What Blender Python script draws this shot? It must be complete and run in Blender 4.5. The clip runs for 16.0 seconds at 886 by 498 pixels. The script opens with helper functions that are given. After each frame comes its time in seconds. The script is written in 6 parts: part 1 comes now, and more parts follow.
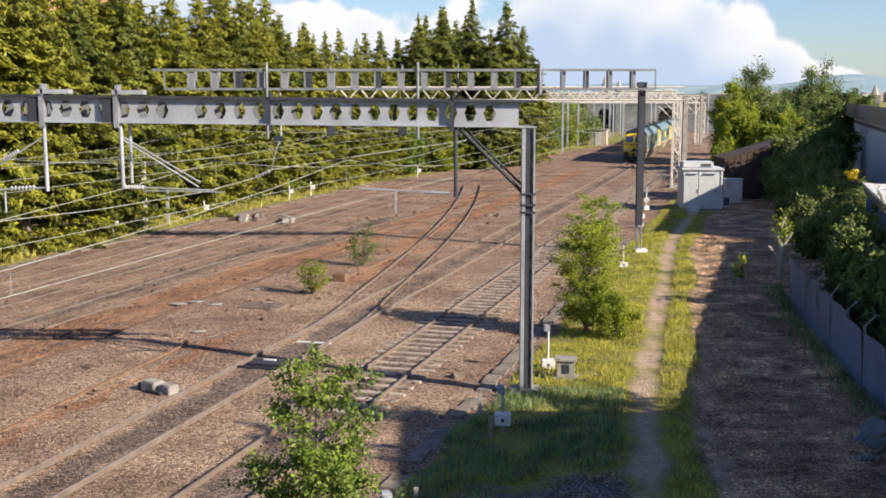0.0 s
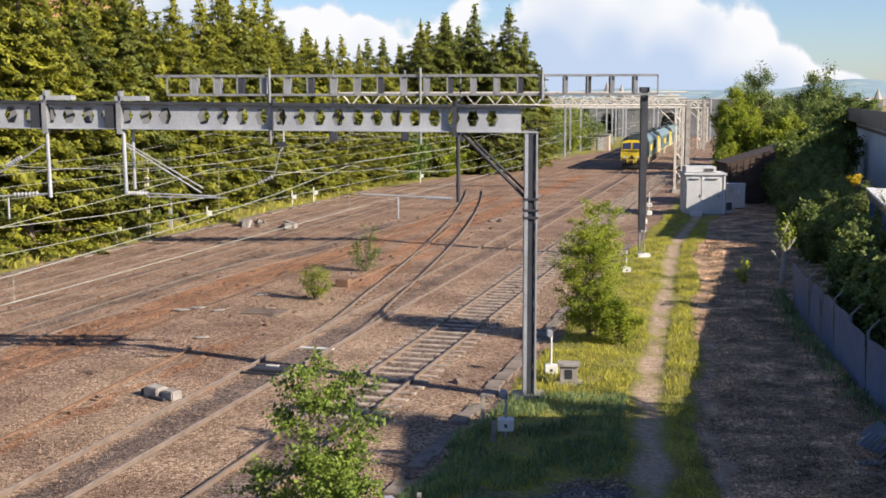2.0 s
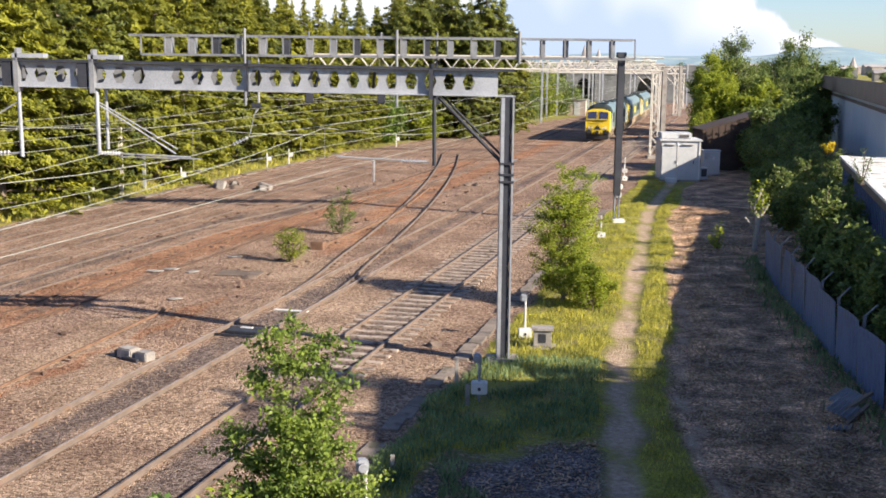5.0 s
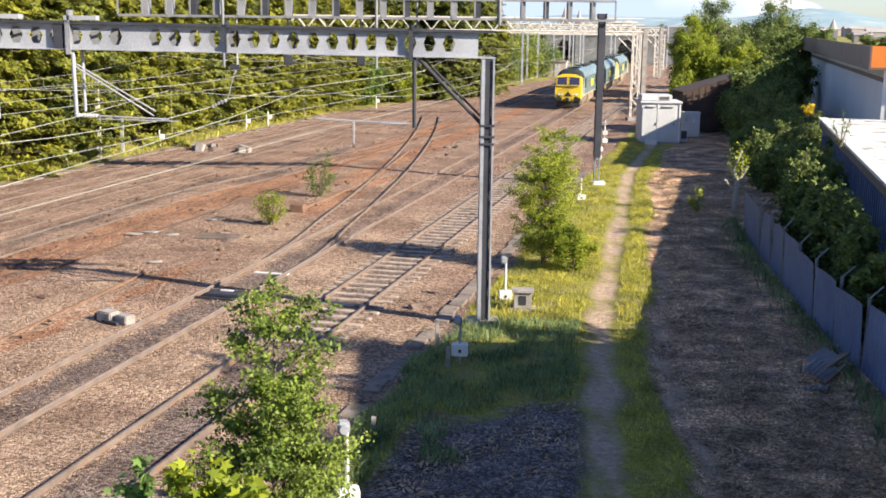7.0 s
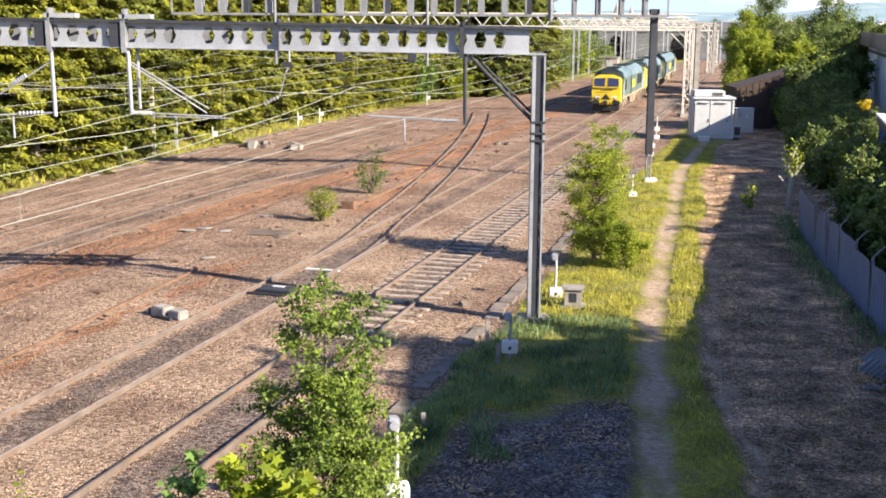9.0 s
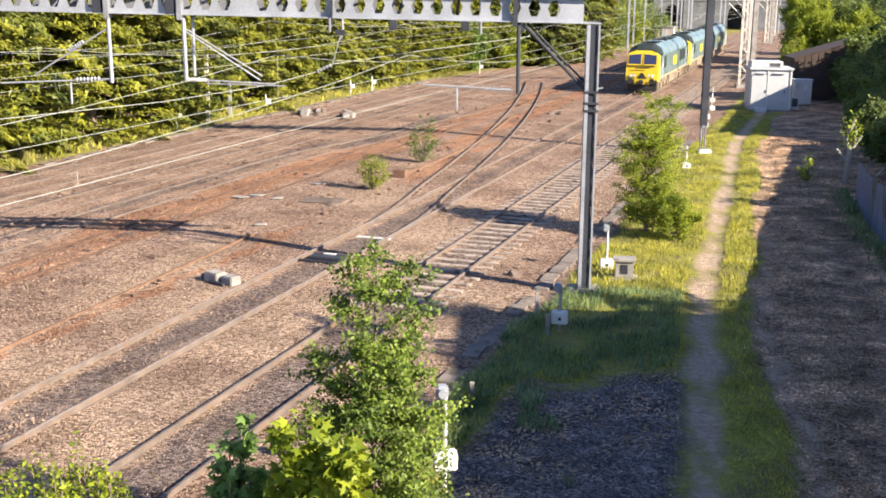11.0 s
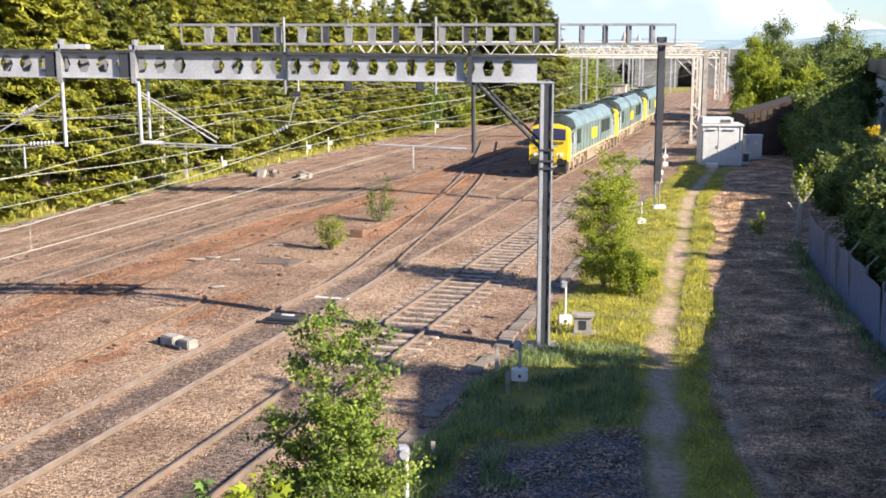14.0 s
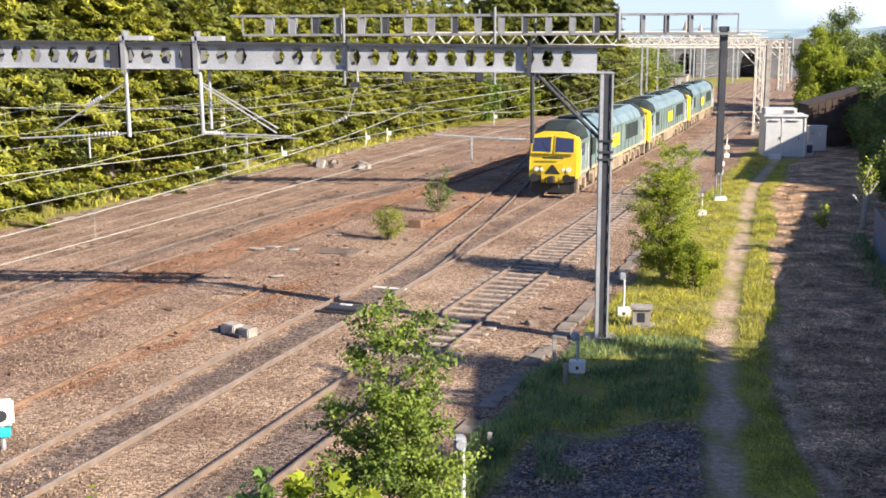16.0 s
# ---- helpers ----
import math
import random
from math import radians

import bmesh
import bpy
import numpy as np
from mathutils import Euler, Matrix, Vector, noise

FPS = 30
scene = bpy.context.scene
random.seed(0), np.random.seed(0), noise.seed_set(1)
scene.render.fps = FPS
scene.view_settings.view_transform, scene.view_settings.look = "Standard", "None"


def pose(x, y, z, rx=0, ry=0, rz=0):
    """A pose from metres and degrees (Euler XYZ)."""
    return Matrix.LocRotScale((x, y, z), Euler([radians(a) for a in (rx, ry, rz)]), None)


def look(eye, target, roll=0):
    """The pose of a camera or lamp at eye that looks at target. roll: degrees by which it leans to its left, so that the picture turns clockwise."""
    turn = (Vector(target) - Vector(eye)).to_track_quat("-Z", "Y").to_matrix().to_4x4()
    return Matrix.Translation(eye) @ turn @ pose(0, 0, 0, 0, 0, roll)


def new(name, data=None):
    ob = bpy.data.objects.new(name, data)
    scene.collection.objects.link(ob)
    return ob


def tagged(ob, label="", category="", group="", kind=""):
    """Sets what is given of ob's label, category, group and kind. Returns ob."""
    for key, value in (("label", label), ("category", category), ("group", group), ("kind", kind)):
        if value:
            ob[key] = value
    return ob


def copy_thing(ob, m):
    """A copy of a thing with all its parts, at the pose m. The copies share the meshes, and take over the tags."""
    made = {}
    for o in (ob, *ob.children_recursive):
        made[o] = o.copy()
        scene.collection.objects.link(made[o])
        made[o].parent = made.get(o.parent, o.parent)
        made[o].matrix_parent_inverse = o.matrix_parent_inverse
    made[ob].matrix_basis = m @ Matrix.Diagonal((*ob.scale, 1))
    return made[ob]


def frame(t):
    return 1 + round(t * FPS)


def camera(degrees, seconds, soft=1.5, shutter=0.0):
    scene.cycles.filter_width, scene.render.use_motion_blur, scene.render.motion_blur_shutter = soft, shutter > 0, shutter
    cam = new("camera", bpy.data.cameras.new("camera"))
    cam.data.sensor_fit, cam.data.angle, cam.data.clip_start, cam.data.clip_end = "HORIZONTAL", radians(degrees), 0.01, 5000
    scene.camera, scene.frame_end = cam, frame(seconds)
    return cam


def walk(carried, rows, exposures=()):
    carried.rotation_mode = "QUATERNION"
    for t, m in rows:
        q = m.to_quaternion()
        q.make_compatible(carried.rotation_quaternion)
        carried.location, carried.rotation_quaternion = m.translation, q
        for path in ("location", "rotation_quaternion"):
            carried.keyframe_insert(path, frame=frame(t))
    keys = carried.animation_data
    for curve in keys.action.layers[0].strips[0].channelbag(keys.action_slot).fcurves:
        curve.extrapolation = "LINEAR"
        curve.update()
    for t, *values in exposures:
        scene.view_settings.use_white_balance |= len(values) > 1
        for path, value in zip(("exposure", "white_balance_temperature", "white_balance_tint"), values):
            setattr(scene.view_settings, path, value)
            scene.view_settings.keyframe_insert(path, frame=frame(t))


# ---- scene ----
# One 16 s hand-held shot from a road bridge over a railway yard.
TRACK = 15.75          # degrees by which the rails run to the right of straight ahead
EYE = 8.2              # metres of the lens above the rails
CA, SA = math.cos(radians(TRACK)), math.sin(radians(TRACK))


def yard(v, u, z=0.0):
    """Yard coordinates (v across, u along the rails) to the world."""
    return Vector((v * CA + u * SA, -v * SA + u * CA, z))


def eye(yaw, pitch, roll):
    return pose(0, 0, EYE, 90 + pitch, 0, yaw) @ pose(0, 0, 0, 0, 0, -roll)


cam = camera(42.5, 16.0, 1.7)
PATH = [
    (0.0, 0.00, -7.80, 0.00),
    (0.5, -0.03, -7.67, 0.01),
    (1.0, 0.23, -7.60, 0.19),
    (1.5, 0.09, -6.65, 0.23),
    (2.0, 0.14, -7.53, 0.12),
    (2.5, 0.54, -8.35, 0.20),
    (3.0, 0.30, -8.54, -0.15),
    (3.5, 0.56, -9.64, 0.38),
    (4.0, -1.21, -9.29, -0.81),
    (6.5, -0.93, -10.23, -0.28),
    (7.0, -2.15, -11.23, -0.67),
    (7.5, -0.54, -10.77, 0.12),
    (8.0, 0.13, -11.07, -0.06),
    (10.5, 1.36, -12.21, -0.88),
    (11.0, 3.02, -12.97, -0.52),
    (11.5, 2.83, -12.94, -0.31),
    (12.0, 2.35, -13.37, -0.55),
    (12.5, 2.09, -13.75, -1.48),
    (13.0, 2.16, -13.68, -0.82),
    (13.5, 1.90, -11.64, -0.01),
    (14.0, 0.89, -10.01, 0.01),
    (14.5, 0.84, -11.15, -0.36),
    (15.0, 1.52, -11.78, -0.43),
    (15.5, 2.56, -11.96, 0.02),
    (16.0, 3.85, -10.47, 0.19),
]
walk(cam, [(t, eye(*r)) for t, *r in PATH], [(0, 1.07), (1.0, 1.07), (1.5, 1.02), (3.5, 1.26), (4.0, 1.28), (7.0, 1.48), (7.5, 1.6), (8.0, 1.6), (10.5, 1.65), (12.0, 1.74), (13.0, 1.83), (13.5, 1.76), (14.0, 1.56), (14.5, 1.47), (16.0, 1.5)])

# ---- light ----
SUN_EL = 27.0
SUN_WAY = Vector((-0.87, 0.49, 0)).normalized()   # the way the light travels over the ground
world = bpy.data.worlds.new("sky")
scene.world = world
world.use_nodes = True
nt = world.node_tree
nt.nodes.clear()
w_out = nt.nodes.new("ShaderNodeOutputWorld")
w_bg = nt.nodes.new("ShaderNodeBackground")
w_sky = nt.nodes.new("ShaderNodeTexSky")
w_sky.sky_type = 'NISHITA'
w_sky.sun_disc = False
w_sky.sun_elevation = radians(SUN_EL)
w_sky.sun_rotation = math.atan2(-SUN_WAY.x, -SUN_WAY.y)
w_sky.air_density, w_sky.dust_density, w_sky.ozone_density = 1.0, 0.3, 1.5
w_bg.inputs["Strength"].default_value = 0.062
w_co = nt.nodes.new("ShaderNodeTexCoord")
w_sep = nt.nodes.new("ShaderNodeSeparateXYZ")
nt.links.new(w_co.outputs["Generated"], w_sep.inputs[0])
# flat cloud sheets: the direction spread over a plane high above
w_map = nt.nodes.new("ShaderNodeMapping")
w_map.inputs["Scale"].default_value = (1.0, 1.0, 3.2)
w_map.inputs["Location"].default_value = (0.62, 0.4, 0.12)
nt.links.new(w_co.outputs["Generated"], w_map.inputs[0])
w_noise = nt.nodes.new("ShaderNodeTexNoise")
w_noise.inputs["Scale"].default_value = 3.4
w_noise.inputs["Detail"].default_value = 9
w_noise.inputs["Roughness"].default_value = 0.52
w_noise.inputs["Distortion"].default_value = 0.25
nt.links.new(w_map.outputs[0], w_noise.inputs["Vector"])
w_ramp = nt.nodes.new("ShaderNodeValToRGB")
w_ramp.color_ramp.elements[0].position = 0.51
w_ramp.color_ramp.elements[1].position = 0.585
# fair-weather clouds crowd towards the horizon and thin out overhead
w_thin = nt.nodes.new("ShaderNodeMath")
w_thin.operation = 'MULTIPLY_ADD'
w_thin.inputs[1].default_value = -0.16
nt.links.new(w_sep.outputs["Z"], w_thin.inputs[0])
nt.links.new(w_noise.outputs[0], w_thin.inputs[2])
nt.links.new(w_thin.outputs[0], w_ramp.inputs[0])
w_tone = nt.nodes.new("ShaderNodeValToRGB")
w_tone.color_ramp.elements[0].position, w_tone.color_ramp.elements[0].color = 0.5, (4.4, 5.1, 6.5, 1)
w_tone.color_ramp.elements[1].position, w_tone.color_ramp.elements[1].color = 0.66, (8.2, 8.1, 8.2, 1)
nt.links.new(w_noise.outputs[0], w_tone.inputs[0])


def w_math(op, a, b, c=None, clamp=False):
    n = nt.nodes.new("ShaderNodeMath")
    n.operation, n.use_clamp = op, clamp
    for s, v in zip(n.inputs, (a, b, c)):
        if isinstance(v, (int, float)):
            s.default_value = v
        elif v is not None:
            nt.links.new(v, s)
    return n.outputs[0]


# a bank of cumulus low over the country ahead: its crest is higher to the left and sinks to the right
w_crest = nt.nodes.new("ShaderNodeValToRGB")
w_crest.color_ramp.interpolation = 'EASE'
for k, (x, top) in enumerate(((0.0, 0.11), (-0.2, 0.135), (-0.13, 0.088), (-0.05, 0.09), (0.0, 0.088), (0.1, 0.135), (0.2, 0.115), (0.27, 0.085), (0.33, 0.055), (0.38, 0.0))):
    e = w_crest.color_ramp.elements[k] if k < 2 else w_crest.color_ramp.elements.new(0.5 + x)
    e.position, e.color = (0.5 + x if k else 0.0), (top * 5, top * 5, top * 5, 1)
nt.links.new(w_math('ADD', w_sep.outputs["X"], 0.5), w_crest.inputs[0])
w_puff = nt.nodes.new("ShaderNodeTexNoise")
w_puff.inputs["Scale"].default_value = 13.0
w_puff.inputs["Detail"].default_value = 7
w_puff.inputs["Roughness"].default_value = 0.5
nt.links.new(w_co.outputs["Generated"], w_puff.inputs["Vector"])
w_billow = nt.nodes.new("ShaderNodeTexVoronoi")
w_billow.feature = 'SMOOTH_F1'
w_billow.inputs["Scale"].default_value = 26.0
w_billow.inputs["Smoothness"].default_value = 0.35
nt.links.new(w_co.outputs["Generated"], w_billow.inputs["Vector"])
w_edge = w_math('MULTIPLY_ADD', w_crest.outputs[0], 0.2, w_math('MULTIPLY_ADD', w_puff.outputs[0], 0.19, -0.095))
w_edge = w_math('MULTIPLY_ADD', w_billow.outputs["Distance"], -0.035, w_edge)
w_depth = w_math('SUBTRACT', w_edge, w_sep.outputs["Z"])
w_bank = w_math('MULTIPLY', w_depth, 75.0, clamp=True)
# the loose clouds stay higher up
w_high = w_math('MULTIPLY', w_math('MULTIPLY_ADD', w_sep.outputs["Z"], 12.0, -1.7, True), w_ramp.outputs[0])
# white crests, blue-grey bases
w_low = nt.nodes.new("ShaderNodeMix")
w_low.data_type = 'RGBA'
w_low.inputs["A"].default_value, w_low.inputs["B"].default_value = (7.6, 7.6, 7.75, 1), (4.4, 5.3, 6.9, 1)
nt.links.new(w_math('MULTIPLY_ADD', w_depth, 17.0, w_math('MULTIPLY_ADD', w_puff.outputs[0], -3.6, 1.55), True), w_low.inputs["Factor"])
w_cloud = nt.nodes.new("ShaderNodeMix")
w_cloud.data_type = 'RGBA'
nt.links.new(w_bank, w_cloud.inputs["Factor"])
nt.links.new(w_tone.outputs[0], w_cloud.inputs["A"])
nt.links.new(w_low.outputs["Result"], w_cloud.inputs["B"])
w_mix = nt.nodes.new("ShaderNodeMix")
w_mix.data_type = 'RGBA'
nt.links.new(w_math('MAXIMUM', w_bank, w_high), w_mix.inputs["Factor"])
# clear-air blue
w_tint = nt.nodes.new("ShaderNodeMix")
w_tint.data_type, w_tint.blend_type = 'RGBA', 'MULTIPLY'
w_tint.inputs["Factor"].default_value = 1.0
w_tint.inputs["B"].default_value = (0.79, 0.90, 1.20, 1)
nt.links.new(w_sky.outputs[0], w_tint.inputs["A"])
nt.links.new(w_tint.outputs["Result"], w_mix.inputs["A"])
nt.links.new(w_cloud.outputs["Result"], w_mix.inputs["B"])
nt.links.new(w_mix.outputs["Result"], w_bg.inputs["Color"])
nt.links.new(w_bg.outputs[0], w_out.inputs[0])

sun = new("sun", bpy.data.lights.new("sun", 'SUN'))
sun.data.energy, sun.data.angle, sun.data.color = 5.0, radians(0.55), (1.0, 0.892, 0.735)
sun.matrix_world = look((0, 0, 60), Vector((0, 0, 60)) + Vector((SUN_WAY.x, SUN_WAY.y, -math.tan(radians(SUN_EL)))))


# ---- building helpers ----
def part(name, bm, material, parent=None, label="", smooth=False):
    me = bpy.data.meshes.new(name)
    bm.normal_update()
    bm.to_mesh(me)
    bm.free()
    return link(name, me, material, parent, label, smooth)


def link(name, me, material, parent=None, label="", smooth=False):
    if material and not me.materials:
        me.materials.append(material)
    if smooth:
        me.polygons.foreach_set("use_smooth", [True] * len(me.polygons))
    ob = new(name, me)
    ob.parent = parent
    return tagged(ob, label)


def thing(name, label, category, m=None, group="", kind=""):
    ob = new(name)
    ob.empty_display_size = 0.2
    if m is not None:
        ob.matrix_basis = m
    return tagged(ob, label, category, group, kind)


def box(bm, x0, x1, y0, y1, z0, z1, bevel=0.0):
    vs = [bm.verts.new((x, y, z)) for z in (z0, z1) for x, y in ((x0, y0), (x1, y0), (x1, y1), (x0, y1))]
    fs = [bm.faces.new([vs[i] for i in f]) for f in
          ((3, 2, 1, 0), (4, 5, 6, 7), (0, 1, 5, 4), (1, 2, 6, 5), (2, 3, 7, 6), (3, 0, 4, 7))]
    if bevel:
        es = list({e for f in fs for e in f.edges})
        bmesh.ops.bevel(bm, geom=es, offset=bevel, segments=2, affect='EDGES')
    return bm


def boxes(*rows, bevel=0.0):
    bm = bmesh.new()
    for r in rows:
        box(bm, *r, bevel=bevel)
    return bm


def tube(bm, p, q, r, n=8, r2=None, cap=True):
    p, q = Vector(p), Vector(q)
    r2 = r if r2 is None else r2
    d = (q - p).normalized()
    a = d.orthogonal().normalized()
    b = d.cross(a)
    rings = []
    for c, rr in ((p, r), (q, r2)):
        rings.append([bm.verts.new(c + rr * (math.cos(t) * a + math.sin(t) * b)) for t in
                      (2 * math.pi * k / n for k in range(n))])
    for k in range(n):
        bm.faces.new((rings[0][k], rings[0][(k + 1) % n], rings[1][(k + 1) % n], rings[1][k]))
    if cap:
        bm.faces.new(rings[0][::-1])
        bm.faces.new(rings[1])
    return bm


def tubes(rows, n=6):
    bm = bmesh.new()
    for p, q, r in rows:
        tube(bm, p, q, r, n)
    return bm


def poly_tube(points, r, n=6):
    """A round cord through points, as one closed skin."""
    bm = bmesh.new()
    pts = [Vector(p) for p in points]
    rings = []
    for i, c in enumerate(pts):
        d = (pts[min(i + 1, len(pts) - 1)] - pts[max(i - 1, 0)]).normalized()
        a = d.cross(Vector((0.013, 0.021, 1))).normalized()
        b = d.cross(a)
        rings.append([bm.verts.new(c + r * (math.cos(t) * a + math.sin(t) * b)) for t in
                      (2 * math.pi * k / n for k in range(n))])
    for s, e in zip(rings, rings[1:]):
        for k in range(n):
            bm.faces.new((s[k], s[(k + 1) % n], e[(k + 1) % n], e[k]))
    bm.faces.new(rings[0][::-1])
    bm.faces.new(rings[-1])
    return bm


def extrude(profile, y0, y1, axis="y"):
    """A closed profile in (x, z) drawn out along y, or in (y, z) drawn out along x."""
    bm = bmesh.new()
    put = (lambda a, s, b: (a, s, b)) if axis == "y" else (lambda a, s, b: (s, a, b))
    ends = [[bm.verts.new(put(a, s, b)) for a, b in profile] for s in (y0, y1)]
    n = len(profile)
    for k in range(n):
        bm.faces.new((ends[0][k], ends[0][(k + 1) % n], ends[1][(k + 1) % n], ends[1][k]))
    bm.faces.new(ends[0][::-1])
    bm.faces.new(ends[1])
    bmesh.ops.recalc_face_normals(bm, faces=bm.faces)
    return bm


def mesh_of(name, verts, faces):
    me = bpy.data.meshes.new(name)
    me.from_pydata([tuple(map(float, v)) for v in verts], [], faces)
    me.update()
    return me


# ---- materials ----
def material(name, dark, light, rough=0.7, scale=3.0, bump=0.3, metal=0.0, fine=30.0, stain=None, stain_at=0.62, spec=0.5):
    """A surface with broad and fine variation between two colours, grain in relief, and stains of a third colour."""
    m = bpy.data.materials.new(name)
    m.use_nodes = True
    t = m.node_tree
    b = t.nodes["Principled BSDF"]
    co = t.nodes.new("ShaderNodeTexCoord")
    info = t.nodes.new("ShaderNodeObjectInfo")
    shift = t.nodes.new("ShaderNodeVectorMath")
    shift.operation = 'MULTIPLY_ADD'
    shift.inputs[1].default_value = (1, 1, 1)
    t.links.new(co.outputs["Object"], shift.inputs[0])
    spread = t.nodes.new("ShaderNodeVectorMath")
    spread.operation = 'SCALE'
    spread.inputs[0].default_value = (37, 19, 53)
    t.links.new(info.outputs["Random"], spread.inputs["Scale"])
    t.links.new(spread.outputs[0], shift.inputs[2])
    n1, n2 = t.nodes.new("ShaderNodeTexNoise"), t.nodes.new("ShaderNodeTexNoise")
    for n, s, d in ((n1, scale, 5), (n2, fine, 4)):
        n.inputs["Scale"].default_value, n.inputs["Detail"].default_value = s, d
        t.links.new(shift.outputs[0], n.inputs["Vector"])
    add = t.nodes.new("ShaderNodeMath")
    add.operation = 'MULTIPLY_ADD'
    add.inputs[1].default_value = 0.45
    t.links.new(n2.outputs[0], add.inputs[0])
    half = t.nodes.new("ShaderNodeMath")
    half.operation = 'MULTIPLY'
    half.inputs[1].default_value = 0.55
    t.links.new(n1.outputs[0], half.inputs[0])
    t.links.new(half.outputs[0], add.inputs[2])
    ramp = t.nodes.new("ShaderNodeValToRGB")
    e = ramp.color_ramp.elements
    e[0].position, e[0].color = 0.36, (*dark, 1)
    e[1].position, e[1].color = 0.64, (*light, 1)
    t.links.new(add.outputs[0], ramp.inputs[0])
    colour = ramp.outputs[0]
    if stain:
        n3 = t.nodes.new("ShaderNodeTexNoise")
        n3.inputs["Scale"].default_value, n3.inputs["Detail"].default_value = scale * 1.7, 8
        t.links.new(shift.outputs[0], n3.inputs["Vector"])
        r3 = t.nodes.new("ShaderNodeValToRGB")
        r3.color_ramp.elements[0].position, r3.color_ramp.elements[1].position = stain_at - 0.05, stain_at + 0.06
        t.links.new(n3.outputs[0], r3.inputs[0])
        mx = t.nodes.new("ShaderNodeMix")
        mx.data_type = 'RGBA'
        t.links.new(r3.outputs[0], mx.inputs["Factor"])
        t.links.new(colour, mx.inputs["A"])
        mx.inputs["B"].default_value = (*stain, 1)
        colour = mx.outputs["Result"]
    t.links.new(colour, b.inputs["Base Color"])
    b.inputs["Roughness"].default_value, b.inputs["Metallic"].default_value = rough, metal
    b.inputs["Specular IOR Level"].default_value = spec
    if bump:
        bp = t.nodes.new("ShaderNodeBump")
        bp.inputs["Strength"].default_value, bp.inputs["Distance"].default_value = bump, 0.02
        t.links.new(add.outputs[0], bp.inputs["Height"])
        t.links.new(bp.outputs[0], b.inputs["Normal"])
    return m


def leaf_material(name, dark, light, through_light=0.35, rough=0.55):
    """Leaves: every blade its own tone, some light coming through."""
    m = bpy.data.materials.new(name)
    m.use_nodes = True
    t = m.node_tree
    b = t.nodes["Principled BSDF"]
    g = t.nodes.new("ShaderNodeNewGeometry")
    co = t.nodes.new("ShaderNodeTexCoord")
    n = t.nodes.new("ShaderNodeTexNoise")
    n.inputs["Scale"].default_value, n.inputs["Detail"].default_value = 0.9, 3
    t.links.new(co.outputs["Object"], n.inputs["Vector"])
    a = t.nodes.new("ShaderNodeMath")
    a.operation = 'MULTIPLY_ADD'
    a.inputs[1].default_value = 0.5
    t.links.new(g.outputs["Random Per Island"], a.inputs[0])
    sc = t.nodes.new("ShaderNodeMath")
    sc.operation = 'MULTIPLY_ADD'
    sc.inputs[1].default_value, sc.inputs[2].default_value = 1.5, -0.5
    t.links.new(n.outputs[0], sc.inputs[0])
    t.links.new(sc.outputs[0], a.inputs[2])
    r = t.nodes.new("ShaderNodeValToRGB")
    r.color_ramp.elements[0].position, r.color_ramp.elements[0].color = 0.15, (*dark, 1)
    r.color_ramp.elements[1].position, r.color_ramp.elements[1].color = 0.85, (*light, 1)
    t.links.new(a.outputs[0], r.inputs[0])
    t.links.new(r.outputs[0], b.inputs["Base Color"])
    b.inputs["Roughness"].default_value = rough
    b.inputs["Specular IOR Level"].default_value = 0.3
    tr = t.nodes.new("ShaderNodeBsdfTranslucent")
    t.links.new(r.outputs[0], tr.inputs["Color"])
    mx = t.nodes.new("ShaderNodeMixShader")
    mx.inputs[0].default_value = through_light
    t.links.new(b.outputs[0], mx.inputs[1])
    t.links.new(tr.outputs[0], mx.inputs[2])
    t.links.new(mx.outputs[0], t.nodes["Material Output"].inputs["Surface"])
    return m


M_RAIL = material("rail_steel", (0.095, 0.072, 0.060), (0.21, 0.162, 0.135), 0.65, 2.0, 0.3, 0.1, 40, (0.18, 0.11, 0.07), 0.6)
M_RAILTOP = material("worn_rail_head", (0.29, 0.225, 0.19), (0.44, 0.365, 0.315), 0.45, 2.0, 0.1, 0.3, 40, (0.28, 0.16, 0.10), 0.62)
M_RUSTRAIL = material("rusty_rail", (0.06, 0.034, 0.024), (0.125, 0.070, 0.046), 0.85, 2.0, 0.4, 0.0, 40)
M_RUSTLIGHT = material("orange_rusted_iron", (0.10, 0.055, 0.034), (0.215, 0.122, 0.075), 0.9, 2.0, 0.4, 0.0, 40, (0.10, 0.05, 0.03), 0.62)
M_CONCRETE_SLEEPER = material("sleeper_timber", (0.21, 0.165, 0.135), (0.44, 0.355, 0.29), 0.9, 2.2, 0.5, 0, 25, (0.1, 0.07, 0.05), 0.6)
M_OLD_SLEEPER = material("oily_sleeper", (0.07, 0.05, 0.04), (0.19, 0.14, 0.11), 0.9, 2.2, 0.5, 0, 25)
M_GALV = material("weathered_galvanised_steel", (0.24, 0.25, 0.275), (0.38, 0.39, 0.42), 0.55, 1.2, 0.12, 0.25, 22, (0.26, 0.25, 0.24), 0.66)
M_STEEL_DARK = material("dark_steel_and_recess_shade", (0.016, 0.018, 0.026), (0.042, 0.044, 0.055), 0.6, 1.5, 0.15, 0.1, 25)
M_LATTICE = material("pale_painted_steel", (0.42, 0.39, 0.35), (0.60, 0.56, 0.50), 0.65, 1.5, 0.15, 0.0, 25, (0.3, 0.22, 0.16), 0.66)
M_TROUGH = material("mossy_concrete_lid", (0.11, 0.088, 0.074), (0.24, 0.195, 0.165), 0.95, 1.6, 0.4, 0, 28, (0.08, 0.07, 0.045), 0.6)
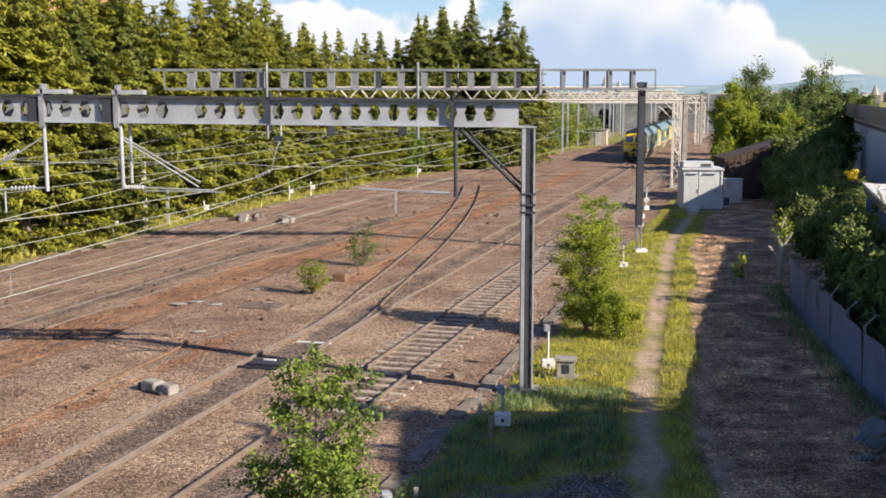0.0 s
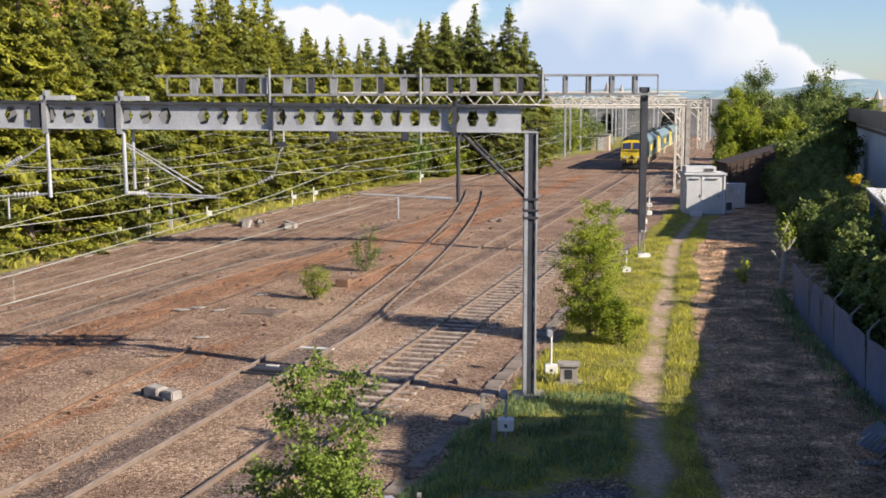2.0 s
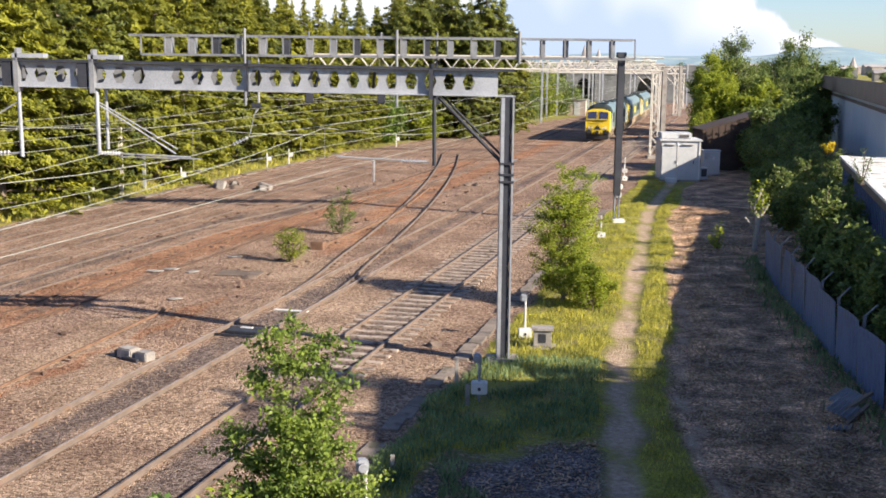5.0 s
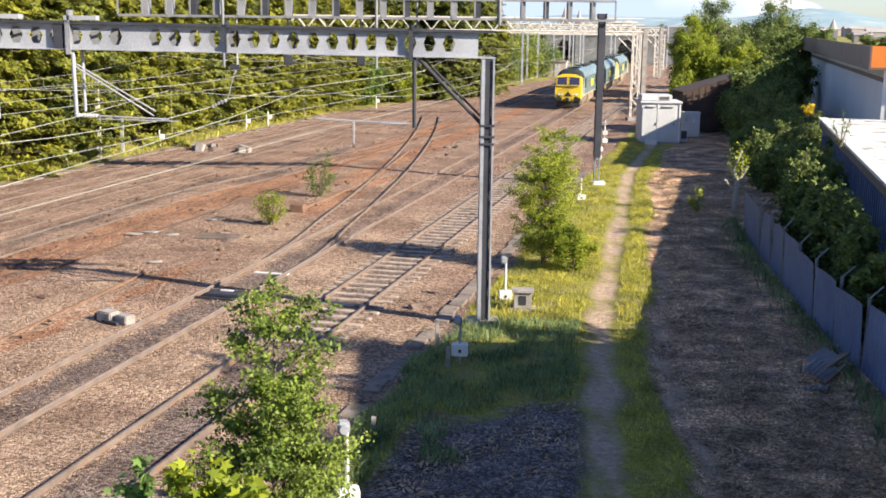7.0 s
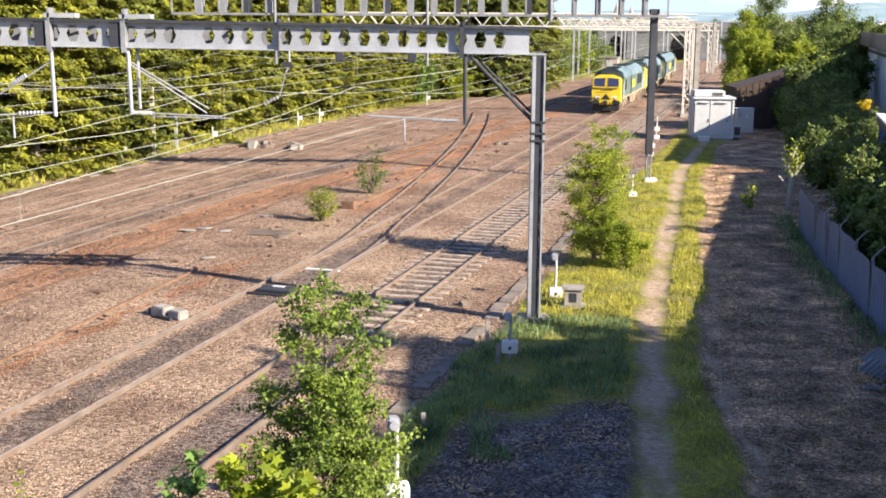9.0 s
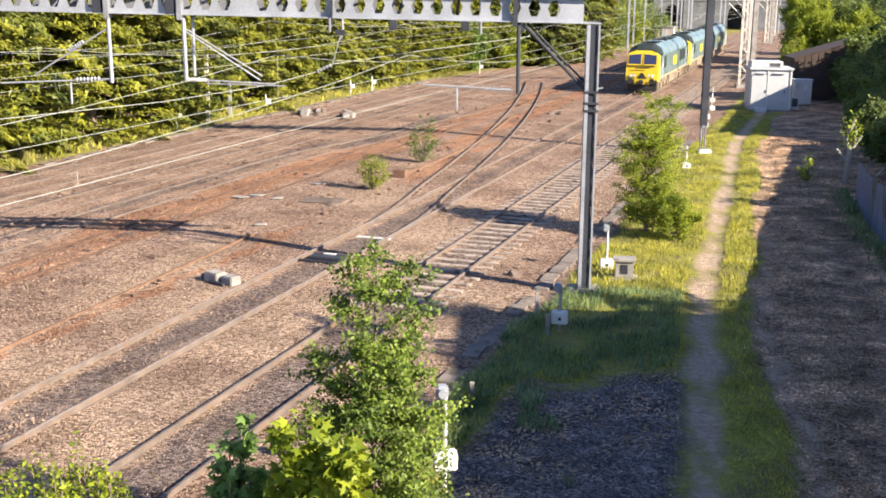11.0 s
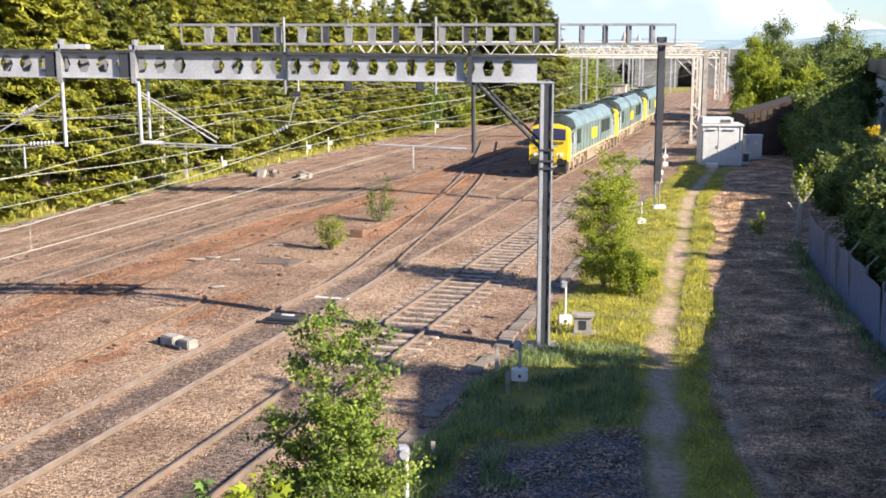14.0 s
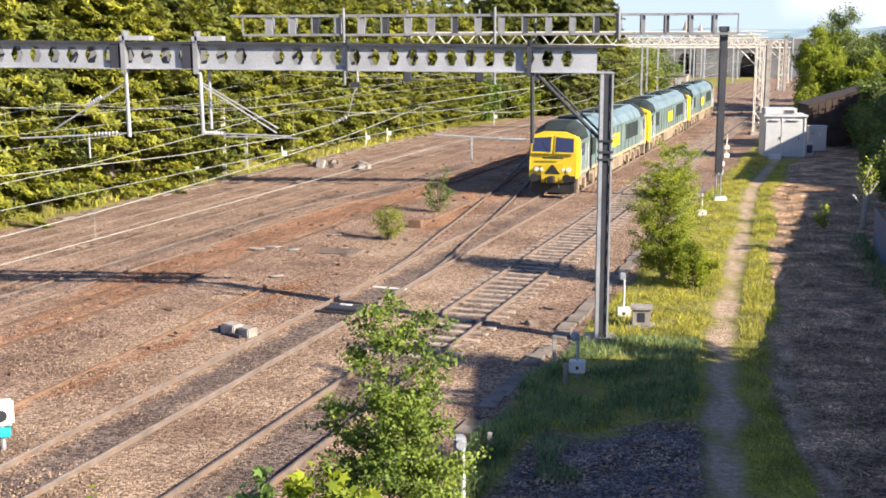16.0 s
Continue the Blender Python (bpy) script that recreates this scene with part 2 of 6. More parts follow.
M_CONC = material("weathered_concrete", (0.19, 0.17, 0.155), (0.36, 0.33, 0.30), 0.9, 1.6, 0.4, 0, 28, (0.2, 0.17, 0.15), 0.62)
M_WIRE = material("catenary_wire", (0.24, 0.25, 0.22), (0.40, 0.40, 0.36), 0.5, 3, 0.0, 0.1)
M_PORCELAIN = material("porcelain_insulator", (0.36, 0.36, 0.37), (0.50, 0.50, 0.51), 0.3, 4, 0.05)
M_WHITE = material("white_paint", (0.50, 0.49, 0.47), (0.68, 0.67, 0.65), 0.6, 2.5, 0.1, 0, 30, (0.4, 0.37, 0.32), 0.68)
M_CABLE = material("black_cable", (0.012, 0.011, 0.011), (0.03, 0.026, 0.024), 0.7, 5, 0.1)
M_BARK = material("bark", (0.10, 0.075, 0.055), (0.22, 0.17, 0.13), 0.95, 4, 0.6, 0, 30)
M_CONIFER = leaf_material("conifer_sprays", (0.055, 0.07, 0.013), (0.32, 0.315, 0.032), 0.3)
M_CONIFER_DARK = leaf_material("dark_conifer_sprays", (0.035, 0.052, 0.015), (0.22, 0.235, 0.035), 0.27)
M_SHRUB = leaf_material("shrub_leaves", (0.055, 0.10, 0.02), (0.24, 0.33, 0.06), 0.4)
M_BIRCH = leaf_material("sapling_leaves", (0.12, 0.175, 0.02), (0.47, 0.51, 0.06), 0.52)
M_SAPLING = leaf_material("young_leaves", (0.045, 0.085, 0.015), (0.25, 0.32, 0.05), 0.36)
M_BROAD = leaf_material("broad_leaves", (0.065, 0.108, 0.032), (0.27, 0.325, 0.085), 0.38)
M_LIME = leaf_material("lime_leaves", (0.12, 0.18, 0.015), (0.40, 0.44, 0.04), 0.45)
M_MAPLE = leaf_material("maple_leaves", (0.10, 0.19, 0.05), (0.27, 0.39, 0.11), 0.45)
M_GRASS = leaf_material("grass_blades", (0.17, 0.185, 0.045), (0.63, 0.57, 0.10), 0.42)
M_WEED = leaf_material("broad_weed_leaves", (0.075, 0.12, 0.055), (0.30, 0.38, 0.17), 0.4)
M_YELLOW_FLOWER = leaf_material("yellow_petals", (0.55, 0.40, 0.01), (0.75, 0.58, 0.03), 0.3)


# ---- ground ----
def zone_at(x, y):
    """Shares of ballast, rust-brown and pale ballast, trodden path, bare soil, oily ballast and dark grit at a place; the rest is grass."""
    v, u = x * CA - y * SA, x * SA + y * CA
    wob = 0.5 * noise.noise((x * 0.35, y * 0.35, 3.0)) + 0.25 * noise.noise((x * 1.1, y * 1.1, 7.0))
    step = lambda a, b, q: min(1.0, max(0.0, (q - a) / (b - a)))
    edge = -6.9 + wob * 0.8
    yard_in = step(edge + 0.25, edge - 0.25, v) * step(-35.6, -34.9, v + wob)
    if u > 100:
        yard_in *= step(-35.5 + (u - 100) * 0.12, -34.0 + (u - 100) * 0.12, v + wob)
    # the service path drifts away from the rails
    mid = 5.6 + (y - 31) * 0.222 if y < 64 else 12.93 + (y - 64) * 0.3
    if y < 31:
        mid = 5.6 - (31 - y) * 0.155
    d = abs(x - mid) + wob * 0.45
    path = step(0.78, 0.1, d) * (0.8 + 0.35 * noise.noise((x * 0.7, y * 0.5, 15.0)))
    soil_edge = mid + 1.35 + wob * 0.7 + 0.2 * math.sin(y * 0.4)
    path = max(path, 0.78 * step(0.6, 0.1, abs(x - soil_edge - 0.35)) * step(68, 58, y) * (0.8 + 0.4 * noise.noise((x, y * 0.6, 19.0))))
    soil = step(soil_edge - 0.35, soil_edge + 0.35, x) * (1 - yard_in)
    # a bare gritty patch between the weeds and the path
    grit = step(25.2, 22.6, y + wob * 2.6) * step(-6.4, -5.4, v + wob * 1.2) * step(mid, mid - 0.9, x + wob * 0.5) * (1 - yard_in)
    rust = 0.0
    for c, w, a0, a1, k in ((-23.2, 1.9, 30, 54, 1.0), (-22.2, 1.3, 16, 34, 0.8), (-22.0, 1.8, 50, 92, 0.8), (-14.5, 1.0, 45, 150, 0.5), (-17.4, 0.7, 46, 56, 1.0), (-19.2, 1.5, 56, 120, 0.9), (-26.5, 2.0, 15, 140, 0.45),
                         (-10.6, 0.9, 52, 140, 0.6), (-17.5, 0.5, 10, 34, 0.8)):
        rust = max(rust, k * step(w, w * 0.3, abs(v - c) + wob * 1.2) * step(a0 - 6, a0 + 4, u) * step(a1 + 10, a1, u))
    pale = step(-0.4, 0.25, noise.noise((x * 0.16, y * 0.16, 11.0)) + 0.3 * wob) * step(-20.8, -18.8, v) * step(60, 44, u)
    oil = 0.0
    for c, w, a0, a1, k in ((-14.54, 0.8, 12, 40, 0.78), (-14.54, 0.6, 38, 150, 0.7), (-10.65, 1.0, 12, 62, 0.72), (-22.35, 0.4, 20, 36, 0.6), (-25.9, 0.75, 22, 54, 0.95), (-24.2, 0.9, 54, 70, 0.9), (-28.9, 0.4, 20, 120, 0.7),
                            (-31.3, 0.5, 20, 130, 0.5), (-28.9, 0.4, 30, 120, 0.7), (-10.65, 0.5, 60, 140, 0.5), (-18.4, 0.7, 60, 120, 0.5)):
        oil = max(oil, k * step(w, w * 0.5, abs(v - c) + wob * 0.5) * step(a0 - 3, a0 + 3, u) * step(a1 + 8, a1, u))
    return yard_in, rust, pale, path, soil, oil, grit


def build_ground():
    xs = np.unique(np.concatenate([np.arange(-62, 62, 0.5), np.geomspace(62, 4200, 26), -np.geomspace(62, 4200, 26)]))
    ys = np.unique(np.concatenate([np.arange(8, 62, 0.4), np.arange(62, 170, 1.0), np.arange(170, 300, 4.0), np.geomspace(300, 4500, 22), np.arange(-60, 8, 4.0), [-300, -2000]]))
    nx, ny = len(xs), len(ys)
    verts = np.zeros((ny, nx, 3))
    zones = np.zeros((ny, nx, 7))
    for j, y in enumerate(ys):
        for i, x in enumerate(xs):
            z = -0.128
            if -60 < x < 66 and 0 < y < 292:
                q = zone_at(x, y)
                zones[j, i] = q
                z += 0.022 * noise.noise((x * 0.8, y * 0.8, 0.5)) + q[4] * 0.07 * noise.noise((x * 1.3, y * 1.3, 9.0)) + 0.07 * noise.noise((x * 0.21, y * 0.21, 5.0)) * (1 - q[0])
                z += 0.10 * (1 - q[0]) * (1 - q[3])
                v, u = x * CA - y * SA, x * SA + y * CA
                if v < -36:
                    z += min(2.2, (-36 - v) * 0.22)
            elif x <= -60 and 0 < y < 292:
                z += 2.0
            verts[j, i] = (x, y, z)
    idx = np.arange(nx * ny).reshape(ny, nx)
    quads = np.stack([idx[:-1, :-1], idx[:-1, 1:], idx[1:, 1:], idx[1:, :-1]], -1).reshape(-1, 4)
    me = bpy.data.meshes.new("ground")
    me.from_pydata(verts.reshape(-1, 3).tolist(), [], quads.tolist())
    me.update()
    for k, n in enumerate(("ballast", "rust", "pale", "path", "soil", "oil", "grit")):
        at = me.attributes.new(n, 'FLOAT', 'POINT')
        at.data.foreach_set("value", zones[:, :, k].reshape(-1).astype(np.float32))
    me.materials.append(ground_material())
    me.polygons.foreach_set("use_smooth", [True] * len(me.polygons))
    ob = new("ground", me)
    tagged(ob, "brown ballast yard with grass verge and trodden dirt path", "ground", kind="structure")


def ground_material():
    m = bpy.data.materials.new("yard_ground")
    m.use_nodes = True
    t = m.node_tree
    N, L = t.nodes.new, t.links.new
    b = t.nodes["Principled BSDF"]
    b.inputs["Roughness"].default_value = 0.95
    b.inputs["Specular IOR Level"].default_value = 0.2
    geo = N("ShaderNodeNewGeometry")
    pos = geo.outputs["Position"]

    def noisy(scale, detail=5, rough=0.6):
        n = N("ShaderNodeTexNoise")
        n.inputs["Scale"].default_value, n.inputs["Detail"].default_value, n.inputs["Roughness"].default_value = scale, detail, rough
        L(pos, n.inputs["Vector"])
        return n.outputs[0]

    def ramp(src, *stops):
        r = N("ShaderNodeValToRGB")
        e = r.color_ramp.elements
        while len(e) < len(stops):
            e.new(0.5)
        for s, (p, c) in zip(e, stops):
            s.position, s.color = p, (*c, 1)
        L(src, r.inputs[0])
        return r.outputs[0]

    def mix(fac, a, bb):
        x = N("ShaderNodeMix")
        x.data_type = 'RGBA'
        L(fac, x.inputs["Factor"])
        L(a, x.inputs["A"])
        L(bb, x.inputs["B"])
        return x.outputs["Result"]

    def mask(name, grain=0.55):
        a = N("ShaderNodeAttribute")
        a.attribute_name = name
        s = N("ShaderNodeMath")
        s.operation = 'MULTIPLY_ADD'
        s.inputs[1].default_value = grain
        L(noisy(2.6, 6, 0.7), s.inputs[0])
        L(a.outputs["Fac"], s.inputs[2])
        r = N("ShaderNodeMapRange")
        r.inputs["From Min"].default_value, r.inputs["From Max"].default_value = 0.5 + grain * 0.35, 0.5 + grain * 0.65 + 0.12
        L(s.outputs[0], r.inputs["Value"])
        return r.outputs["Result"]

    # loose stones: cells of mixed tone
    vor = N("ShaderNodeTexVoronoi")
    vor.inputs["Scale"].default_value = 18.0
    L(pos, vor.inputs["Vector"])
    sep = N("ShaderNodeSeparateColor")
    L(vor.outputs["Color"], sep.inputs[0])
    stone = ramp(sep.outputs[0], (0.0, (0.085, 0.046, 0.032)), (0.5, (0.308, 0.197, 0.140)), (1.0, (0.535, 0.39, 0.292)))
    stone_pale = ramp(sep.outputs[0], (0.0, (0.13, 0.082, 0.055)), (0.5, (0.375, 0.257, 0.178)), (1.0, (0.61, 0.45, 0.33)))
    stone_rust = ramp(sep.outputs[0], (0.0, (0.09, 0.044, 0.026)), (0.5, (0.37, 0.178, 0.098)), (1.0, (0.57, 0.335, 0.205)))
    broad = ramp(noisy(0.35, 5), (0.33, (0.60, 0.57, 0.57)), (0.62, (1.08, 1.08, 1.08)))
    ball = mix(mask("pale"), stone, stone_pale)
    ball = mix(mask("rust"), ball, stone_rust)
    stone_oil = ramp(sep.outputs[0], (0.0, (0.05, 0.034, 0.029)), (0.5, (0.165, 0.12, 0.102)), (1.0, (0.33, 0.255, 0.215)))
    ball = mix(mask("oil"), ball, stone_oil)
    mul = N("ShaderNodeMix")
    mul.data_type, mul.blend_type = 'RGBA', 'MULTIPLY'
    mul.inputs["Factor"].default_value = 1.0
    L(ball, mul.inputs["A"])
    L(broad, mul.inputs["B"])
    ball = mul.outputs["Result"]
    grass = mix(ramp(noisy(0.7, 6), (0.4, (0, 0, 0)), (0.62, (1, 1, 1))),
                ramp(noisy(9, 6, 0.7), (0.3, (0.13, 0.14, 0.03)), (0.7, (0.48, 0.44, 0.08))),
                ramp(noisy(11, 6, 0.7), (0.3, (0.13, 0.115, 0.05)), (0.7, (0.30, 0.25, 0.11))))
    path = ramp(noisy(7, 8, 0.75), (0.3, (0.26, 0.175, 0.12)), (0.5, (0.46, 0.335, 0.24)), (0.7, (0.64, 0.50, 0.37)))
    litter = N("ShaderNodeTexVoronoi")
    litter.inputs["Scale"].default_value = 21.0
    litter.inputs["Randomness"].default_value = 1.0
    warp = N("ShaderNodeVectorMath")
    warp.operation = 'MULTIPLY_ADD'
    nn = N("ShaderNodeTexNoise")
    nn.inputs["Scale"].default_value, nn.inputs["Detail"].default_value = 3.0, 4
    L(pos, nn.inputs["Vector"])
    L(nn.outputs["Color"], warp.inputs[0])
    warp.inputs[1].default_value = (0.5, 0.5, 0.5)
    L(pos, warp.inputs[2])
    L(warp.outputs[0], litter.inputs["Vector"])
    lsep = N("ShaderNodeSeparateColor")
    L(litter.outputs["Color"], lsep.inputs[0])
    soil = ramp(lsep.outputs[0], (0.0, (0.11, 0.07, 0.047)), (0.5, (0.29, 0.19, 0.128)), (0.85, (0.46, 0.32, 0.215)), (1.0, (0.64, 0.48, 0.33)))
    patch = N("ShaderNodeMix")
    patch.data_type, patch.blend_type = 'RGBA', 'MULTIPLY'
    patch.inputs["Factor"].default_value = 1.0
    L(soil, patch.inputs["A"])
    L(ramp(noisy(0.8, 7, 0.65), (0.36, (0.52, 0.49, 0.48)), (0.5, (1.2, 1.12, 1.06)), (0.63, (2.5, 2.25, 2.0))), patch.inputs["B"])
    soil = patch.outputs["Result"]
    grit = ramp(lsep.outputs[0], (0.0, (0.045, 0.04, 0.042)), (0.55, (0.15, 0.13, 0.13)), (0.9, (0.30, 0.26, 0.25)), (1.0, (0.42, 0.37, 0.34)))
    gmul = N("ShaderNodeMix")
    gmul.data_type, gmul.blend_type = 'RGBA', 'MULTIPLY'
    gmul.inputs["Factor"].default_value = 1.0
    L(grit, gmul.inputs["A"])
    L(ramp(noisy(1.3, 7, 0.7), (0.36, (0.5, 0.5, 0.5)), (0.62, (1.3, 1.25, 1.22))), gmul.inputs["B"])
    base = mix(mask("soil"), grass, soil)
    base = mix(mask("grit", 0.8), base, gmul.outputs["Result"])
    base = mix(mask("path"), base, path)
    base = mix(mask("ballast", 0.35), base, ball)
    L(base, b.inputs["Base Color"])
    bump = N("ShaderNodeBump")
    bump.inputs["Strength"].default_value, bump.inputs["Distance"].default_value = 1.0, 0.06
    L(vor.outputs["Distance"], bump.inputs["Height"])
    bump.invert = True
    b2 = N("ShaderNodeBump")
    b2.inputs["Strength"].default_value, b2.inputs["Distance"].default_value = 0.8, 0.12
    L(noisy(5, 8, 0.7), b2.inputs["Height"])
    L(bump.outputs[0], b2.inputs["Normal"])
    L(b2.outputs[0], b.inputs["Normal"])
    return m


build_ground()


# ---- railway tracks ----
RAIL = [(-0.07, -0.155), (0.07, -0.155), (0.07, -0.14), (0.012, -0.125), (0.012, -0.045), (0.036, -0.035), (0.036, -0.004),
        (0.026, 0.0), (-0.026, 0.0), (-0.036, -0.004), (-0.036, -0.035), (-0.012, -0.045), (-0.012, -0.125), (-0.07, -0.14)]
YARD = pose(0, 0, 0, 0, 0, -TRACK)


def sleeper_mesh():
    me = bpy.data.meshes.new("sleeper")
    bm = boxes((-1.27, 1.27, -0.125, 0.125, -0.22, -0.115), bevel=0.012)
    bm.to_mesh(me)
    bm.free()
    return me


SLEEPER_PALE, SLEEPER_DARK = sleeper_mesh(), sleeper_mesh()
SLEEPER_PALE.materials.append(M_CONCRETE_SLEEPER)
SLEEPER_DARK.materials.append(M_OLD_SLEEPER)
CHAIR = bpy.data.meshes.new("rail_chair")
_c = boxes((-0.14, 0.14, -0.09, 0.09, -0.118, -0.1), (-0.1, -0.055, -0.07, 0.07, -0.1, -0.06), (0.055, 0.1, -0.07, 0.07, -0.1, -0.06))
_c.to_mesh(CHAIR)
_c.free()
CHAIR.materials.append(M_RUSTRAIL)


def track(label, v, u0, u1, steel, sleepers=None, step=0.7, s0=None, s1=None, sink=0.0, head=None, bed=-0.02):
    tr = thing("railway_track", label, "track", YARD @ pose(v, 0, -sink), kind="structure")
    for x in (-0.753, 0.753):
        r = part("rail", extrude([(x + a, b) for a, b in RAIL], u0, u1), steel, tr)
        if head:
            part("rail_head", extrude([(x - 0.03, -0.001), (x + 0.03, -0.001), (x + 0.026, 0.003), (x - 0.026, 0.003)], u0, u1), head, r)
    if sleepers:
        u = s0 or u0
        while u < (s1 or u1):
            ob = link("sleeper", sleepers, None, tr)
            ob.matrix_basis = pose(random.uniform(-.03, .03), u, bed + random.uniform(-0.02, 0.012) - (0.075 if u < 27 else 0), 0, 0, random.uniform(-1.2, 1.2))
            u += step
    return tr


def line_b(u):
    """The running line swings very slightly towards the far side beyond the second gantry."""
    return -14.54 - 0.012 * max(0.0, u - 88.0)


LINE_B = track("running line with dark sleepers and worn rails, buried in ballast", -14.54, 8, 45, M_RAIL, SLEEPER_DARK, 0.7, 14, 45, 0.0, M_RAILTOP, -0.035)
track("lightly used siding with pale weathered sleepers", -10.65, 8, 260, M_RAIL, SLEEPER_PALE, 0.7, 14, 130, 0.0, M_RAIL, 0.032)
RUSTY = track("rust-red disused track sunk in brown ballast", -22.37, 16, 250, M_RUSTRAIL, SLEEPER_DARK, 0.7, 24, 70, 0.06, None, -0.03)
track("far line with brown worn rails", -31.3, 16, 140, M_RAIL, None, 0.7, None, None, 0.05, M_RAIL)


def bent_rail(points, steel, name, label):
    """A loose or diverging rail through yard points, swept with a rail's section."""
    bm = bmesh.new()
    rings = []
    pts = [Vector((a, b, 0)) for a, b in points]
    for i, c in enumerate(pts):
        d = (pts[min(i + 1, len(pts) - 1)] - pts[max(i - 1, 0)]).normalized()
        side = Vector((d.y, -d.x, 0))
        rings.append([bm.verts.new(c + side * a + Vector((0, 0, z))) for a, z in RAIL])
    n = len(RAIL)
    for s, e in zip(rings, rings[1:]):
        for k in range(n):
            bm.faces.new((s[k], s[(k + 1) % n], e[(k + 1) % n], e[k]))
    bm.faces.new(rings[0][::-1])
    bm.faces.new(rings[-1])
    bmesh.ops.recalc_face_normals(bm, faces=bm.faces)
    return bm


def rail_pair(tr, centre, u0, u1, steel, step=3.0, left_from=None):
    """Two rails at gauge either side of a bent centre line."""
    for side in (-0.753, 0.753):
        a = left_from if side < 0 and left_from else u0
        n = max(2, int((u1 - a) / step))
        part("rail", bent_rail([(centre(a + (u1 - a) * k / n) + side, a + (u1 - a) * k / n) for k in range(n + 1)], steel, "", ""), steel, tr)


def chairs(tr, centre, u0, u1, z=-0.02, step=0.7):
    """Rail chairs standing proud on the sleepers, some gone."""
    rnd = random.Random(int(u0 * 7))
    u = u0
    while u < u1:
        for side in (-0.753, 0.753):
            if rnd.random() < 0.8:
                ob = link("rail_chair", CHAIR, None, tr)
                ob.matrix_basis = pose(centre(u) + side + rnd.uniform(-0.02, 0.02), u, z, 0, rnd.uniform(-4, 4), rnd.uniform(-6, 6))
        u += step


def turnout(u):
    """Centre of the diverging track."""
    s = max(0.0, u - 36.0)
    return -14.54 - 0.1 * s * min(1.0, 0.35 + s / 12) - 0.0011 * s * s


def ladder(u):
    """Centre of the old track that draws in towards the turnout."""
    s = max(0.0, u - 47.0)
    return -25.2 + min(0.012 * s * s, 0.12 * s if s > 10 else 9)


def crossover():
    """The turnout that leaves the running line for the old tracks."""
    tr = thing("crossover_track", "rusty crossover rails curving off the running line", "track", YARD, kind="structure")
    rail_pair(tr, turnout, 35.5, 100, M_RAIL, 2.6, 37.0)
    for k in range(52):
        u = 43 + k * 0.72
        ob = link("sleeper", SLEEPER_DARK, None, tr)
        ob.matrix_basis = pose(turnout(u) + random.uniform(-0.05, 0.05), u, -0.02 + random.uniform(-0.015, 0.01), 0, 0, 7 + random.uniform(-1, 1))
    chairs(tr, turnout, 43, 62)
    old = thing("railway_track", "old brown track half buried in oily ballast", "track", YARD @ pose(0, 0, -0.06), kind="structure")
    rail_pair(old, ladder, 16, 84, M_RAIL, 2.6)
    for k in range(58):
        u = 26 + k * 0.72
        ob = link("sleeper", SLEEPER_DARK, None, old)
        ob.matrix_basis = pose(ladder(u) + random.uniform(-0.06, 0.06), u, -0.01 + random.uniform(-0.025, 0.012), 0, 0, random.uniform(-1.5, 1.5))
    chairs(old, ladder, 26, 66)


crossover()
chairs(RUSTY, lambda u: 0.0, 24, 66)
for x in (-0.753, 0.753):
    part("rail", bent_rail([(x, 45), (x, 66), (x, 88), (x - 0.012 * 172, 260)], M_RAIL, "", ""), M_RAIL, LINE_B)
for v, u0, u1 in ((-28.55, 18, 150), (-27.1, 30, 120), (-33.3, 40, 130)):
    old = thing("lifted_rail", "old brown rail half sunk in the ballast", "rail", YARD @ pose(0, 0, -0.07))
    part("rail", bent_rail([(v, u0), (v + 0.1, (u0 + u1) / 2), (v, u1)], M_RAIL, "", ""), M_RAIL, old)
lone = thing("lifted_rail", "single orange-rusted rail lying in the ballast", "rail", YARD @ pose(0, 0, -0.05))
part("rail", bent_rail([(-17.45, 8), (-17.75, 20), (-18.1, 28), (-18.35, 34)], M_RUSTLIGHT, "", ""), M_RUSTLIGHT, lone)
stub = thing("lifted_rail", "short rusty rail stub ending at a weed bush", "rail", YARD)
part("rail", bent_rail([(-18.05, 47.3), (-17.95, 52), (-18.2, 60), (-19.8, 72)], M_RUSTLIGHT, "", ""), M_RUSTLIGHT, stub)
part("stop_block", boxes((-18.35, -17.75, 46.9, 47.4, -0.16, 0.22), bevel=0.03), M_RUSTLIGHT, stub, "rust-red stop block")


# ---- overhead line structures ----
M_STEEL_MID = material("grey_paint_and_beam_shade", (0.13, 0.135, 0.15), (0.24, 0.245, 0.26), 0.6, 1.3, 0.12, 0.1, 22)
def lattice_post(parent, height, w=0.34, d=0.34, steel=None):
    """The portal's column: two channels joined by diagonal lacing, the recess between them coloured dark for its shade.
    """
    steel = steel or M_GALV
    part("channel", boxes((-w / 2, -w / 2 + 0.10, -d / 2, d / 2, 0, height), bevel=0.008), steel, parent)
    # dark fill between the channels: the recess's shade as a colour
    part("channel", boxes((-w / 2 + 0.10, -w / 2 + 0.28, -d / 2 + 0.05, d / 2 - 0.02, 0, height)), M_STEEL_DARK, parent, "recess of the column, its shade put into a dark colour")
    part("channel", boxes((w / 2 - 0.03, w / 2 + 0.02, -d / 2, d / 2, 0, height), bevel=0.005), steel, parent)
    rows, z, s = [], 0.35, 1
    while z < height - 0.5:
        rows.append(((-w / 2 + 0.25, s * 0.12, z), (w / 2, -s * 0.12, z + 0.42), 0.016))
        rows.append(((-w / 2 + 0.25, -s * 0.12, z + 0.42), (w / 2, s * 0.12, z), 0.012))
        z, s = z + 0.46, -s
    part("lacing", tubes(rows, 5), steel, parent)


